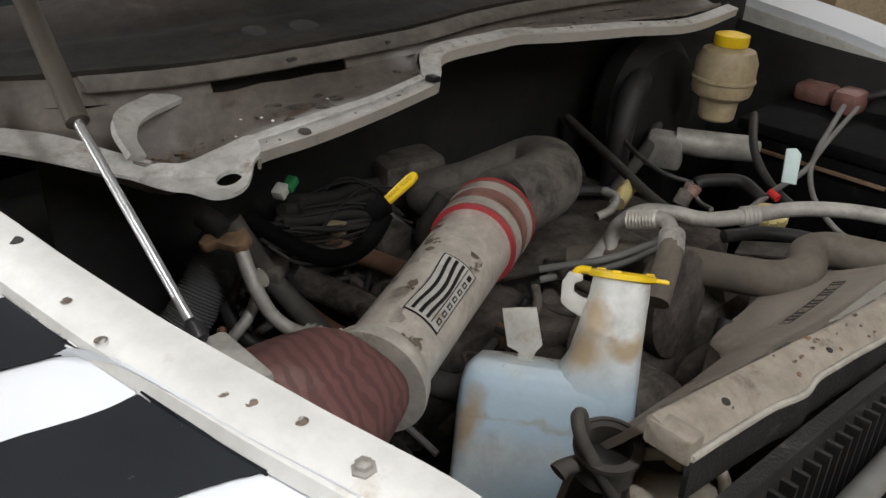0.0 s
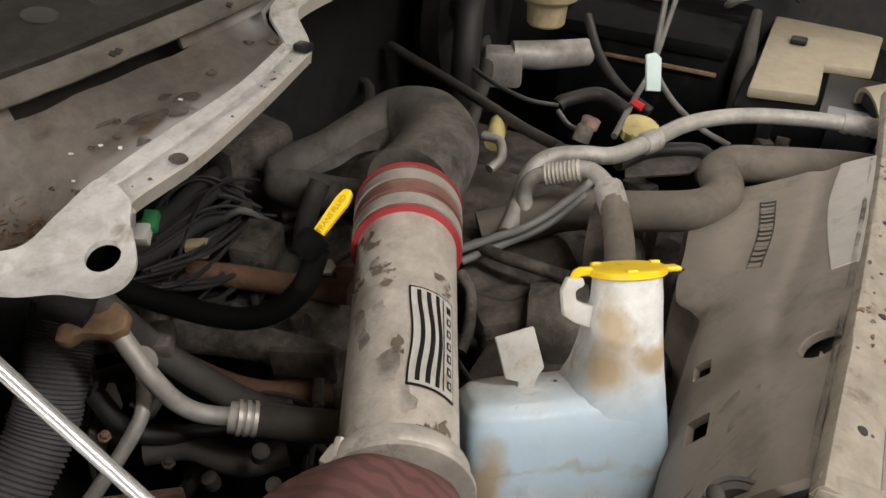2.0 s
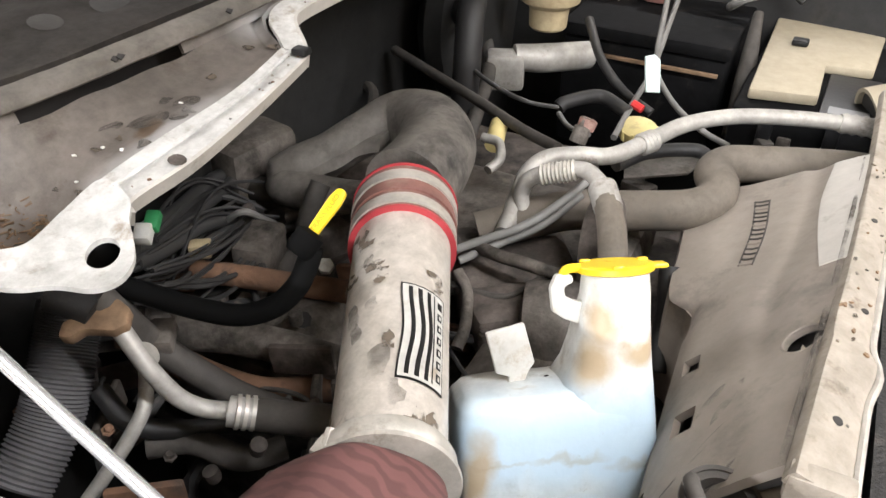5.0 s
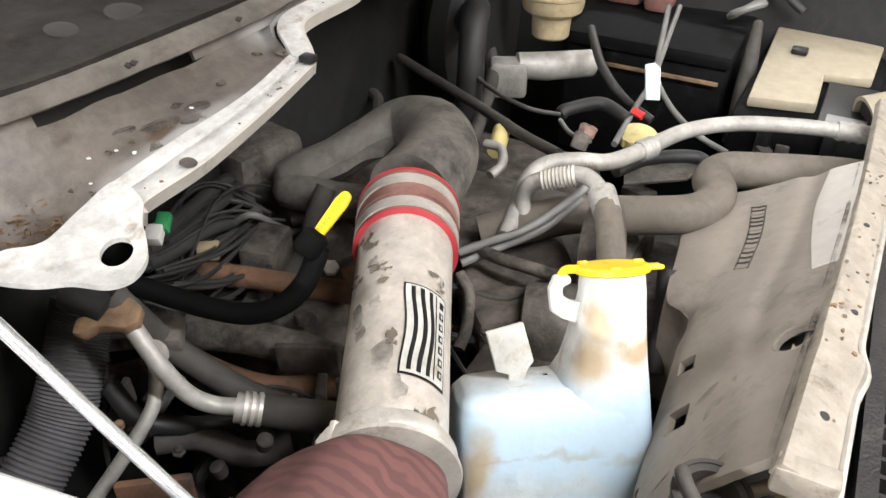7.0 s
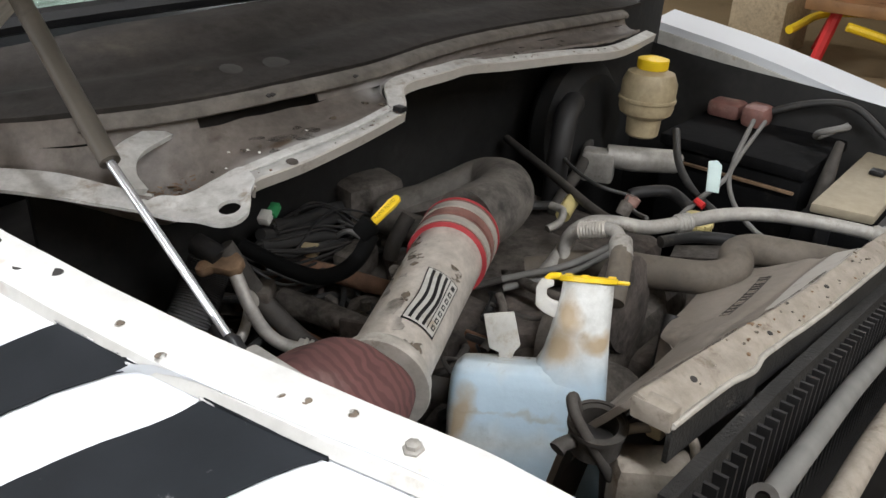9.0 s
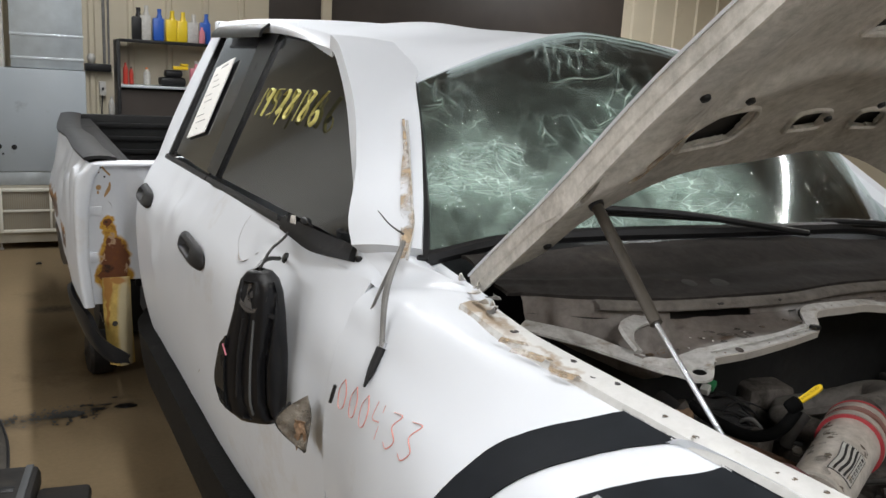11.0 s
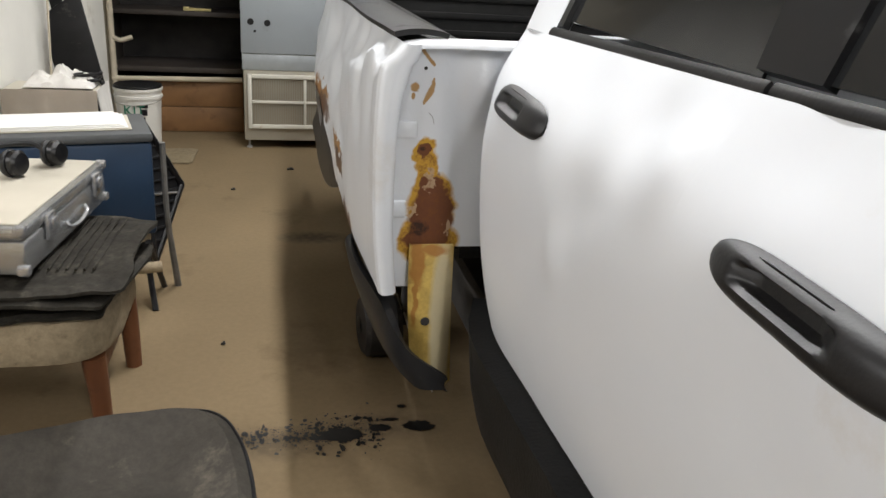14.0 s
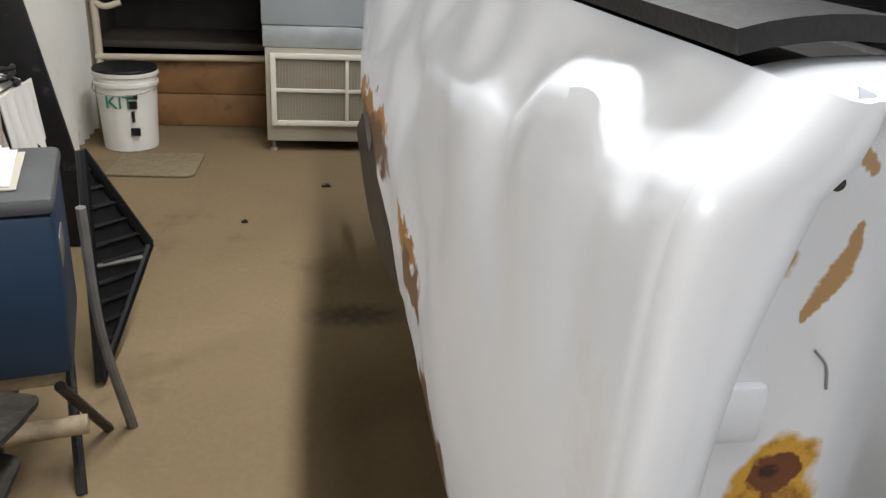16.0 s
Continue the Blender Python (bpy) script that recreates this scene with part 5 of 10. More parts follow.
def liner_fn(u, v):
    p = FLO[min(int(u * (len(FLO) - 1) + 0.5), len(FLO) - 1)]
    c = Vector((-0.92, 3.15, 0))
    q = c.lerp(p, v)
    rim = 0.075 * max(0, min(1, (q.y - 3.0) / 0.4)) + 0.012
    return (q.x, q.y, 0.013 + rim * (max(0, v - 0.55) / 0.35 if v < 0.9 else 1 - 4 * (v - 0.9)) + 0.006 * wobble(q.x, q.y, 0, 9) * min(1, v))


fl = sheet(liner_fn, 104, 20, -0.01)
liner_o = empty_thing("floor_liner", "dark grey moulded rubber floor liner lying on the floor", "car mat", (-0.92, 3.15, 0))
part("tray", fl, LINER_RUBBER, liner_o)
part("edge_bead", tube([Vector(liner_fn(k / 60, 0.985)) + Vector((0, 0, 0.002)) for k in range(61)], 0.005, seg=8, n=180), BLACK_PLASTIC, liner_o, "dark rolled edge")
for dx_, w_ in ((0.0, 0.05), (0.06, 0.012), (0.085, 0.03)):
    part("moulded_mark", box((-0.72 + dx_, 3.055, 0.032), (-0.72 + dx_ + w_, 3.085, 0.037), 0.001), GREY_LID, liner_o)
kb = empty_thing("trim_piece", "grey moulded plastic console piece standing on the floor liner", "trim piece", (-0.75, 2.9, 0.05))
KM = pose(-0.72, 2.50, 0.20, 0, 0, -10)
part("shell", box((-0.42, -0.36, -0.17), (0.06, 0.42, 0.085), 0.03, KM), DARK_MOULD, kb, "dark grey moulded shell")
part("well", box((-0.34, -0.30, 0.0855), (-0.06, 0.30, 0.0885), 0.001, KM), BLACK_PLASTIC, kb, "black sunken panel")
for k in range(3):
    part("ridge", box((-0.33, -0.26 + k * 0.18, 0.0887), (-0.07, -0.235 + k * 0.18, 0.096), 0.003, KM), BLACK_PLASTIC, kb)
for k in range(4):
    part("bright_rib", tube([KM @ Vector((0.066 + 0.015 * k, 0.34 - 0.025 * (k % 2), 0.088 - 0.004 * k)), KM @ Vector((0.064 + 0.014 * k, 0.0, 0.090 - 0.004 * k)), KM @ Vector((0.056 + 0.014 * k, -0.34, 0.088 - 0.004 * k))], 0.0065, seg=8), SLAT, kb, "pale edge rib")
tray = empty_thing("plastic_bracket", "grey moulded plastic bracket lying on the floor", "bracket", (-0.45, 2.75, 0))
TRM = pose(-0.47, 2.70, 0.004, 0, 0, -8)
part("body", box((-0.12, -0.30, 0.0), (0.05, 0.22, 0.09), 0.025, TRM), DARK_MOULD, tray)
part("arm", box((0.051, -0.28, 0.0), (0.22, 0.11, 0.055), 0.018, TRM), DARK_MOULD, tray)
part("pale_lip", box((0.005, -0.28, 0.0903), (0.03, 0.20, 0.097), 0.003, TRM), GREY_LID, tray)
part("slot", box((-0.09, 0.02, 0.0903), (-0.01, 0.06, 0.0925), 0.001, TRM), BLACK_PLASTIC, tray)

# red shop stand with hoses beyond the truck
rs = empty_thing("engine_stand", "red steel shop stand with yellow hose and cardboard", "stand", (6.2, 1.6, 0))
for a, b in (((6.0, 1.9, 0), (6.25, 1.7, 1.2)), ((6.5, 1.3, 0), (6.25, 1.55, 1.2)), ((6.0, 1.3, 0), (6.2, 1.5, 1.1)), ((6.7, 2.1, 0), (6.3, 1.7, 1.0))):
    part("leg", tube([a, b], 0.04, seg=8), RED_PAINT, rs)
part("hose", tube([(5.9, 1.7, 0.35), (6.2, 1.1, 0.2), (6.8, 1.3, 0.3), (6.6, 2.0, 0.3), (6.0, 2.1, 0.25)], 0.03, seg=8, n=40), YELLOW, rs)
part("tray", box((5.9, 1.2, 0.42), (6.6, 2.0, 0.50), 0.01), WOOD, rs)
thing("cardboard_box", box((6.15, 2.2, 0.002), (6.7, 2.6, 0.4), 0.004), WOOD_SEAT, "plain cardboard box on the floor", "box")

# ceiling fixtures, one for each lamp, the unseen fill lamps too
for lx, ly, ll, lw in LAMPS:
    fx = empty_thing("ceiling_light", "long white fluorescent fixture under the ceiling, placed out of view", "lamp", (lx, ly, CEIL), "fluorescent fixtures")
    part("housing", box((lx - 0.11, ly - ll / 2 - 0.02, CEIL - 0.06), (lx + 0.11, ly + ll / 2 + 0.02, CEIL - 0.001), 0.006), CEILING, fx)
    for dx in (-0.05, 0.05):
        part("lamp_tube", tube([(lx + dx, ly - ll / 2 + 0.01, CEIL - 0.085), (lx + dx, ly + ll / 2 - 0.01, CEIL - 0.085)], 0.016, seg=8, n=2), LAMP_TUBE, fx)

# ---- the wrecked pickup truck: outer body ----
truck = empty_thing("pickup_truck", "wrecked white crew-cab pickup truck, hood raised, windscreen shattered", "pickup truck", (0.9, 2.6, 0))

PROFILE = [(0.40, 0.07), (0.52, 0.025), (0.70, -0.015), (0.90, -0.03), (1.00, -0.02), (1.06, 0.0), (1.13, 0.045), (1.19, 0.085)]
SHIFT = [(0.3, 0.0), (0.8, 0.05), (1.0, 0.07), (1.12, 0.082), (1.28, 0.074), (1.5, 0.042), (2.0, 0.012), (2.8, -0.01), (3.1, -0.012), (3.25, 0.03)]


def push_in(y):
    """How far the crash pushed the window line in towards the pillar."""
    return lerp_table(y, [(1.0, 0.080), (1.1, 0.080), (1.2, 0.064), (1.28, 0.042), (1.36, 0.027), (1.5, 0.008), (1.7, 0.0), (3.3, 0.0)])


def side_x(y, z):
    k = max(0.0, min(1.0, (z - 0.96) / 0.23))
    x = lerp_table(z, PROFILE) + lerp_table(y, SHIFT) * (1 - k * k * (3 - 2 * k)) + push_in(y) * k * k * (3 - 2 * k)
    x += (0.006 * wobble(0.3, y, z, 2.0) + 0.0012 * wobble(1.7, y, z, 6)) * (1 - k)
    # dents along the doors
    for dy, dz, r, d in ((1.72, 1.09, 0.10, 0.012), (1.55, 0.86, 0.25, 0.010), (2.42, 1.06, 0.07, -0.008), (2.95, 0.8, 0.2, 0.008), (2.3, 0.75, 0.28, 0.006), (2.52, 1.10, 0.05, 0.010), (2.40, 1.085, 0.045, -0.010), (2.60, 0.96, 0.09, 0.010), (2.66, 0.86, 0.05, -0.006), (2.22, 1.13, 0.06, 0.008), (2.16, 0.93, 0.10, 0.008), (1.93, 0.86, 0.13, 0.009), (2.72, 1.09, 0.06, 0.007), (1.36, 1.05, 0.10, 0.008)):
        q = ((y - dy) ** 2 + (z - dz) ** 2) / r ** 2
        x += d * math.exp(-q * 1.6)
    return x


def belt_z(y):
    return lerp_table(y, [(1.1, 1.155), (1.3, 1.166), (1.5, 1.184), (1.7, 1.184), (2.3, 1.17), (3.2, 1.15)])


def door_skin(y0, y1, e0, e1, z0=0.53):
    def fn(u, v):
        y = y0 + u * (y1 - y0)
        z = z0 + v * (belt_z(y) - z0)
        e = e0 * max(0, 1 - u * 60) ** 2 + e1 * max(0, 1 - (1 - u) * 60) ** 2
        return (side_x(y, z) + e, y, z)
    return sheet(fn, 70, 50, -0.03)


front_door = part("front_door", door_skin(1.198, 2.358, 0.002, 0.0), WHITE, truck, "dented white front door")
rear_door = part("rear_door", door_skin(2.358, 3.225, 0.0, 0.006), WHITE, truck, "dented white rear door")
for jy in (1.197, 2.358):
    part("door_jamb", sheet(lambda u, v, jy=jy: (side_x(jy, 0.54 + 0.55 * u) + 0.012, jy - 0.03 + 0.06 * v, 0.54 + 0.55 * u), 30, 4, -0.006), WHITE, truck)
# door handles


def handle(y0, y1, z0, z1, door_part):
    e = part("door_handle", box((-0.5, -0.5, -0.5), (0.5, 0.5, 0.5), 0.001), HANDLE, door_part, "black plastic pull handle")
    bm = bmesh.new()
    ym, zm, L = (y0 + y1) / 2, (z0 + z1) / 2, (y1 - y0)
    slope = (z1 - z0) / L

    def fn(u, v):
        a = (u - 0.5) * 2
        b = (v - 0.5) * 2
        hgt = 0.026 * (1 - abs(a) ** 4) ** 0.5 + 0.004
        y = ym + a * L / 2
        z = zm + slope * a * L / 2 + b * hgt
        x = side_x(y, z) - 0.004 - 0.020 * max(0, 1 - a ** 4) * max(0, 1 - b ** 4)
        if abs(a - 0.12) < 0.52 and -0.25 < b < 0.62:
            x += 0.018 * min(1.0, 1.5 * (1 - ((a - 0.12) / 0.52) ** 2)) * min(1.0, 1.3 * (1 - ((b - 0.185) / 0.435) ** 2))
        return (x, y, z)
    sheet(fn, 56, 30, -0.012, bm=bm)
    bmesh.ops.recalc_face_normals(bm, faces=bm.faces)
    bm.to_mesh(e.data)
    bm.free()
    for p in e.data.polygons:
        p.use_smooth = True
    e.data.set_sharp_from_angle(angle=radians(40))
    return e


handle(1.958, 2.265, 1.016, 1.024, front_door)
handle(2.800, 3.080, 1.030, 1.038, rear_door)

# scuffs and creases on the doors
for pts_, r_ in (([(1.800, 1.166), (1.808, 1.140), (1.795, 1.110), (1.760, 1.086), (1.735, 1.078)], 0.0006), ([(1.765, 1.088), (1.742, 1.078), (1.718, 1.079), (1.690, 1.090)], [0.0006, 0.0042, 0.0036, 0.0004]), ([(1.56, 0.80), (1.50, 0.83), (1.46, 0.87)], 0.001), ([(2.05, 0.70), (2.02, 0.72)], 0.001), ([(1.655, 1.108), (1.638, 1.116)], 0.0012)):
    part("scuff", tube([(side_x(y, z) - 0.0006, y, z) for y, z in pts_], r_, seg=6, n=24, flat=0.4), SCUFF, front_door)

# belt trim and glass


def gx(z):
    return 0.088 + (z - 1.19) * 0.47


def belt_strip(y0, y1, h0, h1, off):
    return sheet(lambda u, v: (gx(belt_z(y0 + u * (y1 - y0)) + h0 + v * (h1 - h0)) - off - 0.003 * math.sin(math.pi * v), y0 + u * (y1 - y0), belt_z(y0 + u * (y1 - y0)) + h0 + v * (h1 - h0)), 40, 4, -0.014)


part("belt_trim", belt_strip(1.42, 2.352, -0.003, 0.014, 0.006), BLACK_PLASTIC, front_door, "black rubber belt trim")
part("belt_trim", belt_strip(2.362, 3.08, -0.003, 0.014, 0.006), BLACK_PLASTIC, rear_door, "black rubber belt trim")


def pane(front, rear, n=20):
    """Glass between two (y, z) edge lines."""
    fc = [(gx(z) + 0.008 + push_in(y), y, z) for y, z in front]
    rc = [(gx(z) + 0.008, y, z) for y, z in rear]
    return loft(fc, rc, n, 16, 0.005)


F_EDGE = [(1.26, 1.196), (1.30, 1.228), (1.36, 1.285), (1.44, 1.354), (1.57, 1.449), (1.735, 1.53), (1.82, 1.558)]
fw = part("door_window", pane(F_EDGE, [(2.29, 1.19), (2.30, 1.28), (2.31, 1.37), (2.32, 1.46), (2.325, 1.54), (2.33, 1.592)]), TINT, front_door, "dark tinted side window")
rw = part("door_window", pane([(2.40, 1.18), (2.433, 1.30), (2.465, 1.42), (2.495, 1.52), (2.52, 1.60)], [(3.05, 1.18), (3.07, 1.30), (3.10, 1.42), (3.12, 1.52), (3.12, 1.60)]), TINT, rear_door, "dark tinted rear side window")
part("b_pillar_trim", loft([(gx(z) - 0.002, 2.287 + (z - 1.198) * 0.111, z) for z in (1.19, 1.33, 1.46, 1.60)], [(gx(z) - 0.002, 2.408 + (z - 1.19) * 0.295, z) for z in (1.19, 1.33, 1.46, 1.60)], 12, 3, 0.02), BLACK_GLOSS, truck, "black pillar trim")
part("window_frame", loft([(gx(z) - 0.003, 3.045 + (z - 1.18) * 0.18, z) for z in (1.17, 1.3, 1.45, 1.60)], [(gx(z) - 0.003, 3.07 + (z - 1.18) * 0.18, z) for z in (1.17, 1.3, 1.45, 1.60)], 12, 3, 0.015), BLACK_PLASTIC, rear_door)
part("rain_visor", sheet(lambda u, v: (gx(1.615 - 0.03 * v) - 0.028 * math.sin(math.pi * (0.15 + 0.5 * v)), 2.42 + u * 0.71, 1.622 - 0.035 * v + 0.004 * u), 20, 6, -0.008), BLACK_GLOSS, rear_door, "black window visor")

# paint numbers on the glass


def scribble(strokes, w, h, M, r, material, parent, name, label, lay=None):
    """Hand-drawn strokes in a (x, y) box, laid on a plane by M (x along, z up)."""
    bm = bmesh.new()
    for s in strokes:
        add_tube(bm, [lay(M @ Vector((x * w, 0, y * h))) if lay else M @ Vector((x * w, 0, y * h)) for x, y in s], r, seg=6, n=6 * len(s), flat=0.35)
    return part(name, bm, material, parent, label)


DIGITS = {
    "1": [[(0.6, 1), (0.35, 0)]],
    "9": [[(0.9, 0.9), (0.5, 1.0), (0.3, 0.75), (0.55, 0.55), (0.85, 0.75), (0.9, 0.95), (0.75, 0.4), (0.6, 0)]],
    "5": [[(1.0, 1), (0.5, 0.95), (0.4, 0.6), (0.8, 0.55), (0.8, 0.2), (0.3, 0.05)]],
    "2": [[(0.3, 0.8), (0.7, 1.0), (0.8, 0.75), (0.5, 0.35), (0.3, 0.15), (0.75, 0.3), (0.6, -0.2)]],
    "8": [[(0.9, 0.9), (0.5, 1.0), (0.4, 0.7), (0.75, 0.45), (0.6, 0.05), (0.25, 0.15), (0.5, 0.5), (0.9, 0.9)]],
    "6": [[(0.95, 1.0), (0.5, 0.6), (0.25, 0.2), (0.5, -0.05), (0.85, 0.15), (0.7, 0.4), (0.35, 0.25)]],
    "0": [[(0.6, 1.0), (0.25, 0.6), (0.3, 0.05), (0.7, 0.1), (0.85, 0.6), (0.6, 1.0)]],
    "4": [[(0.3, 1), (0.2, 0.5), (0.7, 0.5)], [(0.75, 1), (0.65, 0)]],
    "3": [[(0.3, 0.95), (0.8, 0.95), (0.5, 0.6), (0.85, 0.3), (0.5, 0.0), (0.2, 0.1)]],
}


def hand_number(text, w, h, M, r, material, parent, name, label, lay=None):
    x = 0.0
    strokes = []
    for ch in text:
        adv = 0.55 if ch == "1" else 0.9
        strokes += [[((x + px * 0.85), py) for px, py in s] for s in DIGITS[ch]]
        x += adv
    return scribble(strokes, w / x, h, M, r, material, parent, name, label, lay)


hand_number("19528186", 0.56, 0.08, frame_at((gx(1.372) + 0.002, 2.225, 1.372), (0, -1, 0.03), (0.42, 0, 0.91)), 0.0045, CRAYON, fw, "painted_number", "yellow hand-painted numerals")
scribble([[(0, 0), (0.4, 1), (0.6, 0.2), (1, 0.9)]], 0.05, 0.06, frame_at((gx(1.33) + 0.002, 2.62, 1.31), (0, -1, 0), (0.42, 0, 0.91)), 0.005, CRAYON, rw, "painted_mark", "yellow painted scribble")
# paper form stuck on the rear glass
SM = frame_at((gx(1.25) + 0.001, 2.90, 1.25), (0, -1, 0.02), (0.42, 0, 0.91)) @ pose(0, 0, 0, 0, -10.5, 0)
form = part("paper_form", box((0.0, -0.002, -0.012), (0.225, 0.0015, 0.262), 0, SM), PAPER, rw, "white paper form taped on the glass")
for k in range(9):
    part("print", box((0.02 + 0.03 * (k % 3), -0.0026, 0.222 - k * 0.026), (0.075 + 0.11 * ((k * 7) % 5) / 5, -0.0021, 0.2245 - k * 0.026), 0, SM), GREY_WIRE, form)
part("print", box((0.09, -0.0026, 0.243), (0.17, -0.0021, 0.250), 0, SM), INK, form)

# broken mirror mount at the window's front corner
mm = loft([(0.080, 1.53, 1.206), (0.092, 1.45, 1.210), (0.106, 1.38, 1.206), (0.134, 1.275, 1.196)], [(0.076, 1.53, 1.190), (0.084, 1.45, 1.180), (0.094, 1.37, 1.172), (0.125, 1.262, 1.178)], 20, 6, 0.014, 0.002)
mmp = part("mirror_mount", mm, BLACK_PLASTIC, front_door, "torn black mirror mount")
part("broken_tip", add_box(bmesh.new(), (0.124, 1.252, 1.180), (0.136, 1.264, 1.190), 0.003), BLACK_PLASTIC, mmp)
# one shard is steel-coloured to give the mount a silvery glint
for k in range(7):
    rr = random.Random(k)
    part("shard", slab([(-0.012, -0.005), (0.010, -0.007), (0.014, 0.002), (-0.004, 0.006)], 0, 0.003, 0.0005, pose(0.082 - 0.003 * k + 0.004 * (k % 3), 1.40 + 0.024 * k, 1.224 - 0.003 * k, rr.uniform(-40, 40), rr.uniform(-60, -20), 90 + rr.uniform(-30, 30))), BAND if k == 3 else BLACK_PLASTIC, mmp)

# hanging mirror
MIR = [(1.142, 1.400, 0.010, 0.3), (1.138, 1.400, 0.026, 0.5), (1.124, 1.399, 0.039, 0.75), (1.10, 1.398, 0.047, 0.9), (1.065, 1.399, 0.053, 1.0), (1.02, 1.404, 0.062, 1.05), (0.975, 1.410, 0.072, 1.1), (0.935, 1.411, 0.075, 1.1), (0.895, 1.409, 0.073, 1.05), (0.865, 1.402, 0.062, 0.9), (0.848, 1.395, 0.044, 0.65), (0.842, 1.390, 0.018, 0.3)]


def mirror_fn(u, v):
    a = 2 * math.pi * u
    k = v * (len(MIR) - 1)
    i = min(int(k), len(MIR) - 2)
    z, yc, hw, dp = [p + (q - p) * (k - i) for p, q in zip(MIR[i], MIR[i + 1])]
    c, s_ = math.cos(a), math.sin(a)
    x = -0.028 + 0.042 * dp * math.copysign(abs(c) ** 0.6, c)
    y = yc + hw * math.copysign(abs(s_) ** 0.7, s_)
    if c < -0.2 and 0.2 < v < 0.85:
        x += 0.012 * math.exp(-((y - yc - 0.012) / 0.010) ** 2) + 0.016 * math.exp(-((y - yc + 0.040) / 0.007) ** 2)
    if c < 0 and s_ > 0.6 and 0.5 < v < 0.8:
        x -= 0.006
    return (x, y, z)


mirror = part("wing_mirror", sheet(mirror_fn, 72, 44, 0.0), BLACK_GLOSS, truck, "broken black wing mirror hanging by its cable")
part("pivot", lathe([(0.034, 0), (0.033, 0.006), (0.027, 0.008), (0.025, 0.004), (0.015, 0.004), (0.013, 0.001)], at=(-0.053, 1.40, 1.098), axis=(-1, 0, 0.35), seg=24), RUBBER_DUSTY, mirror, "grey round pivot socket")
part("hub", lathe([(0.008, 0), (0.007, 0.004), (0.003, 0.005)], at=(-0.057, 1.40, 1.10), axis=(-1, 0, 0.35), seg=12), VOID, mirror)
part("top_cap", sheet(lambda u, v: (-0.064 + 0.012 * (abs(u - 0.5) * 2) ** 3, 1.40 + 0.096 * (u - 0.5), 1.064 - 0.008 * v + 0.010 * math.sin(math.pi * u)), 12, 3, 0.006), BLACK_PLASTIC, mirror)
part("housing_rib", tube([(-0.069, 1.392, 1.055), (-0.074, 1.396, 0.985), (-0.076, 1.396, 0.905), (-0.068, 1.392, 0.87)], 0.003, seg=8, flat=0.6), GREY_LID, mirror, "grey moulded rib")
part("housing_rib", tube([(-0.068, 1.418, 1.055), (-0.074, 1.426, 0.985), (-0.076, 1.428, 0.905)], 0.003, seg=8, flat=0.6), BLACK_PLASTIC, mirror)
part("lens", loft([(-0.060, 1.478, 1.0), (-0.064, 1.488, 0.935), (-0.058, 1.478, 0.885)], [(-0.071, 1.458, 1.02), (-0.076, 1.46, 0.935), (-0.070, 1.455, 0.875)], 10, 4, 0.005), TINT, mirror, "dark smoked turn signal lens")
# thin pink tube that paints a glint beside the lens
part("glint_edge", tube([(-0.074, 1.462, 1.005), (-0.078, 1.452, 0.985)], 0.0018, seg=6, n=3), PINK_BOTTLE, mirror)
shard = part("glass_shard", loft([(0.031, 1.221, 0.955), (0.034, 1.206, 0.920), (0.023, 1.199, 0.862)], [(0.008, 1.240, 0.935), (-0.012, 1.255, 0.904), (-0.007, 1.242, 0.886), (0.012, 1.214, 0.868)], 14, 8, 0.004), SHARD, mirror, "hanging broken mirror glass")
part("frame_strip", tube([(0.006, 1.242, 0.936), (-0.013, 1.256, 0.904), (-0.008, 1.243, 0.885), (0.022, 1.200, 0.860)], 0.003, seg=6), BLACK_PLASTIC, shard)
part("torn_foil", sheet(lambda u, v: (0.012 + 0.014 * u - 0.004 + 0.004 * wobble(u, v, 4, 5), 1.222 - 0.016 * u - 0.004 + 0.004 * math.sin(9 * v), 0.915 - 0.045 * v * (1 + 0.3 * math.sin(7 * u))), 14, 10, 0.001), RUST_TAN, shard, "torn brown backing")
MR = Matrix.Translation((-0.012, 1.392, 0)) @ Matrix.Rotation(radians(52), 4, "Z") @ Matrix.Diagonal((0.95, 0.84, 1.0, 1.0)) @ Matrix.Translation((0.028, -1.40, 0))
for ob in [mirror] + list(mirror.children) + list(shard.children):
    if ob not in (shard, *shard.children):
        ob.data.transform(MR)
part("cable", tube([(-0.02, 1.41, 1.13), (0.015, 1.45, 1.145), (0.052, 1.488, 1.137)], 0.0045, seg=6), WIRE, mirror)
part("cable", tube([(-0.01, 1.405, 1.135), (0.02, 1.44, 1.165), (0.055, 1.475, 1.18), (0.085, 1.495, 1.205)], 0.003, seg=6), WIRE, mirror)
part("grommet", lathe([(0.012, 0), (0.010, 0.004), (0.004, 0.005)], at=(side_x(1.49, 1.137) + 0.001, 1.49, 1.137), axis=(-1, 0, 0.5), seg=14), BLACK_PLASTIC, front_door)

# fender
RAIL_IN = [(-0.3, 0.43), (0.33, 0.366), (0.44, 0.333), (0.57, 0.300), (0.70, 0.276), (0.84, 0.258), (1.02, 0.247), (1.2, 0.236)]


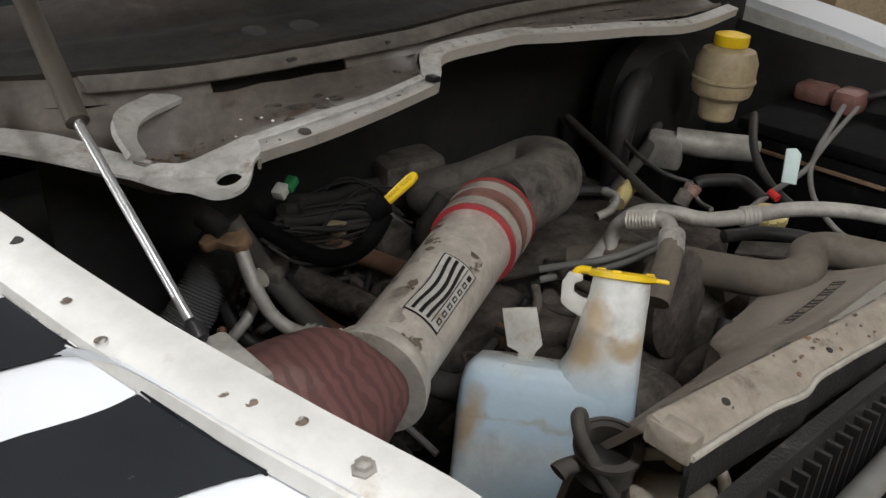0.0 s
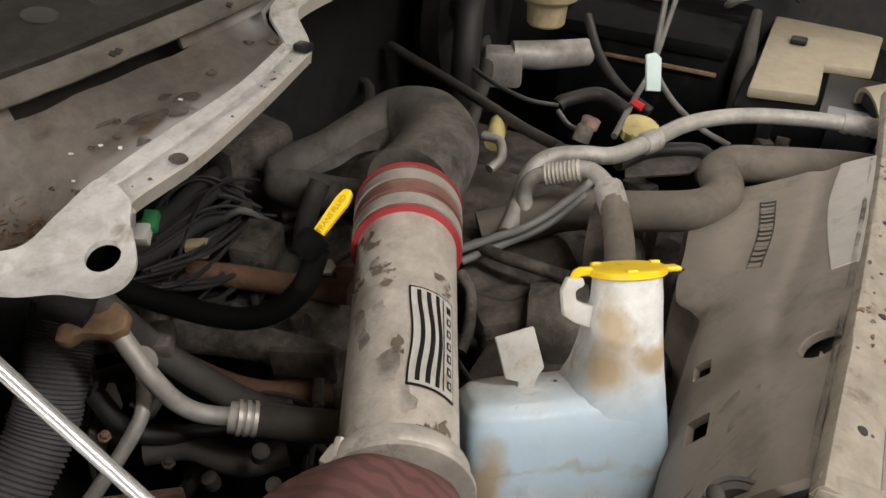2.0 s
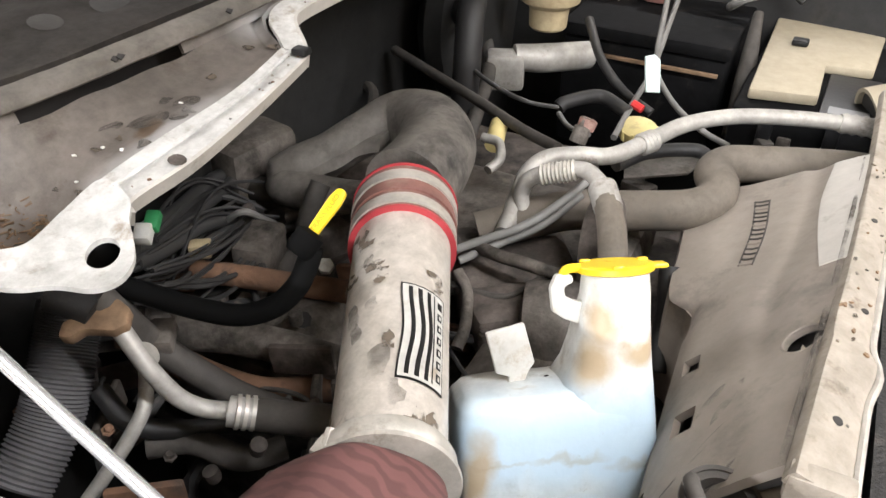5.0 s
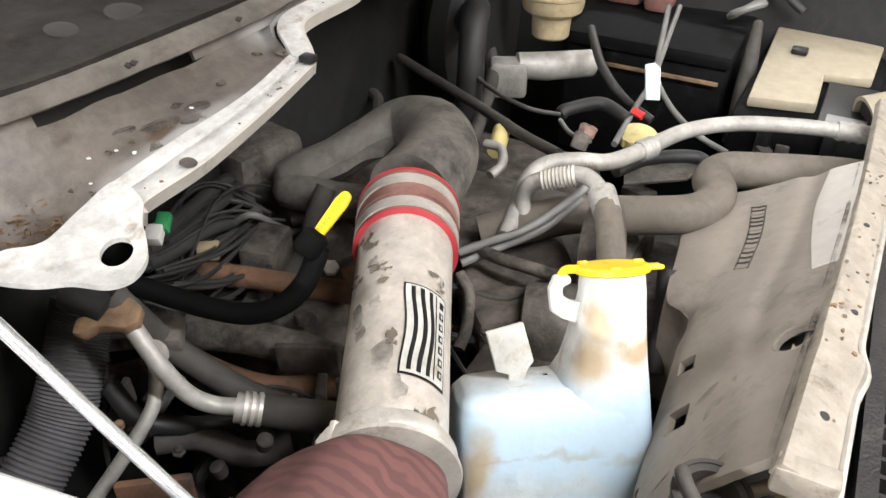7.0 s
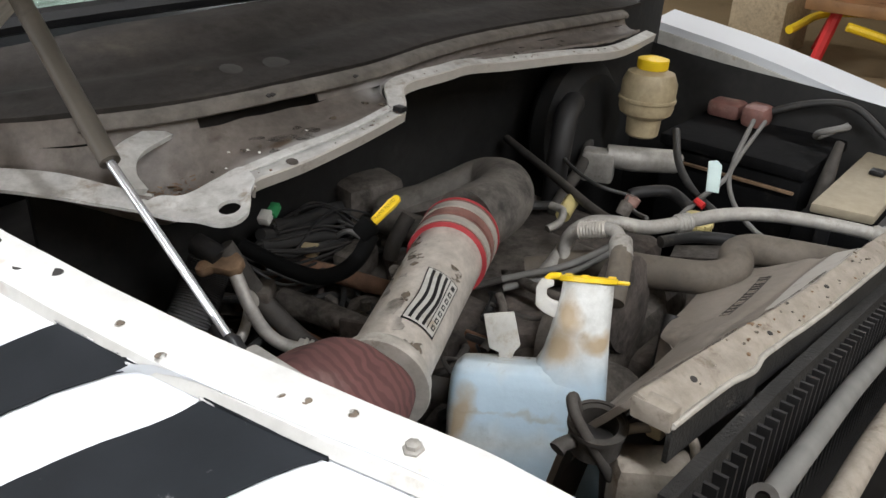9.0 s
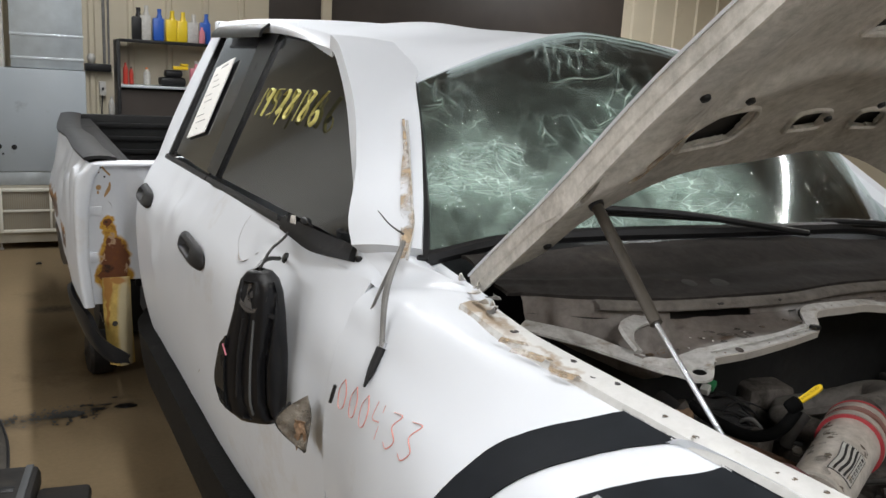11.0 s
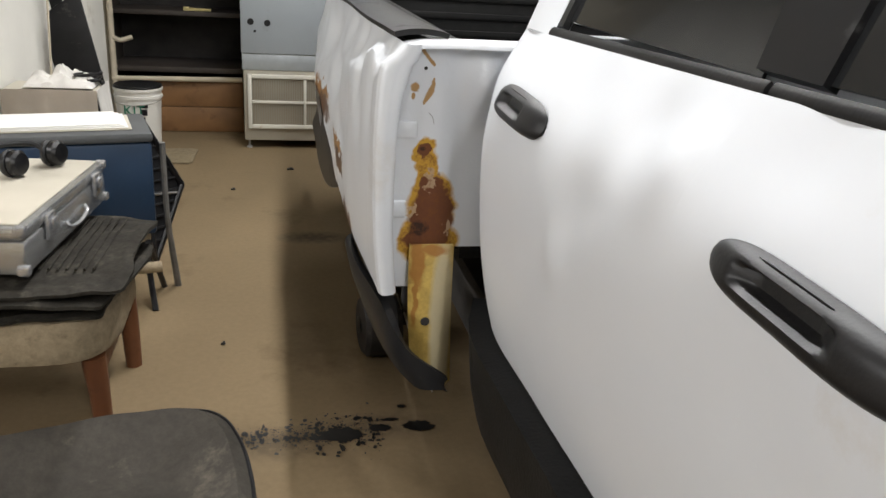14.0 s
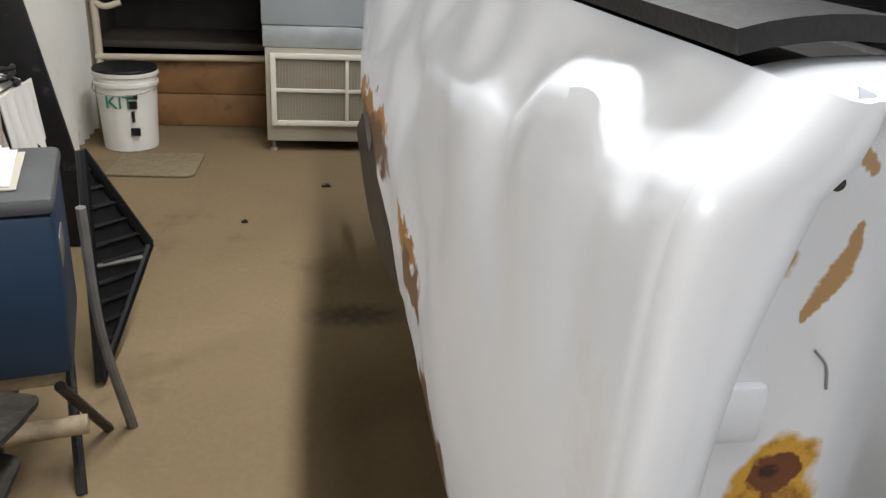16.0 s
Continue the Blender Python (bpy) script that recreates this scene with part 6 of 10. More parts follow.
def fender_fn(u, v):
    y = -0.35 + u * 1.545
    ri = lerp_table(y, RAIL_IN)
    top_z = lerp_table(y, [(-0.35, 1.06), (0.3, 1.106), (0.44, 1.122), (0.57, 1.134), (0.72, 1.145), (0.9, 1.156), (1.2, 1.19)])
    sx = lerp_table(y, SHIFT)
    zb = 0.53
    q = 0.56 ** 2 - (y - 0.16) ** 2
    if q > 0:
        zb = max(zb, 0.42 + math.sqrt(q))
    pts = [(side_x(max(y, 0.8), zb) - lerp_table(y, [(-0.3, 0.0), (0.2, 0.03), (0.75, 0.0)]), zb), (-0.03 + sx, max(zb + 0.03, 0.80)), (-0.02 + sx, max(zb + 0.05, 0.93)), (0.035 + sx * 0.7, 1.02), (0.11 + sx * 0.3, 1.072), (ri - 0.066, top_z - 0.012), (ri - 0.050, top_z - 0.006)]
    w = max(0, min(1, (y - 0.62) / 0.54))
    w = w * w * (3 - 2 * w)
    k_ = max(0.0, min(1.0, (y - 0.90) / 0.10))
    k_ = k_ * k_ * (3 - 2 * k_)
    pts[-2] = (ri - 0.066 + 0.030 * k_, top_z - 0.012 + 0.014 * k_)
    pts[-1] = (ri - 0.050 + 0.056 * k_, top_z - 0.006 + 0.014 * k_)
    door = [(side_x(max(y, 0.8), z), z) for z in (zb, 0.80, 0.93, 1.02, 1.08, 1.14)] + [pts[-1]]
    pts = [(a[0] + (b[0] - a[0]) * w, a[1] + (b[1] - a[1]) * w) for a, b in zip(pts, door)]
    k = v * (len(pts) - 1)
    i = min(int(k), len(pts) - 2)
    a, b = Vector(pts[max(i - 1, 0)]), Vector(pts[i])
    c, d = Vector(pts[i + 1]), Vector(pts[min(i + 2, len(pts) - 1)])
    t = k - i
    p = 0.5 * (2 * b + (c - a) * t + (2 * a - 5 * b + 4 * c - d) * t * t + (3 * b - a - 3 * c + d) * t ** 3)
    w = min(1, max(0, 1 - v)) * 2.0 * (1 - w)
    return (p.x + 0.008 * wobble(y, v * 2, 3, 3) * min(1, w), y, p.y + 0.006 * wobble(y, v, 9, 5) * min(1, w))


fender = part("front_fender", sheet(fender_fn, 110, 48, -0.012), WHITE, truck, "scuffed white front fender with black stripes")


def fender_at(y, v, off=0.0):
    u = (y + 0.35) / 1.545
    p = Vector(fender_fn(u, v))
    a = Vector(fender_fn(u + 0.002, v)) - Vector(fender_fn(u - 0.002, v))
    b = Vector(fender_fn(u, min(1, v + 0.004))) - Vector(fender_fn(u, v - 0.004))
    n = a.cross(b).normalized()
    if n.x > 0:
        n = -n
    return p + n * off


def stripe(upper, lower, nm):
    """A band sweeping over the fender; its two edges are tables of y by x, and it runs straight down the side."""
    def fn(u, v):
        s = 0.985 - 0.60 * u
        y = 0.55
        for _ in range(4):
            x = fender_at(y, s).x
            y = lerp_table(x, lower) + (lerp_table(x, upper) - lerp_table(x, lower)) * v
        return fender_at(y + 0.0012 * wobble(u * 5, v * 3, 2, 7), s, 0.003)
    return part("stripe", sheet(fn, 60, 16, -0.0015), STRIPE, fender, nm)


stripe([(0.0, 0.775), (0.032, 0.765), (0.078, 0.743), (0.113, 0.731), (0.158, 0.699), (0.196, 0.668), (0.240, 0.638)], [(0.0, 0.665), (0.037, 0.674), (0.073, 0.675), (0.106, 0.658), (0.155, 0.627), (0.203, 0.598), (0.255, 0.560)], "black decal stripe with scratched edge")
stripe([(0.0, 0.62), (0.039, 0.630), (0.069, 0.612), (0.103, 0.587), (0.146, 0.566), (0.197, 0.540), (0.239, 0.517), (0.27, 0.507)], [(0.0, 0.50), (0.06, 0.515), (0.104, 0.504), (0.132, 0.488), (0.174, 0.472), (0.218, 0.449), (0.261, 0.433), (0.29, 0.418)], "black decal stripe with scratched edge")


# rail along the fender's inner edge
def rail_fn(u, v):
    y = -0.30 + u * 1.30
    ri = lerp_table(y, RAIL_IN)
    tz = lerp_table(y, [(-0.35, 1.06), (0.3, 1.106), (0.44, 1.122), (0.57, 1.134), (0.72, 1.145), (0.9, 1.156), (1.2, 1.19)])
    prof = [(-0.052, -0.006), (-0.049, 0.004), (-0.03, 0.008), (-0.006, 0.006), (0.0, -0.002), (0.002, -0.03), (0.004, -0.10)]
    k = v * (len(prof) - 1)
    i = min(int(k), len(prof) - 2)
    a, b = prof[i], prof[i + 1]
    t = k - i
    return (ri + a[0] + (b[0] - a[0]) * t, y, tz + a[1] + (b[1] - a[1]) * t + 0.002 * wobble(y, 0, 0, 12))


rail = part("fender_rail", sheet(rail_fn, 90, 12, -0.008), RAIL_PAINT, truck, "dirty white inner fender rail with bolt holes")
# holes are flat near-black discs, the shade inside them put in as colour
for by, bo, kind_ in ((0.765, -0.022, 0), (0.715, -0.03, 1), (0.69, -0.02, 1), (0.60, -0.035, 2), (0.55, -0.045, 3), (0.468, -0.032, 2), (0.452, -0.028, 2), (0.424, -0.022, 3), (0.379, -0.03, 4), (0.28, -0.03, 1), (0.88, -0.03, 1), (0.95, -0.02, 3)):
    tz = lerp_table(by, [(-0.35, 1.06), (0.3, 1.106), (0.44, 1.122), (0.57, 1.134), (0.72, 1.145), (0.9, 1.156), (1.2, 1.19)])
    x = lerp_table(by, RAIL_IN) + bo
    if kind_ in (0, 1):
        part("hole", lathe([(0.0068, 0), (0.006, 0.001), (0.003, 0.001)], at=(x, by, tz + 0.0065), seg=14), VOID, rail)
    elif kind_ == 4:
        part("bolt", lathe([(0.0075, 0), (0.0075, 0.0015), (0.005, 0.002), (0.005, 0.005), (0.003, 0.006)], at=(x, by, tz + 0.006), seg=6), STEEL, rail)
    else:
        part("clip_mark", lathe([(0.0042, 0), (0.0034, 0.0005), (0.001, 0.0006)], at=(x, by, tz + 0.0078), seg=11), GRIME_FINE, rail)
# torn metal where the rail meets the pillar foot
for k, (dx, y, w_, h_) in enumerate(((-0.012, 0.962, 0.012, 0.030), (-0.030, 0.985, 0.010, 0.036), (0.004, 1.000, 0.016, 0.022), (-0.018, 1.022, 0.012, 0.030), (0.004, 1.040, 0.014, 0.020), (-0.034, 0.945, 0.008, 0.026), (-0.004, 1.070, 0.012, 0.018))):
    rr = random.Random(k + 60)
    zt = lerp_table(y, [(0.72, 1.153), (0.9, 1.164), (1.2, 1.198)])
    FM = pose(lerp_table(y, RAIL_IN) + dx, y, zt + 0.004, rr.uniform(-15, 15), rr.uniform(-20, 5), rr.uniform(-50, 10))
    part("torn_flake", sheet(lambda u, v, FM=FM, w_=w_, h_=h_, k=k: FM @ Vector(((u - 0.5) * w_ * (1 - 0.6 * v * v), -h_ * v + 0.004 * math.sin(u * 5 + k), 0.010 * v * v + 0.003 * math.sin(u * 4 + k) * v)), 6, 8, 0.0012), (RAIL_PAINT, BAND, GREY_WIRE)[k % 3], rail)
for y, dx, r_, L in ((0.80, -0.050, 0.006, 0.05), (0.735, -0.052, 0.005, 0.035), (0.845, -0.046, 0.004, 0.03)):
    zt = lerp_table(y, [(0.6, 1.140), (0.72, 1.149), (0.9, 1.160)])
    part("sealant_smear", sheet(lambda u, v, y=y, dx=dx, r_=r_, L=L, zt=zt: (lerp_table(y, RAIL_IN) + dx + (u - 0.5) * r_ * 3 - v * 0.02, y + (v - 0.5) * L, zt + 0.006 * math.sin(math.pi * u)), 8, 8, 0.0006), RUST_SMEAR, rail)


def on_fender(p):
    """The fender's surface at a point's y and z."""
    lo, hi = 0.0, 0.95
    for _ in range(24):
        mid_ = (lo + hi) / 2
        if fender_at(p.y, mid_).z < p.z:
            lo = mid_
        else:
            hi = mid_
    return fender_at(p.y, lo, 0.001)


# paint scraped away along the stripes' upper ends and on the front stripe
def scrape(y0, y1, s0, s1, material, lift):
    return part("paint_scrape", sheet(lambda u, v: fender_at(y0 + (y1 - y0) * u, s0 + (s1 - s0) * v, lift), 24, 10), material, fender, "scraped white paint")


scrape(0.565, 0.645, 0.925, 0.982, SCRAPE_EDGE, 0.0045)
scrape(0.425, 0.515, 0.930, 0.982, SCRAPE_EDGE, 0.0045)
scrape(0.500, 0.560, 0.58, 0.70, SCRAPE_PATCH, 0.0045)
# red marker numerals on the fender
RM = frame_at((0.06, 1.150, 0.962), (0.02, -1, 0.12), (0.25, 0, 1))
hand_number("000433", 0.31, 0.052, RM, 0.0010, RED_MARK, fender, "painted_number", "red hand-painted numerals", on_fender)
part("scratch", tube([(0.022, 1.08, 1.00), (0.028, 1.075, 1.03)], 0.003, seg=6), BLACK_PLASTIC, fender)

# antenna base dangling along the pillar
A_TIP, A_TOP, A_KNOT = Vector((0.062, 1.040, 1.036)), Vector((0.096, 1.058, 1.089)), Vector((0.163, 1.142, 1.240))
ant = part("antenna", tube([A_TIP, A_TIP.lerp(A_TOP, 0.45), A_TOP], [0.002, 0.007, 0.0085], seg=10, n=8), BLACK_PLASTIC, truck, "broken antenna base dangling on wires")
part("ferrule", tube([A_TOP, A_TOP.lerp(A_TIP, -0.16)], 0.0065, seg=8, n=2), CHROME, ant)
for dy, r_ in ((0.0, 0.0042), (0.010, 0.0022)):
    part("wire", tube([A_TOP + Vector((0, dy * 0.3, 0.004)), A_TOP.lerp(A_KNOT, 0.5) + Vector((-0.010, dy, 0.006)), A_KNOT], r_, seg=8), GREY_WIRE, ant)
part("wire", tube([A_KNOT, Vector((0.130, 1.146, 1.165)), Vector((0.100, 1.150, 1.092))], [0.0024, 0.0030, 0.0016], seg=6), GREY_WIRE, ant)
part("spike", tube([A_KNOT + Vector((0, 0, 0.012)), Vector((0.145, 1.158, 1.265)), Vector((0.125, 1.166, 1.288))], [0.002, 0.0012, 0.0008], seg=6), WIRE, ant)

# pillar, roof, windscreen
WS_L = [(0.215, 1.17, 1.20), (0.25, 1.25, 1.27), (0.335, 1.47, 1.385), (0.417, 1.69, 1.478)]
AP = [(gx(z) - 0.004 + push_in(y), y, z) for y, z in F_EDGE]
part("a_pillar", loft(AP, WS_L[:3] + [(0.40, 1.66, 1.465), (0.43, 1.73, 1.495), (0.405, 1.81, 1.555)], 30, 10, 0.03, 0.008), WHITE, truck, "creased white windscreen pillar")
FOOT_T = [Vector(AP[0]), Vector(WS_L[0])]


def foot_fn(u, v):
    """Pillar foot running out into the fender's skin."""
    a = FOOT_T[0].lerp(FOOT_T[1], u) + Vector((-0.010, -0.010, 0.014)) * math.sin(math.pi * u) + Vector((0.006, 0.016, 0.010))
    s_ = 0.86 + 0.125 * u
    y_ = 1.185 - 0.185 * u
    c = fender_at(y_, s_, 0.0006)
    d = fender_at(min(1.195, y_ + 0.06), min(0.995, s_ + 0.05), 0.004)
    b = a + Vector((-0.02, -0.07, -0.055)) * 0.55
    return a * (1 - v) ** 3 + b * (3 * v * (1 - v) ** 2) + d * (3 * v * v * (1 - v)) + c * v ** 3


def corner_fn(u, v):
    """Fills between the door's top edge and the pillar foot."""
    y = 1.198 + 0.15 * u
    a = Vector((side_x(y, belt_z(y)) + 0.001, y, belt_z(y) - 0.002))
    b = Vector(foot_fn(0.0, max(0.0, 1 - 1.5 * u)))
    if u > 0.66:
        b = b.lerp(Vector((0.098, 1.36, 1.178)), (u - 0.66) / 0.34)
    return a.lerp(b, v) + Vector((-0.003, 0, 0.002)) * math.sin(math.pi * v)


part("door_corner", sheet(corner_fn, 24, 12, 0.0), WHITE, truck, "white metal below the pillar")
part("pillar_foot", sheet(foot_fn, 28, 28, 0.0), WHITE, truck, "smooth white pillar foot")
PR = [Vector(q) for q in ((0.300, 1.470, 1.412), (0.264, 1.374, 1.366), (0.241, 1.314, 1.331), (0.213, 1.239, 1.285), (0.199, 1.198, 1.252), (0.183, 1.171, 1.225), (0.168, 1.148, 1.203))]
PW = [0.004, 0.007, 0.014, 0.018, 0.020, 0.015, 0.006]
part("pillar_rust", loft([p + Vector((-0.85, -0.10, -0.35)) * w_ + Vector((-0.003, -0.004, 0.0070)) for p, w_ in zip(PR, PW)], [p + Vector((0.85, 0.10, 0.20)) * w_ * 0.6 + Vector((-0.003, -0.004, 0.0075)) for p, w_ in zip(PR, PW)], 30, 6, 0.0006, 0.003), RUST_SMEAR, truck, "rust-brown smear down the pillar")
part("pillar_seam", tube([p + Vector((0.006, 0, 0.004)) for p in PR], 0.0026, seg=6, n=40), WHITE_DIRTY, truck, "dirty seam along the pillar")


def roof_edge_front(u):
    x = 0.40 + u * 1.10
    return Vector((x, 1.68 + 0.05 * math.sin(u * 7), lerp_table(u, [(0, 1.478), (0.15, 1.54), (0.28, 1.592), (0.40, 1.632), (0.5, 1.632), (0.7, 1.60), (1.0, 1.55)])))


def roof_fn(u, v):
    a = roof_edge_front(u)
    b = Vector((0.30 + u * 1.25, 3.16, 1.665 + 0.03 * math.sin(math.pi * u)))
    k = v
    p = a.lerp(b, k)
    if u < 0.12:
        edge = Vector((lerp_table(v, [(0, 0.40), (0.15, 0.345), (0.5, 0.30), (1.0, 0.29)]), p.y, lerp_table(v, [(0, 1.478), (0.12, 1.55), (0.35, 1.605), (1.0, 1.645)])))
        w = (1 - u / 0.12) ** 2
        p = p.lerp(edge, w)
    p.z += 0.02 * wobble(u * 3, v * 3, 0, 1.3) * math.sin(math.pi * min(1, max(0, v))) + 0.012 * math.sin(u * 9 + v * 4) * math.exp(-((v - 0.15) / 0.15) ** 2)
    return p


roof = part("roof", sheet(roof_fn, 50, 40, 0.02), WHITE, truck, "crushed white roof")
part("roof_rail", loft([(0.405, 1.80, 1.555), (0.315, 2.1, 1.605), (0.30, 2.4, 1.635), (0.29, 2.8, 1.645), (0.285, 3.16, 1.65)], [(gx(1.553) - 0.004, 1.80, 1.553), (gx(1.582) - 0.004, 2.1, 1.582), (gx(1.60) - 0.004, 2.4, 1.60), (gx(1.60) - 0.004, 2.8, 1.605), (gx(1.60) - 0.004, 3.10, 1.605)], 30, 6, 0.02, 0.014), WHITE, truck, "creased white roof rail")
part("c_pillar", loft([(gx(z) - 0.004, 3.07 + (z - 1.18) * 0.17, z) for z in (1.15, 1.3, 1.45, 1.61)], [(0.06, 3.215, 1.15), (0.12, 3.22, 1.3), (0.19, 3.225, 1.45), (0.285, 3.23, 1.64)], 20, 6, 0.03, 0.008), WHITE, truck, "white rear cab pillar")
part("cab_back", box((0.06, 3.19, 0.5), (1.68, 3.23, 1.14), 0.01), WHITE, truck)
part("rear_window", box((0.32, 3.195, 1.16), (1.50, 3.205, 1.58), 0.004), TINT, truck)
part("cab_back_rail", box((0.27, 3.18, 1.59), (1.55, 3.22, 1.655), 0.01), WHITE, truck)

WS_B = [(0.215, 1.17, 1.20), (0.45, 1.19, 1.225), (0.9, 1.13, 1.235), (1.35, 1.19, 1.215), (1.65, 1.27, 1.17)]


def ws_fn(u, v):
    B = smooth_path(WS_B, 40)
    x = u * (len(B) - 1)
    k = min(int(x), len(B) - 2)
    a = B[k].lerp(B[k + 1], x - k)
    b = roof_edge_front(u)
    p = a.lerp(b, v)
    sag = 0.05 * math.exp(-(((u - 0.33) / 0.22) ** 2 + ((v - 0.45) / 0.3) ** 2))
    p += Vector((0, 1, -0.6)) * (sag - 0.03 * math.sin(math.pi * v)) + Vector((0, 1, -0.6)) * 0.006 * max(0.0, min(1.0, (0.62 - u) * 6)) * wobble(u * 4, v * 4, 2, 2.5)
    return p


ws = part("windscreen", sheet(ws_fn, 60, 36, 0.005), WINDSCREEN, truck, "shattered sagging windscreen with white cracks")
ws.visible_shadow = False
part("windscreen_seal", tube([(0.212, 1.165, 1.198), (0.245, 1.245, 1.272), (0.332, 1.47, 1.388), (0.415, 1.69, 1.482)], 0.012, seg=8), BLACK_PLASTIC, truck)
part("windscreen_seal", tube(WS_B, 0.014, seg=8), BLACK_PLASTIC, truck)
# inside the cab
part("dashboard", sheet(lambda u, v: (0.25 + u * 1.38, 1.20 + v * 0.42, 1.14 + 0.06 * math.sin(math.pi * v * 0.8) + 0.015 * math.sin(u * 8)), 24, 10, 0.2), BLACK_PLASTIC, truck, "dark dashboard")
for sx_ in (0.52, 1.26):
    seat = part("seat", box((sx_ - 0.24, 2.05, 0.65), (sx_ + 0.24, 2.28, 1.30), 0.06), GREY_LID, truck, "grey cloth seat")
    part("headrest", box((sx_ - 0.13, 2.12, 1.32), (sx_ + 0.13, 2.22, 1.46), 0.04), GREY_LID, seat)
part("steering_wheel", tube([(1.26 + 0.17 * math.cos(a), 1.72 + 0.06 * math.sin(a), 1.16 + 0.16 * math.sin(a)) for a in [i * math.pi / 8 for i in range(17)]], 0.014, seg=8, n=48), BLACK_PLASTIC, truck)
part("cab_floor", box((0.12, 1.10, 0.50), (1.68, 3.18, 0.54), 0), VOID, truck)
part("far_door", sheet(lambda u, v: (1.70 - 0.03 * v, 1.2 + u * 2.0, 0.5 + v * 0.66), 10, 6, 0.03), WHITE, truck, "white driver's door")
part("far_pillar", tube([(1.66, 1.2, 1.17), (1.55, 1.55, 1.40), (1.50, 1.72, 1.54)], 0.03, seg=8), WHITE, truck)
part("far_roof_rail", tube([(1.50, 1.72, 1.54), (1.55, 2.3, 1.63), (1.55, 3.16, 1.65)], 0.03, seg=8), WHITE, truck)
part("far_pillar", tube([(1.65, 2.3, 1.15), (1.55, 2.32, 1.62)], 0.03, seg=8), BLACK_PLASTIC, truck)
# wipers
for wx0, wx1, wy in ((0.55, 1.05, 1.10), (1.15, 1.60, 1.14)):
    wp = part("wiper_arm", tube([(wx0, wy + 0.06, 1.285 if wx0 < 1 else 1.235), (wx0 + 0.2, wy + 0.01, 1.275 if wx0 < 1 else 1.235), (wx1, wy - 0.02, 1.235 if wx0 < 1 else 1.2)], 0.007, seg=8), BLACK_PLASTIC, truck)
    part("blade", tube([(wx0 - 0.05, wy + 0.07, 1.278 if wx0 < 1 else 1.232), (wx0 + 0.3, wy + 0.01, 1.262 if wx0 < 1 else 1.222)], 0.005, seg=6), RUBBER, wp)

# rocker
part("rocker_panel", sheet(lambda u, v: (side_x(1.0 + u * 2.26, 0.53) + 0.02 * v + 0.03 * max(0, v - 0.6), 1.0 + u * 2.26, 0.527 - 0.21 * v), 40, 8, -0.05), LINER, truck, "black plastic rocker panel")
for k in range(5):
    rr = random.Random(k + 7)
    y = 1.9 + k * 0.3
    part("scrape", tube([(side_x(y, 0.53) - 0.002 + 0.008, y, 0.45), (side_x(y, 0.53) + 0.012, y + 0.05 * rr.random() + 0.02, 0.40)], 0.0018, seg=5, n=3), BAND, truck)
# deep block, lowered to shut light out from under the truck
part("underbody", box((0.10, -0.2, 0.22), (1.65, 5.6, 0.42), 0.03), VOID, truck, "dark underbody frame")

# bed
BX = [(3.25, -0.228), (3.4, -0.236), (3.7, -0.25), (4.2, -0.255), (4.6, -0.28), (5.72, -0.22)]


BED_FOLD = [(3.25, 1.066), (3.30, 1.056), (3.345, 1.046), (3.356, 1.050), (3.366, 1.068), (3.383, 1.076), (3.42, 1.070), (3.462, 1.062), (3.50, 1.042), (3.563, 1.012), (3.62, 1.014), (3.683, 1.008), (3.77, 0.995), (3.851, 0.991), (4.0, 0.986), (4.183, 0.980), (4.4, 0.93), (4.66, 0.865), (5.72, 0.90)]
# soft hollows: y, z, their two radii and depth
BED_HOLLOWS = ((3.315, 1.050, 0.020, 0.014, 0.007), (3.56, 0.985, 0.05, 0.06, 0.008), (3.50, 0.90, 0.05, 0.09, 0.005), (3.36, 0.98, 0.03, 0.08, 0.004), (3.72, 1.06, 0.06, 0.05, 0.012), (4.05, 1.05, 0.09, 0.06, 0.016), (3.80, 0.88, 0.10, 0.10, 0.010), (4.15, 0.90, 0.10, 0.08, 0.022), (3.95, 0.74, 0.10, 0.08, 0.010), (3.62, 0.72, 0.12, 0.12, 0.006), (4.42, 1.00, 0.10, 0.08, 0.02))


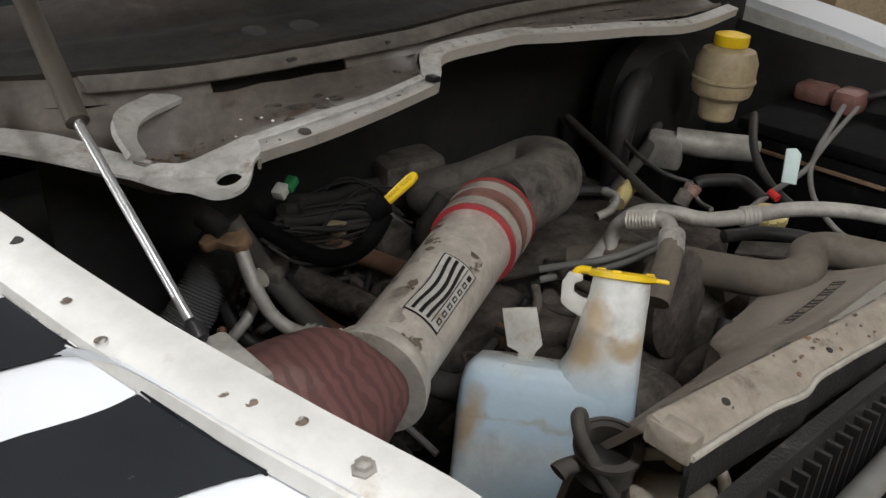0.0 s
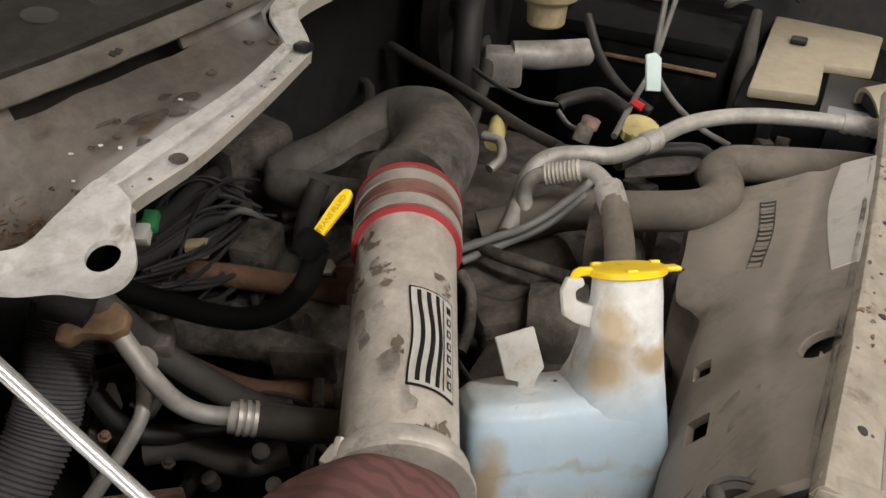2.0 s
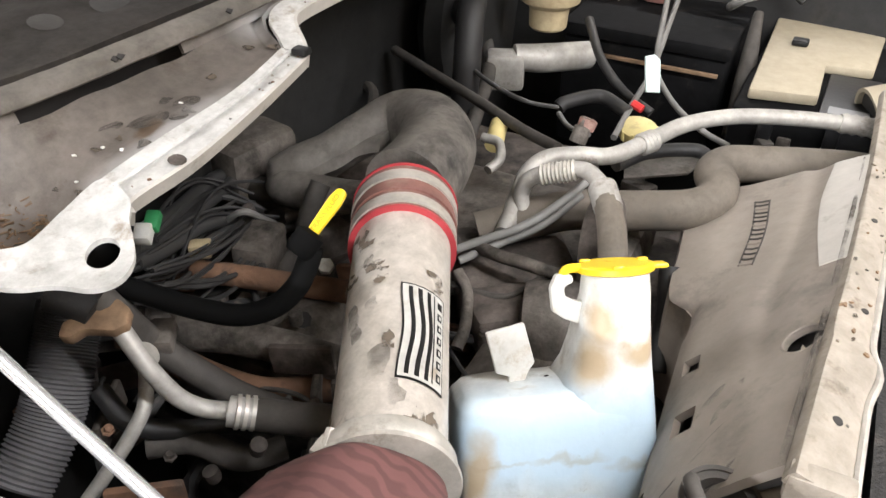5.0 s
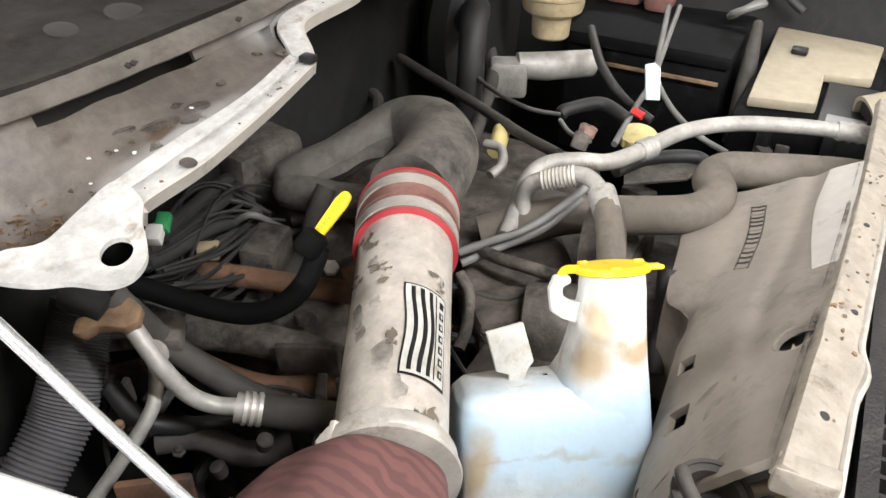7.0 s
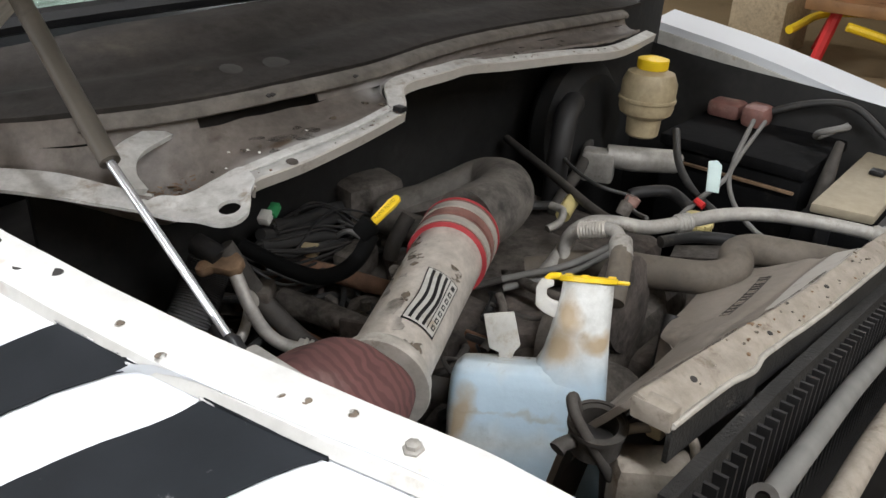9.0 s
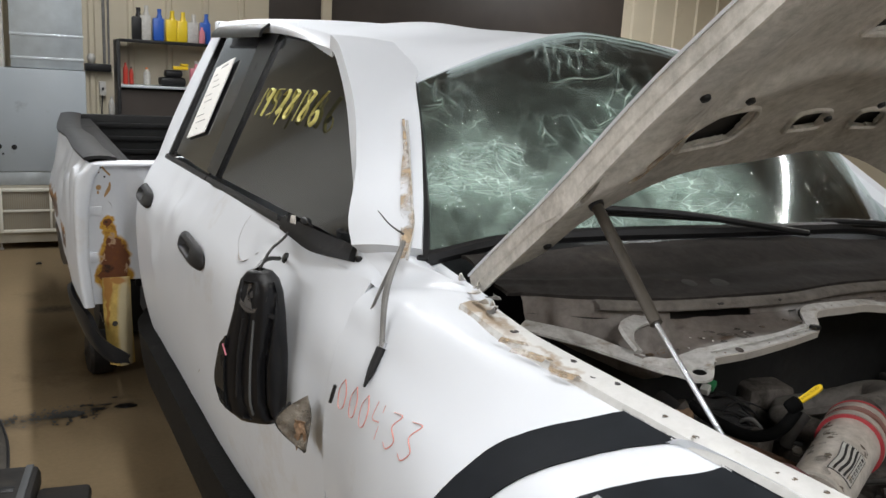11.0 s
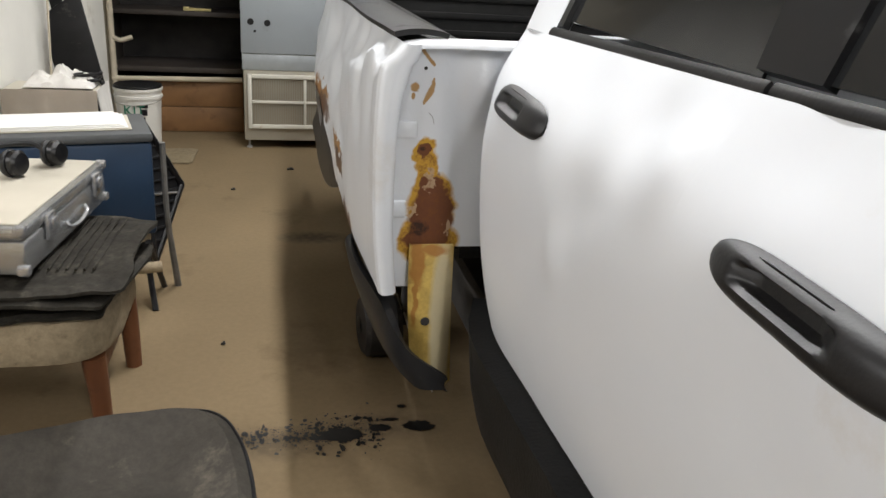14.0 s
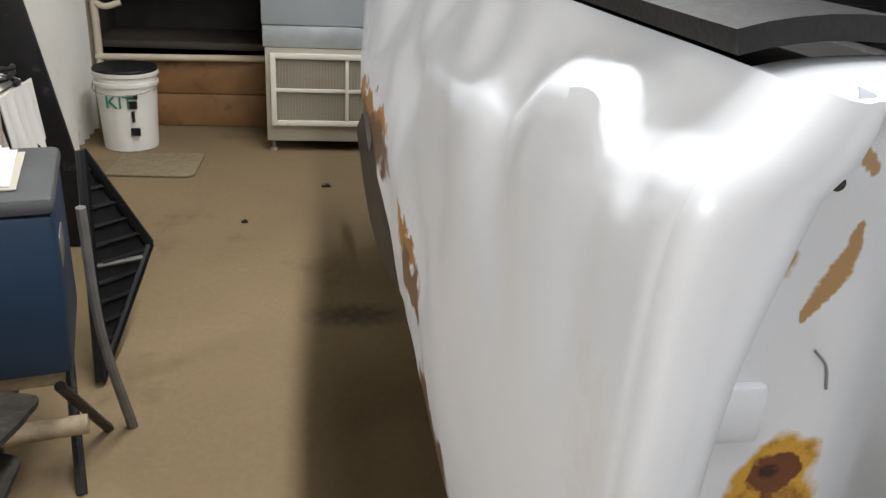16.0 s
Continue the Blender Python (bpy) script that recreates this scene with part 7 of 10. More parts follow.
def bed_fn(u, v):
    """Bed side: smooth below, folded in above a jagged crease."""
    y = 3.25 + 2.47 * u ** 1.5
    zb = 0.545
    q = 0.47 ** 2 - (y - 4.62) ** 2
    if q > 0:
        zb = max(zb, 0.30 + math.sqrt(q) * 1.05)
    zf = max(lerp_table(y, BED_FOLD), zb + 0.03)
    z = zb + (zf - zb) * v / 0.74 if v < 0.74 else zf + (1.106 - zf) * (v - 0.74) / 0.26
    if v < 0.74:
        k = (z - 0.53) / (zf - 0.53)
        d = lerp_table(k, [(0.0, 0.012), (0.3, -0.006), (0.65, -0.012), (0.88, -0.009), (0.96, -0.005), (1.0, 0.001)])
    else:
        k = (v - 0.74) / 0.26
        d = lerp_table(k, [(0.0, 0.001), (0.12, 0.008), (0.6, 0.030), (1.0, 0.044)])
    near = math.exp(-((z - zf) / 0.05) ** 2)
    back = max(0.0, min(1.0, (y - 3.6) * 2))
    dent = 0.005 * wobble(2.2, y * 0.8, z * 0.6, 2.0) + 0.0012 * near * wobble(5.2, y, z, 16) + 0.016 * abs(wobble(7.1, y * 0.9, z, 2.6)) * back + 0.004 * back * wobble(3.3, y, z, 11)
    for hy, hz, ry, rz, dp in BED_HOLLOWS:
        dent += dp * math.exp(-((y - hy) / ry) ** 2 - ((z - hz) / rz) ** 2)
    round_ = 0.007 * math.exp(-((y - 3.25) / 0.010) ** 2)
    return (lerp_table(y, BX) + d + round_ + dent * min(1.0, (y - 3.25) * 12), y, z)


bed_side = part("bed_side", sheet(bed_fn, 220, 96, -0.012), BED_SIDE, truck, "crumpled white bed side")
def flange_fn(u, v):
    z = 0.548 + u * 0.556
    x0 = Vector(bed_fn(0.0, 0.74 * (z - 0.545) / 0.517 if z < 1.062 else 0.74 + 0.26 * (z - 1.062) / 0.044)).x
    w_ = lerp_table(u, [(0.0, 0.030), (0.35, 0.036), (0.75, 0.044), (0.93, 0.056), (1.0, 0.030)])
    px, py = lerp_table(v, [(0, 0.0), (0.10, 0.03), (0.25, 0.14), (0.45, 0.42), (0.8, 0.9), (1.0, 1.0)]), lerp_table(v, [(0, 0.006), (0.10, -0.001), (0.25, -0.005), (0.45, -0.005), (0.8, 0.006), (1.0, 0.042)])
    return (x0 + w_ * px, 3.252 + py + 0.002 * wobble(0, u * 3, v, 2), z)


part("front_flange", sheet(flange_fn, 40, 24, 0.005), BED_SIDE, bed_side, "white folded front edge")


def front_wall_fn(u, v):
    z = 0.635 + v * 0.465
    x0 = -0.205 + 0.75 * max(0.0, z - 1.02)
    x = x0 + u * (1.74 - x0)
    k = max(0.0, min(1.0, (x + 0.104) / 0.07))
    y = 3.300 + 0.022 * k * k * (3 - 2 * k) + 0.008 * math.sin((x - 0.1) * 18) ** 2 * (0.08 < v < 0.92) * (x > 0.1)
    return (x, y - 0.028 * math.exp(-((x - 0.01) / 0.05) ** 2 - ((z - 1.02) / 0.06) ** 2), z)


bed_front = part("bed_front_wall", sheet(front_wall_fn, 160, 24, 0.015), BED_RUST, truck, "white bed front wall with a rusted-through corner")
part("lower_wall", sheet(lambda u, v: (-0.205 + 0.075 * u, 3.301, 0.545 + 0.092 * v), 8, 8, 0.01), BED_RUST, bed_front)
part("embossed_rib", box((-0.202, 3.2935, 0.898), (-0.140, 3.304, 0.936), 0.0048), BED_RUST, bed_front)
part("embossed_rib", box((-0.202, 3.2935, 0.715), (-0.158, 3.304, 0.756), 0.0048), BED_RUST, bed_front)
for x_, z_, r_ in ((-0.188, 1.008, 0.004), (-0.150, 1.068, 0.005), (-0.142, 1.086, 0.004), (-0.128, 1.050, 0.004)):
    part("hole", lathe([(r_, 0), (r_ * 0.85, 0.001), (r_ * 0.4, 0.001)], at=(x_, 3.2995, z_), axis=(0, -1, 0), seg=14), RUST if r_ > 0.0045 else VOID, bed_front)
part("drip", tube([(-0.117, 3.2992, 0.955), (-0.108, 3.2992, 0.945), (-0.104, 3.2992, 0.930)], 0.0008, seg=5, n=8), INK, bed_front)
cap = part("bed_rail_cap", sheet(lambda u, v: (lerp_table(3.295 + u * 2.425, BX) + 0.034 + 0.112 * v, 3.295 + u * 2.425, 1.104 + 0.016 * math.sin(math.pi * (0.1 + 0.8 * v)) ** 0.6), 40, 8, 0.012), RAIL_CAP, truck, "black plastic bed rail cap")
part("front_cap", sheet(lambda u, v: (-0.178 + 1.79 * u ** 1.6, 3.302 - 0.034 * math.cos(math.pi * v), 1.096 + 0.017 * math.sin(math.pi * v) ** 0.6 - 0.010 * math.exp(-(1.79 * u ** 1.6) / 0.03)), 60, 14, 0.0), WHITE, truck, "white bed front rail")
part("bed_liner_wall", box((-0.04, 3.34, 0.62), (-0.02, 5.69, 1.095), 0.004), LINER, truck)
# unseen strip added to stop lamp light leaking down through the bed
part("bed_liner_lip", box((-0.155, 3.34, 1.078), (-0.019, 5.69, 1.094), 0.003), LINER, truck)
part("bed_liner", box((-0.018, 3.335, 0.60), (1.62, 5.70, 0.63), 0), LINER, truck, "black bed liner")
part("bed_liner_wall", box((1.58, 3.335, 0.63), (1.62, 5.70, 1.11), 0.005), LINER, truck)
part("tailgate", box((-0.10, 5.70, 0.55), (1.72, 5.76, 1.12), 0.012), LINER, truck, "tailgate with a black liner")
for k in range(5):
    part("liner_ridge", box((0.02, 5.685, 0.70 + k * 0.085), (1.57, 5.699, 0.73 + k * 0.085), 0.004), LINER, truck)
part("far_bed_side", box((1.62, 3.26, 0.5), (1.85, 5.72, 1.11), 0.02), WHITE, truck)
# lower cladding of the bed front and wheel arch
part("lower_cladding", loft([(-0.236, 3.66, 0.532), (-0.228, 3.5, 0.525), (-0.19, 3.26, 0.515), (-0.15, 3.21, 0.43), (-0.06, 3.20, 0.36)], [(-0.232, 3.66, 0.515), (-0.222, 3.52, 0.46), (-0.185, 3.28, 0.41), (-0.12, 3.20, 0.345), (-0.06, 3.20, 0.325)], 30, 6, 0.02, 0.008), BLACK_PLASTIC, truck, "torn black plastic cladding hanging below the bed")
for k in range(5):
    part("scrape", tube([(-0.15 + 0.012 * k, 3.42 - 0.05 * k, 0.475 - 0.03 * k), (-0.142 + 0.012 * k, 3.39 - 0.05 * k, 0.445 - 0.03 * k)], 0.0025, seg=5, n=3), BAND, truck)
part("wheel_arch_liner", loft([(-0.23, 4.12, 0.60), (-0.24, 4.5, 0.62), (-0.24, 5.0, 0.66), (-0.235, 5.4, 0.60), (-0.23, 5.87, 0.42)], [(-0.23, 4.10, 0.565), (-0.235, 4.4, 0.46), (-0.235, 4.91, 0.335), (-0.235, 5.44, 0.285), (-0.235, 5.87, 0.33)], 40, 8, 0.02, 0.012), BLACK_PLASTIC, truck, "torn black wheel arch liner")
# rusty corner post
post = part("corner_post", sheet(lambda u, v: (-0.148 + 0.030 * (1 - u) ** 1.5 + v * (0.076 + 0.026 * u), 3.288 - 0.034 * math.sin(math.pi * v) * (1 - u) ** 0.7, 0.30 + u * 0.355), 30, 12, 0.012), RUST_YELLOW, truck, "yellow primered rusty corner post")
# near-black disc drawn for the dark inside of the post's hole
part("hole", lathe([(0.011, 0), (0.009, 0.002), (0.004, 0.002)], at=(-0.108, 3.2535, 0.475), axis=(0, -1, 0), seg=14), VOID, post)


# wheel
wheel = part("rear_wheel", lathe([(0.20, 0), (0.33, 0.01), (0.365, 0.05), (0.37, 0.13), (0.365, 0.21), (0.33, 0.25), (0.2, 0.25)], at=(-0.10, 4.62, 0.372), axis=(1, 0, 0), seg=40), RUBBER, truck, "black rear tyre")
part("rim", lathe([(0.05, -0.02), (0.08, 0.005), (0.18, 0.01), (0.205, -0.003), (0.205, 0.1)], at=(-0.10, 4.62, 0.372), axis=(1, 0, 0), seg=30), STEEL, wheel)
skate = part("dolly_wheel", lathe([(0.03, -0.045), (0.088, -0.042), (0.104, -0.028), (0.107, 0.0), (0.104, 0.06), (0.085, 0.08), (0.03, 0.08)], at=(-0.13, 4.0, 0.108), axis=(1, 0.1, 0.0), seg=30), RUBBER, truck, "dark dolly wheel under the bed")
part("hub", lathe([(0.022, 0.0), (0.03, 0.004), (0.012, 0.008)], at=(-0.176, 4.0, 0.108), axis=(-1, -0.1, 0), seg=16), BLACK_PLASTIC, skate)
part("fork", box((-0.04, 3.985, 0.108), (-0.02, 4.015, 0.30), 0.004), VOID, skate)
# unseen front and far wheels and far rocker, added to block light underneath
part("rear_wheel", lathe([(0.20, 0), (0.33, 0.01), (0.365, 0.05), (0.37, 0.13), (0.365, 0.21), (0.33, 0.25), (0.2, 0.25)], at=(1.48, 4.62, 0.372), axis=(1, 0, 0), seg=36), RUBBER, truck, "black rear tyre")
for wx in (0.02, 1.44):
    part("front_wheel", lathe([(0.20, 0), (0.33, 0.01), (0.365, 0.05), (0.37, 0.13), (0.365, 0.21), (0.33, 0.25), (0.2, 0.25)], at=(wx, 0.16, 0.372), axis=(1, 0, 0), seg=36), RUBBER, truck, "black front tyre")
part("far_rocker", box((1.62, 0.6, 0.24), (1.70, 4.2, 0.50), 0.02), BLACK_PLASTIC, truck, "black plastic rocker panel")

# ---- hood and cowl ----
HA = Vector((0.255, 1.075, 1.185))
ARCH = [(0.0, 0.0), (0.28, 0.114), (0.45, 0.15), (0.65, 0.178), (0.9, 0.15), (1.4, 0.0)]
INSET = [(0.0, 0.0), (0.12, 0.08), (0.3, 0.15), (0.6, 0.125), (0.85, 0.09), (1.4, 0.0)]


def hood_at(s, b, lift=0.0):
    n = Vector((0, 0.64, 0.77))
    p = HA + Vector((s + 0.02 * b, -0.77 * b, 0.64 * b))
    p.z += lerp_table(s, ARCH) * (1 - 0.35 * min(1, b))
    p.z += 0.012 * wobble(s, b, 0, 3.0)
    return p + n * lift


HOOD_HOLES = [[(0.19, 0.28), (0.165, 0.37), (0.292, 0.342), (0.312, 0.257)], [(0.428, 0.252), (0.415, 0.305), (0.488, 0.297), (0.51, 0.245)], [(0.622, 0.208), (0.59, 0.268), (0.66, 0.262), (0.69, 0.21)], [(0.85, 0.22), (0.825, 0.265), (0.91, 0.27), (0.95, 0.22)], [(0.30, 0.52), (0.62, 0.50), (0.60, 0.82), (0.32, 0.84)], [(0.74, 0.50), (1.06, 0.48), (1.04, 0.80), (0.76, 0.82)]]


def hood_hole(s, b):
    for poly in HOOD_HOLES:
        n, inside = len(poly), False
        for k in range(n):
            (x0, y0), (x1, y1) = poly[k], poly[(k + 1) % n]
            if (y0 > b) != (y1 > b) and s < x0 + (b - y0) * (x1 - x0) / (y1 - y0):
                inside = not inside
        if inside:
            return True
    if 0.012 < s < 0.026:
        for b0, b1 in ((0.285, 0.35), (0.375, 0.42), (0.45, 0.478), (0.62, 0.67), (0.76, 0.83)):
            if b0 < b < b1:
                return True
    return False


def hood_inner(u, v):
    s = u * 1.36
    b0 = lerp_table(s, INSET)
    b = b0 + v * (1.12 - b0)
    lip = -0.012 * math.exp(-((b - b0 - 0.28) / 0.04) ** 2) - 0.012 * math.exp(-((s - 0.09) / 0.04) ** 2)
    return hood_at(s, b, -0.022 + lip)


hood = part("hood", sheet(lambda u, v: hood_at(u * 1.36, lerp_table(u * 1.36, INSET) * (1 - v) + 1.13 * v, 0.006), 50, 40, 0.004), WHITE, truck, "raised white hood with a bent rear edge")
part("inner_frame", sheet(hood_inner, 260, 190, 0.006, keep=lambda u, v: not hood_hole(u * 1.36, lerp_table(u * 1.36, INSET) * (1 - v) + 1.12 * v)), HOOD_INNER, hood, "dusty grey hood inner frame with cut-outs")
for poly in HOOD_HOLES:
    part("hole_rim", tube([hood_at(a_, b_, -0.024) for a_, b_ in poly + poly[:1]], 0.0045, seg=6, n=28), HOOD_INNER, hood)
# near-black sheet behind the cut-outs paints the shade inside the hood
part("cavity", sheet(lambda u, v: hood_at(0.012 + u * 1.33, (lerp_table(u * 1.36, INSET) + 0.015) * (1 - v) + 1.10 * v, -0.007), 40, 30, 0.003), VOID, hood, "near-black sheet for the shade inside the hood")
part("side_flange", sheet(lambda u, v: hood_at(-0.002 + 0.004 * v, u * 1.12, -0.035 + 0.045 * v), 40, 4, 0.004), HOOD_INNER, hood)
part("rust_smear", sheet(lambda u, v: hood_at(0.075 + 0.028 * u + 0.02 * v, 0.315 + 0.085 * v, -0.0225 - 0.012 * math.exp(-((0.075 + 0.028 * u + 0.02 * v - 0.09) / 0.04) ** 2) - 0.012), 8, 10, 0.002), RUST_SMEAR, hood, "brown mud smear")
for s_, b_ in ((0.20, 0.42), (0.47, 0.30), (0.58, 0.31), (0.70, 0.31), (0.06, 0.13), (0.06, 0.50)):
    part("plug", lathe([(0.007, 0), (0.006, 0.004), (0.002, 0.005)], at=hood_at(s_, b_, -0.036), axis=(0, -0.64, -0.77), seg=10), BLACK_PLASTIC, hood)

# gas strut
SF, SJ, ST = Vector((0.322, 0.556, 1.112)), Vector((0.318, 0.696, 1.221)), Vector((0.335, 0.865, 1.345))
strut = part("gas_strut", tube([SJ, ST], 0.0085, seg=14, n=4), STRUT_DARK, truck, "gas strut with a bright rod holding the hood")
part("rod", tube([SF, SJ], 0.0036, seg=12, n=4), CHROME, strut, "bright polished rod")
part("ball_socket", lathe([(0.003, -0.006), (0.0065, -0.003), (0.007, 0.006), (0.004, 0.012)], at=SF, axis=SJ - SF, seg=14), BLACK_PLASTIC, strut)
part("ball_socket", lathe([(0.004, -0.008), (0.011, -0.004), (0.012, 0.006), (0.006, 0.012)], at=ST, axis=ST - SJ, seg=14), BLACK_PLASTIC, strut)
part("bracket", box((0.318, 0.50, 1.075), (0.345, 0.565, 1.103), 0.004), STEEL, strut)

# cowl
FL_F = [(0.488, 0.753, 1.1315), (0.50, 0.7635, 1.1335), (0.56, 0.758, 1.139), (0.65, 0.768, 1.143), (0.735, 0.781, 1.148)]
FL_B = [(0.47, 0.797, 1.130), (0.507, 0.800, 1.134), (0.565, 0.797, 1.1405), (0.65, 0.793, 1.1465), (0.7288, 0.8032, 1.1523)]
flange = part("cowl_flange", loft(FL_F, FL_B, 60, 6, 0.003, -0.003), WHITE_DIRTY, truck, "chipped white cowl flange")
# lip face tan and darker than the flange: dirt and its shadow side
part("flange_lip", loft(FL_F, [(x + 0.002, y + 0.006, z - 0.014) for x, y, z in FL_F], 60, 3, 0.003), SHROUD_LIGHT, flange)
part("flange_bead", tube([Vector(p).lerp(Vector(q), 0.55) + Vector((0, 0, 0.0012)) for p, q in zip(FL_F[1:], FL_B[1:])], 0.0022, seg=8, n=40, flat=0.6), WHITE_DIRTY, flange)
FL0_F = [(0.275, 0.95, 1.14), (0.33, 0.875, 1.135), (0.365, 0.835, 1.127), (0.391, 0.806, 1.1205)]
FL0_B = [(0.30, 0.968, 1.146), (0.358, 0.905, 1.141), (0.39, 0.852, 1.133), (0.414, 0.815, 1.1275)]
part("flange_end", loft(FL0_F, FL0_B, 30, 5, 0.004), WHITE_DIRTY, flange)
part("pocket_rim", loft([(0.482, 0.885, 1.150), (0.432, 0.864, 1.147), (0.412, 0.846, 1.137), (0.408, 0.820, 1.128)], [(0.474, 0.907, 1.156), (0.416, 0.882, 1.154), (0.394, 0.850, 1.150), (0.390, 0.812, 1.136)], 30, 6, 0.006, 0.002), WHITE_DIRTY, flange)
FL2_F = [(0.735, 0.781, 1.148), (0.752, 0.797, 1.152), (0.775, 0.822, 1.160), (0.80, 0.828, 1.164), (0.87, 0.826, 1.165), (0.93, 0.838, 1.160), (1.02, 0.832, 1.15), (1.15, 0.818, 1.14), (1.30, 0.81, 1.125), (1.52, 0.86, 1.11)]
FL2_B = [(0.7288, 0.8002, 1.1523), (0.7415, 0.8162, 1.1563), (0.7607, 0.8394, 1.1637), (0.7938, 0.8472, 1.1683), (0.87, 0.8452, 1.1687), (0.9331, 0.8566, 1.1637), (1.02, 0.8506, 1.1537), (1.15, 0.8366, 1.1437), (1.3, 0.8286, 1.1287), (1.52, 0.8786, 1.1137)]
flange2 = part("cowl_flange", loft(FL2_F, FL2_B, 60, 5, 0.004), WHITE_DIRTY, truck, "chipped white cowl flange")
part("flange_lip", loft(FL2_F, [(x + 0.002, y + 0.004, z - 0.014) for x, y, z in FL2_F], 60, 3, 0.003), SHROUD_LIGHT, flange2)


def ring_plate(at, axis, r0, r1, h, seg=28):
    bm = bmesh.new()
    q = Vector((0, 0, 1)).rotation_difference(Vector(axis)).to_matrix()
    loops = []
    for r, z in ((r0, 0), (r1, 0), (r1, h), (r0, h)):
        loops.append([bm.verts.new(q @ Vector((r * math.cos(2 * math.pi * j / seg), r * math.sin(2 * math.pi * j / seg), z)) + Vector(at)) for j in range(seg)])
    for k in range(4):
        a, b = loops[k], loops[(k + 1) % 4]
        for j in range(seg):
            bm.faces.new((a[j], a[(j + 1) % seg], b[(j + 1) % seg], b[j]))
    return bm




def tab_plate(outline, centre, major, minor, thick):
    """A flat tab with an oval hole; its outline is seen whole from the hole's centre."""
    bm = bmesh.new()
    c = Vector(centre)
    ring = smooth_path(outline + outline[:1], 6 * len(outline))[:-1]
    major, minor = Vector(major), Vector(minor)
    loops = [[], [], [], []]
    for p in ring:
        d = p - c
        a = math.atan2(d.dot(minor.normalized()) / minor.length, d.dot(major.normalized()) / major.length)
        h = c + major * math.cos(a) + minor * math.sin(a)
        for k, q in enumerate((h, p, p + Vector((0, 0, -thick)), h + Vector((0, 0, -thick)))):
            loops[k].append(bm.verts.new(q))
    n = len(ring)
    for k in range(4):
        p_, q_ = loops[k], loops[(k + 1) % 4]
        for j in range(n):
            bm.faces.new((p_[j], p_[(j + 1) % n], q_[(j + 1) % n], q_[j]))
    return bm


TAB = [(0.389, 0.808, 1.122), (0.402, 0.768, 1.122), (0.416, 0.747, 1.122), (0.424, 0.724, 1.122), (0.438, 0.715, 1.123), (0.456, 0.721, 1.124), (0.470, 0.734, 1.128), (0.480, 0.746, 1.1325), (0.498, 0.7635, 1.135), (0.506, 0.797, 1.136), (0.470, 0.795, 1.132), (0.432, 0.788, 1.130), (0.412, 0.805, 1.129)]
part("tab", tab_plate(TAB, (0.452, 0.7435, 1.1245), (0.0118, 0.0096, 0.0012), (0.0068, -0.0082, 0.0), 0.004), WHITE_DIRTY, flange, "pierced white tab")
part("clip", box((0.724, 0.775, 1.149), (0.736, 0.79, 1.156), 0.002), BLACK_PLASTIC, flange)
# notch drawn as a flat dark disc for its shade
part("notch", lathe([(0.007, 0), (0.006, 0.001), (0.002, 0.001)], at=(0.547, 0.7635, 1.1395), axis=(0, -0.2, 1), seg=10), ENGINE, flange)


def gutter_fn(u, v):
    x = 0.31 + u * 1.2
    yf = lerp_table(x, [(0.31, 0.965), (0.358, 0.90), (0.41, 0.81), (0.432, 0.784), (0.5, 0.795), (0.73, 0.802), (0.76, 0.85), (1.3, 0.845), (1.52, 0.89)])
    zf = lerp_table(x, [(0.31, 1.137), (0.45, 1.126), (0.56, 1.136), (0.73, 1.148), (0.79, 1.168), (1.0, 1.158), (1.5, 1.115)])
    yb = max(yf + 0.02, lerp_table(x, [(0.31, 0.99), (0.40, 0.925), (0.47, 0.892), (0.53, 0.876), (0.60, 0.868), (0.66, 0.862), (0.77, 0.858), (0.9, 0.875), (1.5, 0.92)]))
    zb = lerp_table(x, [(0.31, 1.15), (0.45, 1.155), (0.7, 1.157), (1.0, 1.155), (1.5, 1.12)])
    y, z = yf + (yb - yf) * v, zf + (zb - zf) * v
    z -= 0.03 * math.sin(math.pi * v) * lerp_table(x, [(0.31, 0.3), (0.42, 1.7), (0.47, 1.5), (0.52, 0.35), (0.8, 0.2)]) + 0.004 * wobble(x, y, 0, 22)
    return (x, y, z)


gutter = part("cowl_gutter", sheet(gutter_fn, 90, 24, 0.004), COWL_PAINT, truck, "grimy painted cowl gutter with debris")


def cowl_back(u, v):
    x = 0.31 + u * 1.2
    yb = lerp_table(x, [(0.31, 0.99), (0.40, 0.925), (0.47, 0.892), (0.53, 0.876), (0.60, 0.868), (0.66, 0.862), (0.77, 0.858), (0.9, 0.875), (1.5, 0.92)])
    zb = lerp_table(x, [(0.31, 1.15), (0.45, 1.155), (0.7, 1.157), (1.0, 1.155), (1.5, 1.12)])
    return (x, yb + 0.010 * v + 0.02 * max(0, v - 0.7), zb + 0.028 * v)


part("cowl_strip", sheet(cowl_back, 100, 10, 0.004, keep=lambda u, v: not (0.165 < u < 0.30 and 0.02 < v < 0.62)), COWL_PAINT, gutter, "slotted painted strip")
# near-black box stands in for the shade behind the slot
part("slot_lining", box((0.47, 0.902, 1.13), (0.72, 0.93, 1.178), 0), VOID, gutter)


def lip_fn(u, v):
    x = 0.40 + u * 1.1
    p = Vector(cowl_back((x - 0.31) / 1.2, 0.0))
    prof = [(0.004, 0.013), (-0.008, 0.0135), (-0.011, 0.016), (-0.0105, 0.0205), (-0.007, 0.0245), (0.006, 0.0285)]
    k = v * (len(prof) - 1)
    i = min(int(k), len(prof) - 2)
    a, b = prof[i], prof[i + 1]
    return (x, p.y + a[0] + (b[0] - a[0]) * (k - i), p.z + a[1] + (b[1] - a[1]) * (k - i) + 0.0008 * wobble(x, 0, 0, 40))


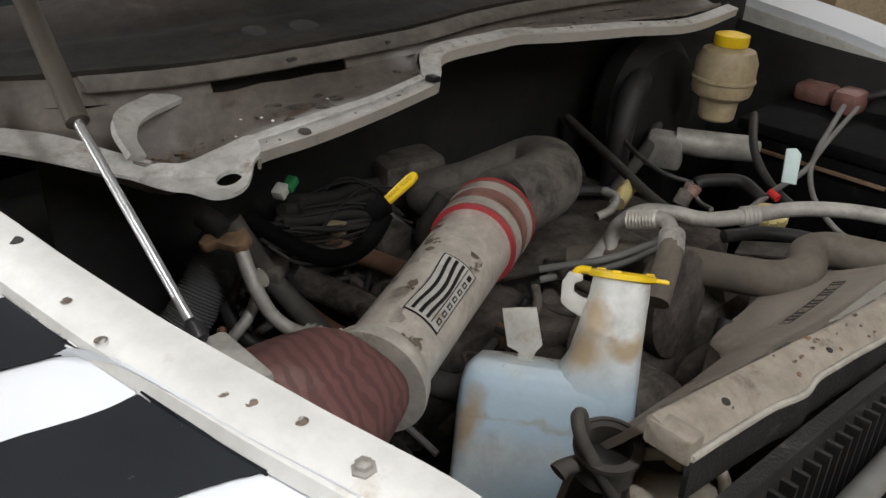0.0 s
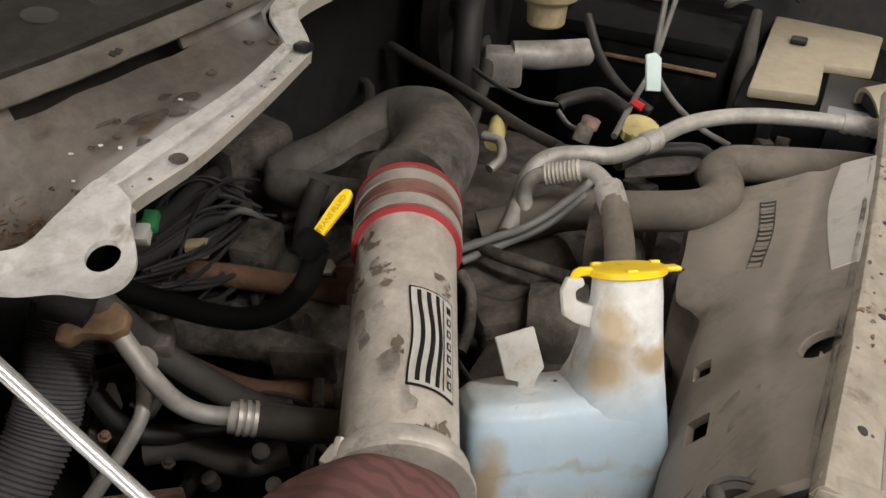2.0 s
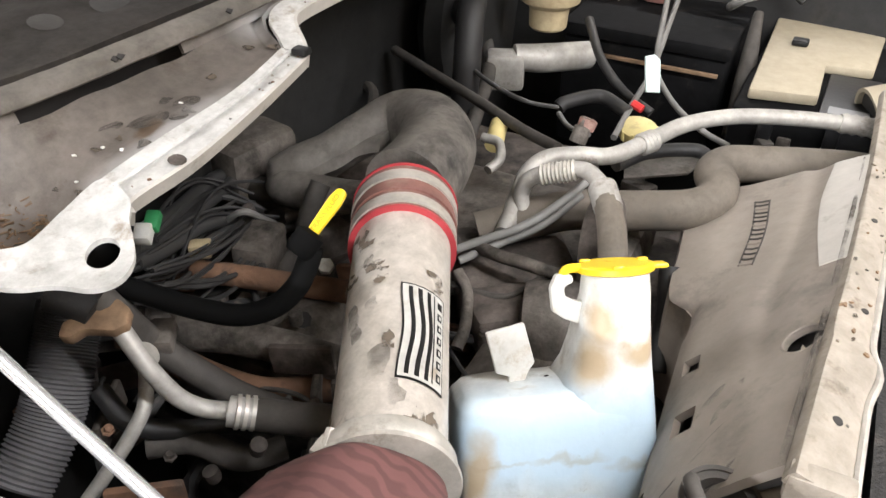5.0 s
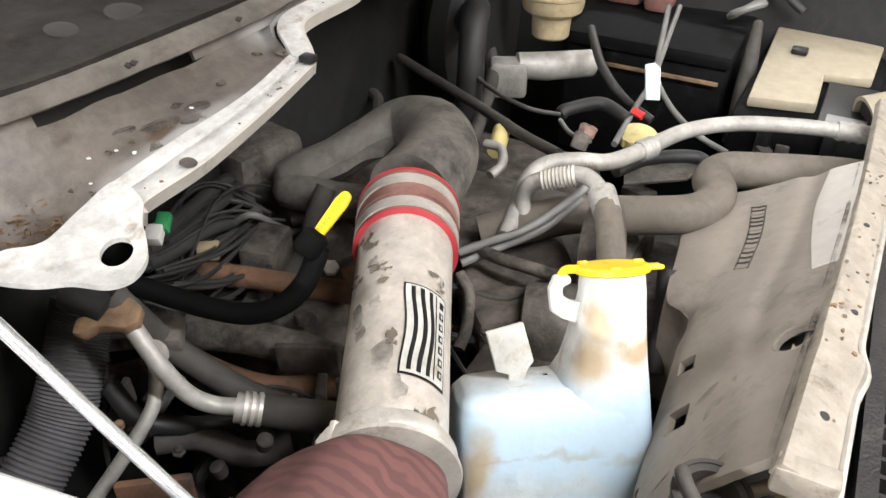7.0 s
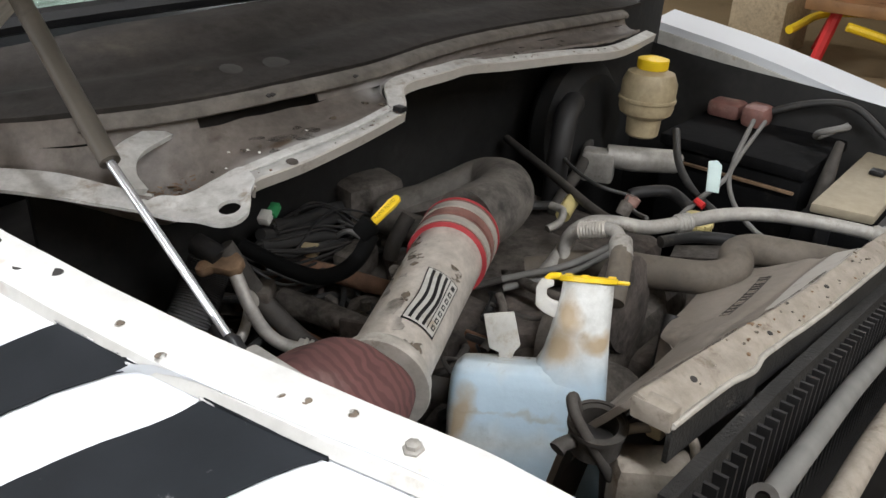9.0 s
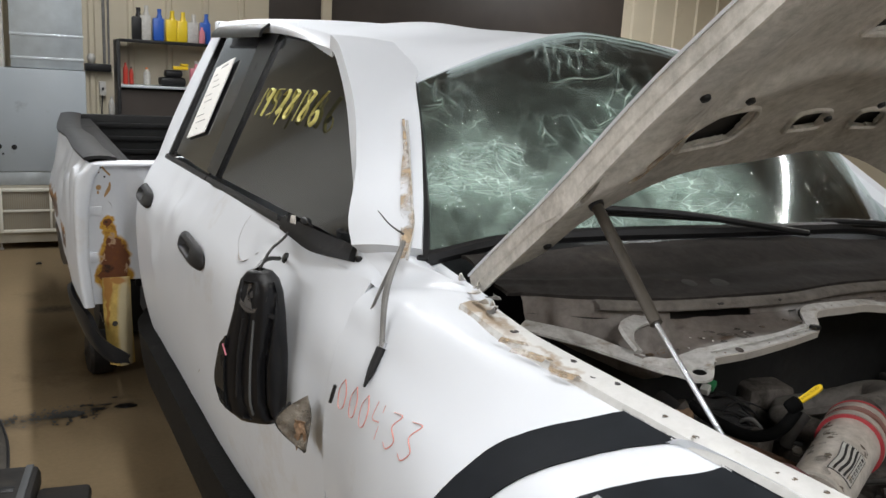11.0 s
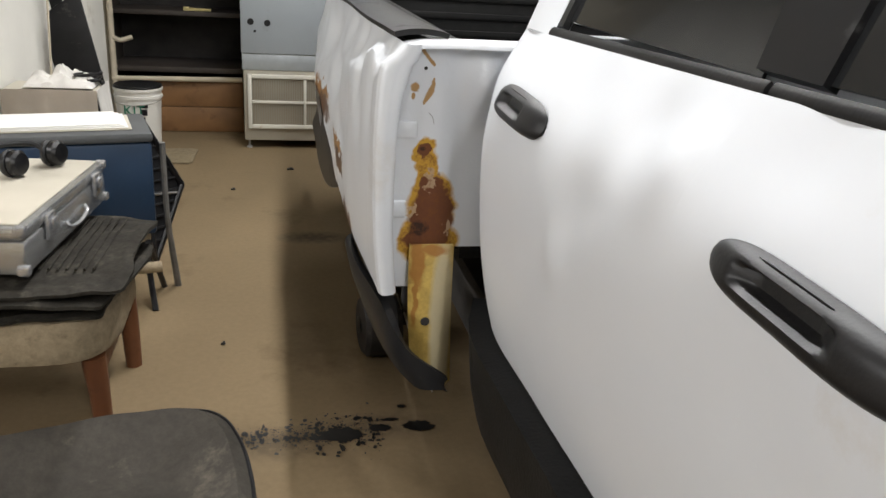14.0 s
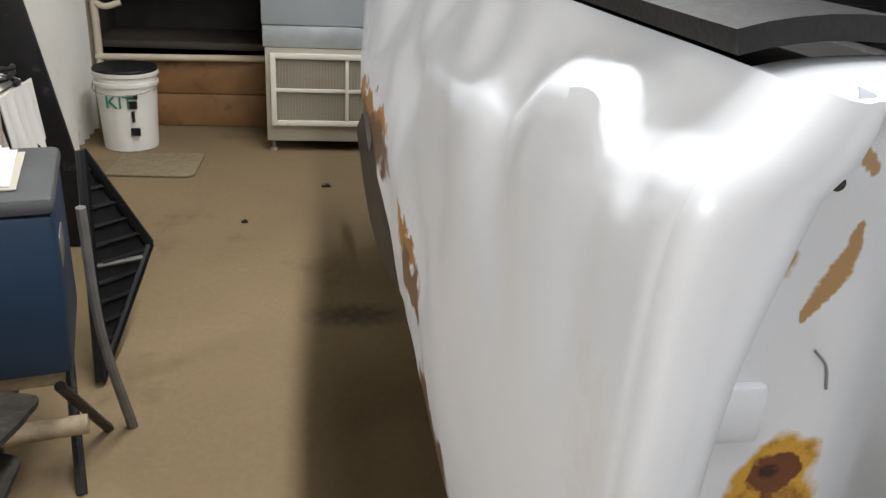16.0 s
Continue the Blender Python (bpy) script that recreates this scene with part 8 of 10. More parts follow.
part("cowl_lip", sheet(lip_fn, 110, 12, 0.0), COWL_LIP, gutter, "dusty tan front lip")
for x in (0.595, 0.60, 0.72):
    part("lip_chip", slab([(-0.004, -0.003), (0.005, -0.002), (0.003, 0.003), (-0.003, 0.002)], 0, 0.0012, 0, pose(*lip_fn((x - 0.40) / 1.1, 0.72), 20, 0, 20)), VOID, gutter)


def cowl_top(u, v):
    x = 0.285 + u * 1.30
    a = Vector(cowl_back((x - 0.31) / 1.2, 1.0)) + Vector((0, -0.004, 0.003))
    a.x = x
    b = Vector((x, lerp_table(x, [(0.28, 1.165), (0.9, 1.125), (1.58, 1.24)]), lerp_table(x, [(0.28, 1.205), (0.9, 1.222), (1.58, 1.165)])))
    p = a.lerp(b, v)
    p.z += 0.006 * math.sin(math.pi * v * 3) * (v > 0.3) + 0.003 * wobble(x, v, 0, 8)
    return p


cowl = part("cowl_panel", sheet(cowl_top, 60, 24, 0.006), COWL_PLASTIC, truck, "dusty dark grey plastic cowl panel")
for k, (sx_, sv) in enumerate(((0.60, 0.22), (0.66, 0.20))):
    p = Vector(cowl_top((sx_ - 0.285) / 1.3, sv))
    part("water_spot", lathe([(0.014 + 0.004 * (k % 2), 0), (0.010, 0.0008), (0.004, 0.0008)], at=p + Vector((0, 0, 0.0008)), axis=(0, -0.2, 1), seg=14), VOID, cowl)
# leaf litter in the gutter
lit = bmesh.new()
rl = random.Random(8)
for k in range(300):
    x, v = rl.uniform(0.415, 0.482), rl.uniform(0.12, 0.72)
    p = Vector(gutter_fn((x - 0.31) / 1.2, v))
    a = rl.uniform(0, 6.28)
    L = rl.uniform(0.003, 0.010)
    add_tube(lit, [p + Vector((0, 0, 0.001)), p + Vector((math.cos(a) * L, math.sin(a) * L, rl.uniform(0.001, 0.004)))], rl.uniform(0.0004, 0.0010), seg=4, n=2)
part("leaf_litter", lit, RUST_TAN, gutter, "brown needles and leaf litter")
for x, v, s in ((0.62, 0.35, 0.012), (0.585, 0.45, 0.018), (0.56, 0.6, 0.01), (0.60, 0.2, 0.008)):
    p = Vector(gutter_fn((x - 0.31) / 1.2, v))
    part("oil_smear", lathe([(s, 0), (s * 0.7, 0.0012), (s * 0.3, 0.0014)], at=p, axis=(0, 0.1, 1), seg=11), GRIME_SMEAR, gutter)

rg = random.Random(77)
for k in range(30):
    x, v = rg.uniform(0.42, 1.25), rg.uniform(0.08, 0.92)
    p = Vector(gutter_fn((x - 0.31) / 1.2, v))
    q = rg.uniform(0.002, 0.009)
    ring = [(q * rg.uniform(0.4, 1.3) * math.cos(a * 0.7), 0.7 * q * rg.uniform(0.4, 1.3) * math.sin(a * 0.7)) for a in range(9)]
    part("grime_patch", slab(ring, 0.0, 0.0006, 0, pose(p.x, p.y, p.z + 0.0022, rg.uniform(-6, 6), 0, rg.uniform(0, 180))), rg.choice((GRIME_SMEAR, GRIME_FINE)), gutter)
for k in range(5):
    x, v = rg.uniform(0.47, 0.62), rg.uniform(0.2, 0.7)
    q = rg.uniform(0.0008, 0.002)
    p = Vector(gutter_fn((x - 0.31) / 1.2, v))
    part("paint_flake", slab([(-q, -q * 0.6), (q * 0.7, -q), (q, q * 0.4), (-q * 0.3, q)], 0, 0.0008, 0, pose(p.x, p.y, p.z + 0.003, rg.uniform(-20, 20), 0, rg.uniform(0, 180))), PAPER, gutter)
for k in range(30):
    x = rg.uniform(0.50, 1.2)
    F_ = FL_F if x < 0.735 else FL2_F
    c = min(range(len(F_) - 1), key=lambda i: abs(F_[i][0] - x))
    p = Vector(F_[c]).lerp(Vector(F_[c + 1]), rg.random())
    q = rg.uniform(0.0005, 0.0017)
    part("edge_chip", slab([(-q, -q * 0.6), (q * 0.7, -q), (q, q * 0.4), (-q * 0.3, q)], 0, 0.0008, 0, pose(p.x + 0.001, p.y + rg.uniform(0.0, 0.012), p.z + 0.0022, 0, 0, rg.uniform(0, 180))), rg.choice((RUST, ENGINE, RADBAR)), flange)

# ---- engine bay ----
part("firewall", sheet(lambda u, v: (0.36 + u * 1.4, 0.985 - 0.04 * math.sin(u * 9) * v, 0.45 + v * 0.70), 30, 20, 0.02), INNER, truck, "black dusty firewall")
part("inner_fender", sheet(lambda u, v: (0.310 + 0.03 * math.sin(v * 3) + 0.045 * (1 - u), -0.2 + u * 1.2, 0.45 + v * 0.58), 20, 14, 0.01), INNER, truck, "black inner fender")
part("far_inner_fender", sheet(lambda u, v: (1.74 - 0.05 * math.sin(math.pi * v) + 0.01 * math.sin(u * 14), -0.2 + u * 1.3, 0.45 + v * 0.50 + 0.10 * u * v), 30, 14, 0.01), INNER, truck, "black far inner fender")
farrail = part("far_fender_rail", loft([(1.76, 0.12, 0.915), (1.765, 0.40, 0.955), (1.77, 0.74, 1.025), (1.78, 1.0, 1.06)], [(1.86, 0.12, 0.925), (1.865, 0.40, 0.965), (1.87, 0.74, 1.035), (1.88, 1.0, 1.07)], 30, 6, 0.02), WHITE, truck, "white driver side fender edge")
part("rail_face", loft([(1.757, 0.12, 0.85), (1.757, 0.40, 0.90), (1.762, 0.74, 0.965), (1.77, 1.0, 1.0)], [(1.759, 0.12, 0.918), (1.764, 0.40, 0.958), (1.769, 0.74, 1.028), (1.779, 1.0, 1.063)], 30, 4, 0.01), PLASTIC_WHITE, farrail)
for y_, z_ in ((0.34, 0.94), (0.45, 0.955), (0.56, 0.97), (0.66, 0.99), (0.26, 0.925)):
    part("rubber_bumper", lathe([(0.012, 0), (0.014, 0.01), (0.010, 0.02), (0.004, 0.021)], at=(1.757, y_, z_), axis=(-1, 0, 0.1), seg=12), RUBBER, farrail)
# near-black plate in place of the bay's unlit bottom
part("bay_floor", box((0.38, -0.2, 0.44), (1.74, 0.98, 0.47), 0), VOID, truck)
part("engine_block", box((0.62, 0.42, 0.47), (1.22, 0.97, 0.80), 0.05), ENGINE, truck, "grimy engine block")
for (x0, x1, y0, y1, z0, z1, mtl, nm) in ((0.60, 0.86, 0.66, 0.97, 0.76, 0.885, ENGINE, "cylinder_head"), (0.96, 1.20, 0.62, 0.95, 0.76, 0.87, ENGINE, "cylinder_head"), (0.80, 1.04, 0.50, 0.80, 0.80, 0.90, CAST, "intake_manifold"), (0.66, 0.80, 0.44, 0.60, 0.74, 0.90, CAST, "alternator_body"), (0.86, 1.05, 0.42, 0.52, 0.74, 0.86, ENGINE, "water_pump")):
    part(nm, box((x0, y0, z0), (x1, y1, z1), 0.025), mtl, truck)

# intake tube
T0, T1 = Vector((0.451, 0.538, 1.020)), Vector((0.685, 0.658, 1.018))
AX = (T1 - T0).normalized()
intake = part("intake_tube", tube([T0 - AX * 0.004, T0.lerp(T1, 0.5), T1 + AX * 0.01], [0.0385, 0.040, 0.0425], seg=40, n=20), ALU, truck, "stained aluminium intake tube")


def tube_frame(k):
    up = Vector((0, 0, 1))
    side = AX.cross(up).normalized()
    up = side.cross(AX).normalized()
    return T0.lerp(T1, k), side, up, 0.0385 + 0.004 * k


def on_tube(k, ang, off=0.0):
    p, side, up, r = tube_frame(k)
    a = radians(ang)
    return p + (side * math.sin(a) + up * math.cos(a)) * (r + off)


def plate_edge(u):
    """Waist of the plate: its edge bends in at half length."""
    return 4.0 * math.sin(math.pi * u) ** 2


part("decal", sheet(lambda u, v: on_tube(0.19 + 0.375 * u, 6 + 54 * v + plate_edge(u) * (1 - v), 0.0006), 24, 16), BLACK_PLASTIC, intake, "black and white maker's decal")
part("decal_ground", sheet(lambda u, v: on_tube(0.197 + 0.361 * u, 8 + 50 * v + plate_edge(u) * (1 - v), 0.0010), 24, 16), PLASTIC_WHITE, intake)
for a0, a1, bend in ((14.0, 18.5, 5.0), (24.0, 29.0, 5.5), (34.5, 39.0, 4.0), (43.0, 44.5, 1.0)):
    part("decal_bar", sheet(lambda u, v, a0=a0, a1=a1, bend=bend: on_tube(0.206 + 0.343 * u, a0 + (a1 - a0) * v + bend * math.sin(math.pi * u) ** 2, 0.0014), 20, 4), BLACK_PLASTIC, intake)
for k in range(7):
    part("decal_mark", sheet(lambda u, v, k=k: on_tube(0.222 + k * 0.047 + 0.030 * u, 48.5 + 6.5 * v, 0.0014), 3, 3), BLACK_PLASTIC, intake)
for k in range(6):
    part("decal_mark", sheet(lambda u, v, k=k: on_tube(0.228 + k * 0.047 + 0.016 * u, 50.5 + 2.6 * v, 0.0017), 3, 3), PLASTIC_WHITE, intake)
rs_ = random.Random(12)
for k in range(30):
    kk, aa = rs_.uniform(0.02, 0.95), rs_.uniform(-75, 70)
    if 0.17 < kk < 0.55 and aa > 0:
        continue
    w, h = rs_.uniform(0.02, 0.06), rs_.uniform(5, 15)
    bmp = bmesh.new()
    ringp = []
    for j in range(13):
        a = 2 * math.pi * j / 13
        q = 0.6 + 0.8 * rs_.random()
        ringp.append(bmp.verts.new(on_tube(kk + w * q * math.cos(a), aa + h * q * math.sin(a), 0.0007 + 0.00002 * k)))
    ctr = bmp.verts.new(on_tube(kk, aa, 0.0009 + 0.00002 * k))
    for j in range(13):
        bmp.faces.new((ringp[j], ringp[(j + 1) % 13], ctr))
    part("grime_spot", bmp, GRIME_FINE if k % 3 else GRIME_SMEAR, intake)


def hoop(p, axis, r, w, material, nm, parent, label="", lip=0.0):
    return part(nm, lathe([(r - 0.001, -w / 2), (r + 0.0015, -w / 2), (r + 0.0015 + lip, -w / 4), (r + 0.0015 + lip, w / 4), (r + 0.0015, w / 2), (r - 0.001, w / 2)], at=p, axis=axis, seg=48), material, parent, label)


coupler = part("coupler", tube([T1 - AX * 0.018, T1 + AX * 0.05], [0.0455, 0.0475], seg=40, n=6), RED_DUSTY, truck, "faded red rubber coupler with steel bands")
for d, w, mtl, nm in ((-0.0175, 0.0028, RED_RUBBER, "red_lip"), (-0.004, 0.014, BAND, "clamp_band"), (0.034, 0.014, BAND, "clamp_band"), (0.0495, 0.0022, RED_RUBBER, "red_lip"), (0.014, 0.010, RED_RUBBER, "rib")):
    hoop(T1 + AX * d, AX, 0.0455 + 0.002 * (d + 0.02) / 0.07, w, mtl if nm != "rib" else RED_DUSTY, nm, coupler, "bright red rubber lip" if nm == "red_lip" else "")
hoop(T0 + AX * 0.008, AX, 0.0415, 0.014, BAND, "clamp_band", intake, "steel clamp band", 0.002)
part("collar", lathe([(0.042, -0.006), (0.0475, -0.005), (0.048, -0.002), (0.042, 0.0)], at=T0, axis=AX, seg=48), BAND, intake, "pale collar ring")
part("clamp_screw", add_box(tube([on_tube(-0.02, -62, 0.004), on_tube(0.06, -50, 0.004)], 0.0045, seg=8, n=3), (-0.008, -0.006, -0.004), (0.008, 0.006, 0.004), 0.002, Matrix.Translation(on_tube(0.02, -58, 0.005))), BAND, intake)
# filter under its knitted cover
fl_c = T0 - AX * 0.012
_side = AX.cross(Vector((0, 0, 1))).normalized()


def filter_fn(u, v):
    a = 2 * math.pi * u
    prof = [(0.004, 0.002), (0.046, 0.002), (0.057, -0.005), (0.067, -0.022), (0.074, -0.055), (0.076, -0.085), (0.067, -0.112), (0.038, -0.126), (0.003, -0.129)]
    k = v * (len(prof) - 1)
    i = min(int(k), len(prof) - 2)
    r = prof[i][0] + (prof[i + 1][0] - prof[i][0]) * (k - i)
    h = prof[i][1] + (prof[i + 1][1] - prof[i][1]) * (k - i)
    r *= 1 + 0.05 * math.sin(a * 5) * min(1, v * 2) + 0.06 * wobble(math.cos(a), math.sin(a), v, 2.2)
    up = _side.cross(AX)
    return fl_c + _side * -0.032 * min(1, v * 2) + (_side * math.cos(a) + up * math.sin(a)) * r * 0.92 + AX * h


part("air_filter", sheet(filter_fn, 60, 26, 0.0), FILTER, truck, "conical air filter in a maroon knitted cover")
# rubber elbow to the throttle
ELB = [(0.755, 0.694, 1.020), (0.806, 0.699, 1.018), (0.863, 0.717, 1.012), (0.903, 0.751, 1.008), (0.914, 0.794, 1.000), (0.886, 0.822, 0.990), (0.851, 0.846, 0.975), (0.825, 0.871, 0.960), (0.807, 0.888, 0.950), (0.803, 0.894, 0.946)]
elbow = part("intake_elbow", tube(ELB, [0.044, 0.043, 0.042, 0.040, 0.034, 0.026, 0.025, 0.029, 0.027, 0.012], seg=32, n=64), ELBOW, truck, "dusty black rubber intake elbow")
part("throttle_duct", tube([(0.807, 0.893, 0.950), (0.800, 0.874, 0.952), (0.800, 0.836, 0.952), (0.807, 0.797, 0.955), (0.815, 0.760, 0.960), (0.821, 0.749, 0.960)], [0.014, 0.027, 0.025, 0.022, 0.019, 0.010], seg=24, n=40, flat=0.8), ELBOW, elbow)
part("web", loft([(0.841, 0.855, 0.972), (0.855, 0.833, 0.978), (0.874, 0.815, 0.985), (0.885, 0.784, 0.995)], [(0.809, 0.846, 0.958), (0.828, 0.828, 0.966), (0.851, 0.812, 0.976), (0.864, 0.789, 0.985)], 20, 5, 0.010, 0.004), ELBOW, elbow)
part("breather", tube([(0.776, 0.810, 0.985), (0.764, 0.812, 0.970), (0.750, 0.813, 0.950), (0.746, 0.816, 0.930)], 0.011, seg=12, n=12), RUBBER_DUSTY, elbow)
part("throttle_body", box((0.0, -0.05, -0.05), (0.07, 0.05, 0.05), 0.012, frame_at((0.831, 0.923, 0.930), (0.2, 1, 0))), CAST, truck)

rw_ = random.Random(31)
LOOM = [(0.633, 0.900, 1.000), (0.705, 0.922, 0.975), (0.771, 0.928, 0.955), (0.799, 0.897, 0.940)]
for k in range(9):
    d = Vector((rw_.uniform(-0.02, 0.02), rw_.uniform(-0.022, 0.022), rw_.uniform(-0.02, 0.012)))
    part("loom_wire", tube([Vector(LOOM[0]) + d * 0.4 + Vector((-0.02, -0.02, -0.05 * (k % 2))), Vector(LOOM[1]) + d, Vector(LOOM[2]) + d * 1.4, Vector(LOOM[3]) + d * 1.1 + Vector((0, 0, -0.03 * rw_.random()))], rw_.uniform(0.0018, 0.0032), seg=6, n=20), rw_.choice((WIRE, RUBBER, RUBBER)), truck)

for k in range(22):
    o = Vector((rw_.uniform(-0.05, 0.03), rw_.uniform(-0.05, 0.02), rw_.uniform(-0.05, 0.0)))
    part("loom_wire", tube([Vector((0.560, 0.860, 1.000)) + o * 0.5, Vector((0.615, 0.868, 0.985)) + o, Vector((0.675, 0.885, 0.968)) + o * 1.1, Vector((0.745, 0.905, 0.945)) + o * 0.9], rw_.uniform(0.0012, 0.0026), seg=6, n=16), rw_.choice((WIRE, VOID, RUBBER, VOID)), truck)

# washer tank, leaning towards the far side
TA, TB = Vector((0.568, -0.823, 0)), Vector((0.823, 0.568, 0))
LEAN_T = radians(28)
TU = TB * math.sin(LEAN_T) + Vector((0, 0, math.cos(LEAN_T)))
TD = TB * math.cos(LEAN_T) - Vector((0, 0, math.sin(LEAN_T)))
TO = Vector((0.588, 0.472, 1.0))


def tank_pt(a, d, h):
    return TO + TA * a + TD * d + TU * h


def body_of(sections, e0, e1):
    """Rounded box body through sections (a, d, half a, half d, h)."""
    def fn(u, v):
        k = v * (len(sections) - 1)
        i = min(int(k), len(sections) - 2)
        a, d, ha, hd_, h = [p + (q - p) * (k - i) for p, q in zip(sections[i], sections[i + 1])]
        c, s_ = math.cos(2 * math.pi * u), math.sin(2 * math.pi * u)
        e = e0 + (e1 - e0) * v
        x, y = math.copysign(abs(c) ** e, c) * ha, math.copysign(abs(s_) ** e, s_) * hd_
        return tank_pt(a + x, d + y, h + 0.0012 * wobble(x, y, h, 25))
    return fn


tank = part("washer_tank", sheet(body_of([(0, 0.045, 0.06, 0.035, -0.262), (0, 0.045, 0.074, 0.043, -0.256), (0, 0.045, 0.0775, 0.045, -0.24), (0, 0.045, 0.0785, 0.0455, -0.15), (0, 0.045, 0.0765, 0.044, -0.10), (0, 0.045, 0.078, 0.045, -0.05), (0, 0.045, 0.0772, 0.0445, -0.022), (0, 0.045, 0.074, 0.042, -0.009), (0, 0.045, 0.066, 0.035, -0.001), (0, 0.045, 0.03, 0.012, 0.002), (0, 0.045, 0.002, 0.002, 0.002)], 0.35, 0.35), 80, 44, 0.0), TANK, truck, "milky washer fluid tank with blue fluid inside")
part("filler_neck", sheet(body_of([(0.040, 0.044, 0.0375, 0.043, -0.03), (0.042, 0.043, 0.0355, 0.041, 0.0), (0.0455, 0.040, 0.0318, 0.037, 0.014), (0.0475, 0.036, 0.0295, 0.033, 0.032), (0.0495, 0.032, 0.0275, 0.029, 0.052), (0.0515, 0.029, 0.0258, 0.0262, 0.068), (0.052, 0.028, 0.025, 0.025, 0.083)], 0.45, 0.95), 48, 24, 0.0), TANK, tank, "milky neck with brown grime")
NT_ = tank_pt(0.052, 0.028, 0.083)
cap_o = part("cap", lathe([(0.0275, 0), (0.0290, 0.001), (0.0290, 0.0050), (0.0275, 0.0062), (0.0225, 0.0066), (0.012, 0.0066)], at=NT_ + TU * 0.0005, axis=TU, seg=40), YELLOW, tank, "yellow snap cap")
part("pull_tab", box((0.025, -0.007, 0.001), (0.040, 0.007, 0.005), 0.002, frame_at(NT_, TA, TU)), YELLOW, cap_o)
part("hinge_strap", tube([NT_ - TA * 0.027 + TU * 0.005, NT_ - TA * 0.038 + TU * 0.004, NT_ - TA * 0.043 - TU * 0.008], 0.0036, seg=8, n=8), YELLOW, cap_o)
for k in range(3):
    a = 2 * math.pi * k / 3 + 2.4
    part("rib", box((-0.004, -0.0025, 0.004), (0.004, 0.0025, 0.0085), 0.001, frame_at(NT_ + (TA * math.cos(a) + TD * math.sin(a)) * 0.025, TA, TU)), YELLOW, cap_o)
part("ear", slab([(-0.002, 0.004), (0.010, 0.003), (0.011, -0.003), (0.004, -0.006), (0.004, -0.013), (0.011, -0.017), (0.026, -0.019), (0.026, -0.036), (0.016, -0.036), (0.002, -0.030), (-0.006, -0.024), (-0.007, -0.006)], -0.004, 0.004, 0.0018, frame_at(NT_ - TA * 0.044 - TU * 0.002, TA, TU) @ pose(0, 0, 0, 90, 0, 0)), PLASTIC_WHITE, tank, "white moulded ear")
tagp = slab([(0, 0), (0.031, 0.0), (0.036, -0.036), (0.030, -0.042), (0.022, -0.058), (0.010, -0.058), (0.014, -0.042), (0.004, -0.036)], -0.002, 0.002, 0.0012, frame_at((0.5975, 0.538, 1.026), (0.035, -0.033, 0.003), (0.12, 0.25, 1)) @ pose(0, 0, 0, 90, 0, 0))
part("mount_tab", tagp, PLASTIC_WHITE, tank, "white mounting tab")

# radiator shroud


# edge, bend and top of the shroud's face, by x
SH_EDGE_Y = [(0.44, 0.390), (0.60, 0.404), (0.74, 0.414), (0.794, 0.417), (0.806, 0.440), (0.90, 0.453), (1.03, 0.470)]
SH_EDGE_Z = [(0.44, 0.955), (0.60, 0.952), (0.80, 0.944), (1.03, 0.930)]
SH_BEND_Y = [(0.44, 0.380), (0.60, 0.388), (0.72, 0.401), (0.80, 0.404), (0.90, 0.397), (1.03, 0.402)]
SH_BEND_Z = [(0.44, 1.002), (0.60, 0.993), (0.72, 0.966), (0.80, 0.962), (0.90, 0.967), (1.03, 0.960)]
SH_TOP_Y = [(0.44, 0.325), (0.60, 0.317), (0.80, 0.308), (1.03, 0.302), (1.30, 0.298)]
SH_TOP_Z = [(0.44, 1.098), (0.60, 1.079), (0.80, 1.051), (1.03, 1.026), (1.30, 0.985)]


def shroud_fn(u, v):
    x = 0.515 + u * 0.515
    q = math.sqrt(((x - 0.664) / 0.019) ** 2 + ((v - 0.875) / 0.095) ** 2)
    if 0.3 < q < 1.0:
        x, v = 0.664 + (x - 0.664) / q, 0.875 + (v - 0.875) / q
    y = lerp_table(v, [(0.0, lerp_table(x, SH_EDGE_Y)), (0.3, lerp_table(x, SH_BEND_Y)), (1.0, lerp_table(x, SH_TOP_Y))])
    z = lerp_table(v, [(0.0, lerp_table(x, SH_EDGE_Z)), (0.3, lerp_table(x, SH_BEND_Z)), (1.0, lerp_table(x, SH_TOP_Z))])
    fold = 0.004 * math.exp(-((v - 0.68) / 0.07) ** 2) * max(0.0, min(1.0, (x - 0.55) * 6))
    return (x, y, z + 0.004 * math.sin(math.pi * v) - fold + 0.0008 * wobble(x, v, 0, 9))


def shroud_keep(u, v):
    x = 0.515 + u * 0.515
    if ((x - 0.664) / 0.019) ** 2 + ((v - 0.875) / 0.095) ** 2 < 0.72:
        return False
    for x0, x1, v0, v1 in ((0.679, 0.704, 0.235, 0.36), (0.594, 0.622, 0.235, 0.37), (0.545, 0.562, 0.02, 0.07)):
        if x0 < x < x1 and v0 < v < v1:
            return False
    return True


def on_shroud(x, v, off=0.0055):
    return Vector(shroud_fn((x - 0.515) / 0.515, v)) + Vector((0, 0.73, 0.68)) * off


shroud = part("radiator_shroud", sheet(shroud_fn, 150, 48, -0.006, keep=shroud_keep), SHROUD, truck, "dusty grey plastic radiator shroud with cut-outs")
part("hole_rim", tube([on_shroud(0.664 + 0.0192 * math.cos(a), 0.875 + 0.096 * math.sin(a), -0.0006) for a in [2 * math.pi * i / 24 for i in range(25)]], 0.0012, seg=8, n=72), SHROUD, shroud)
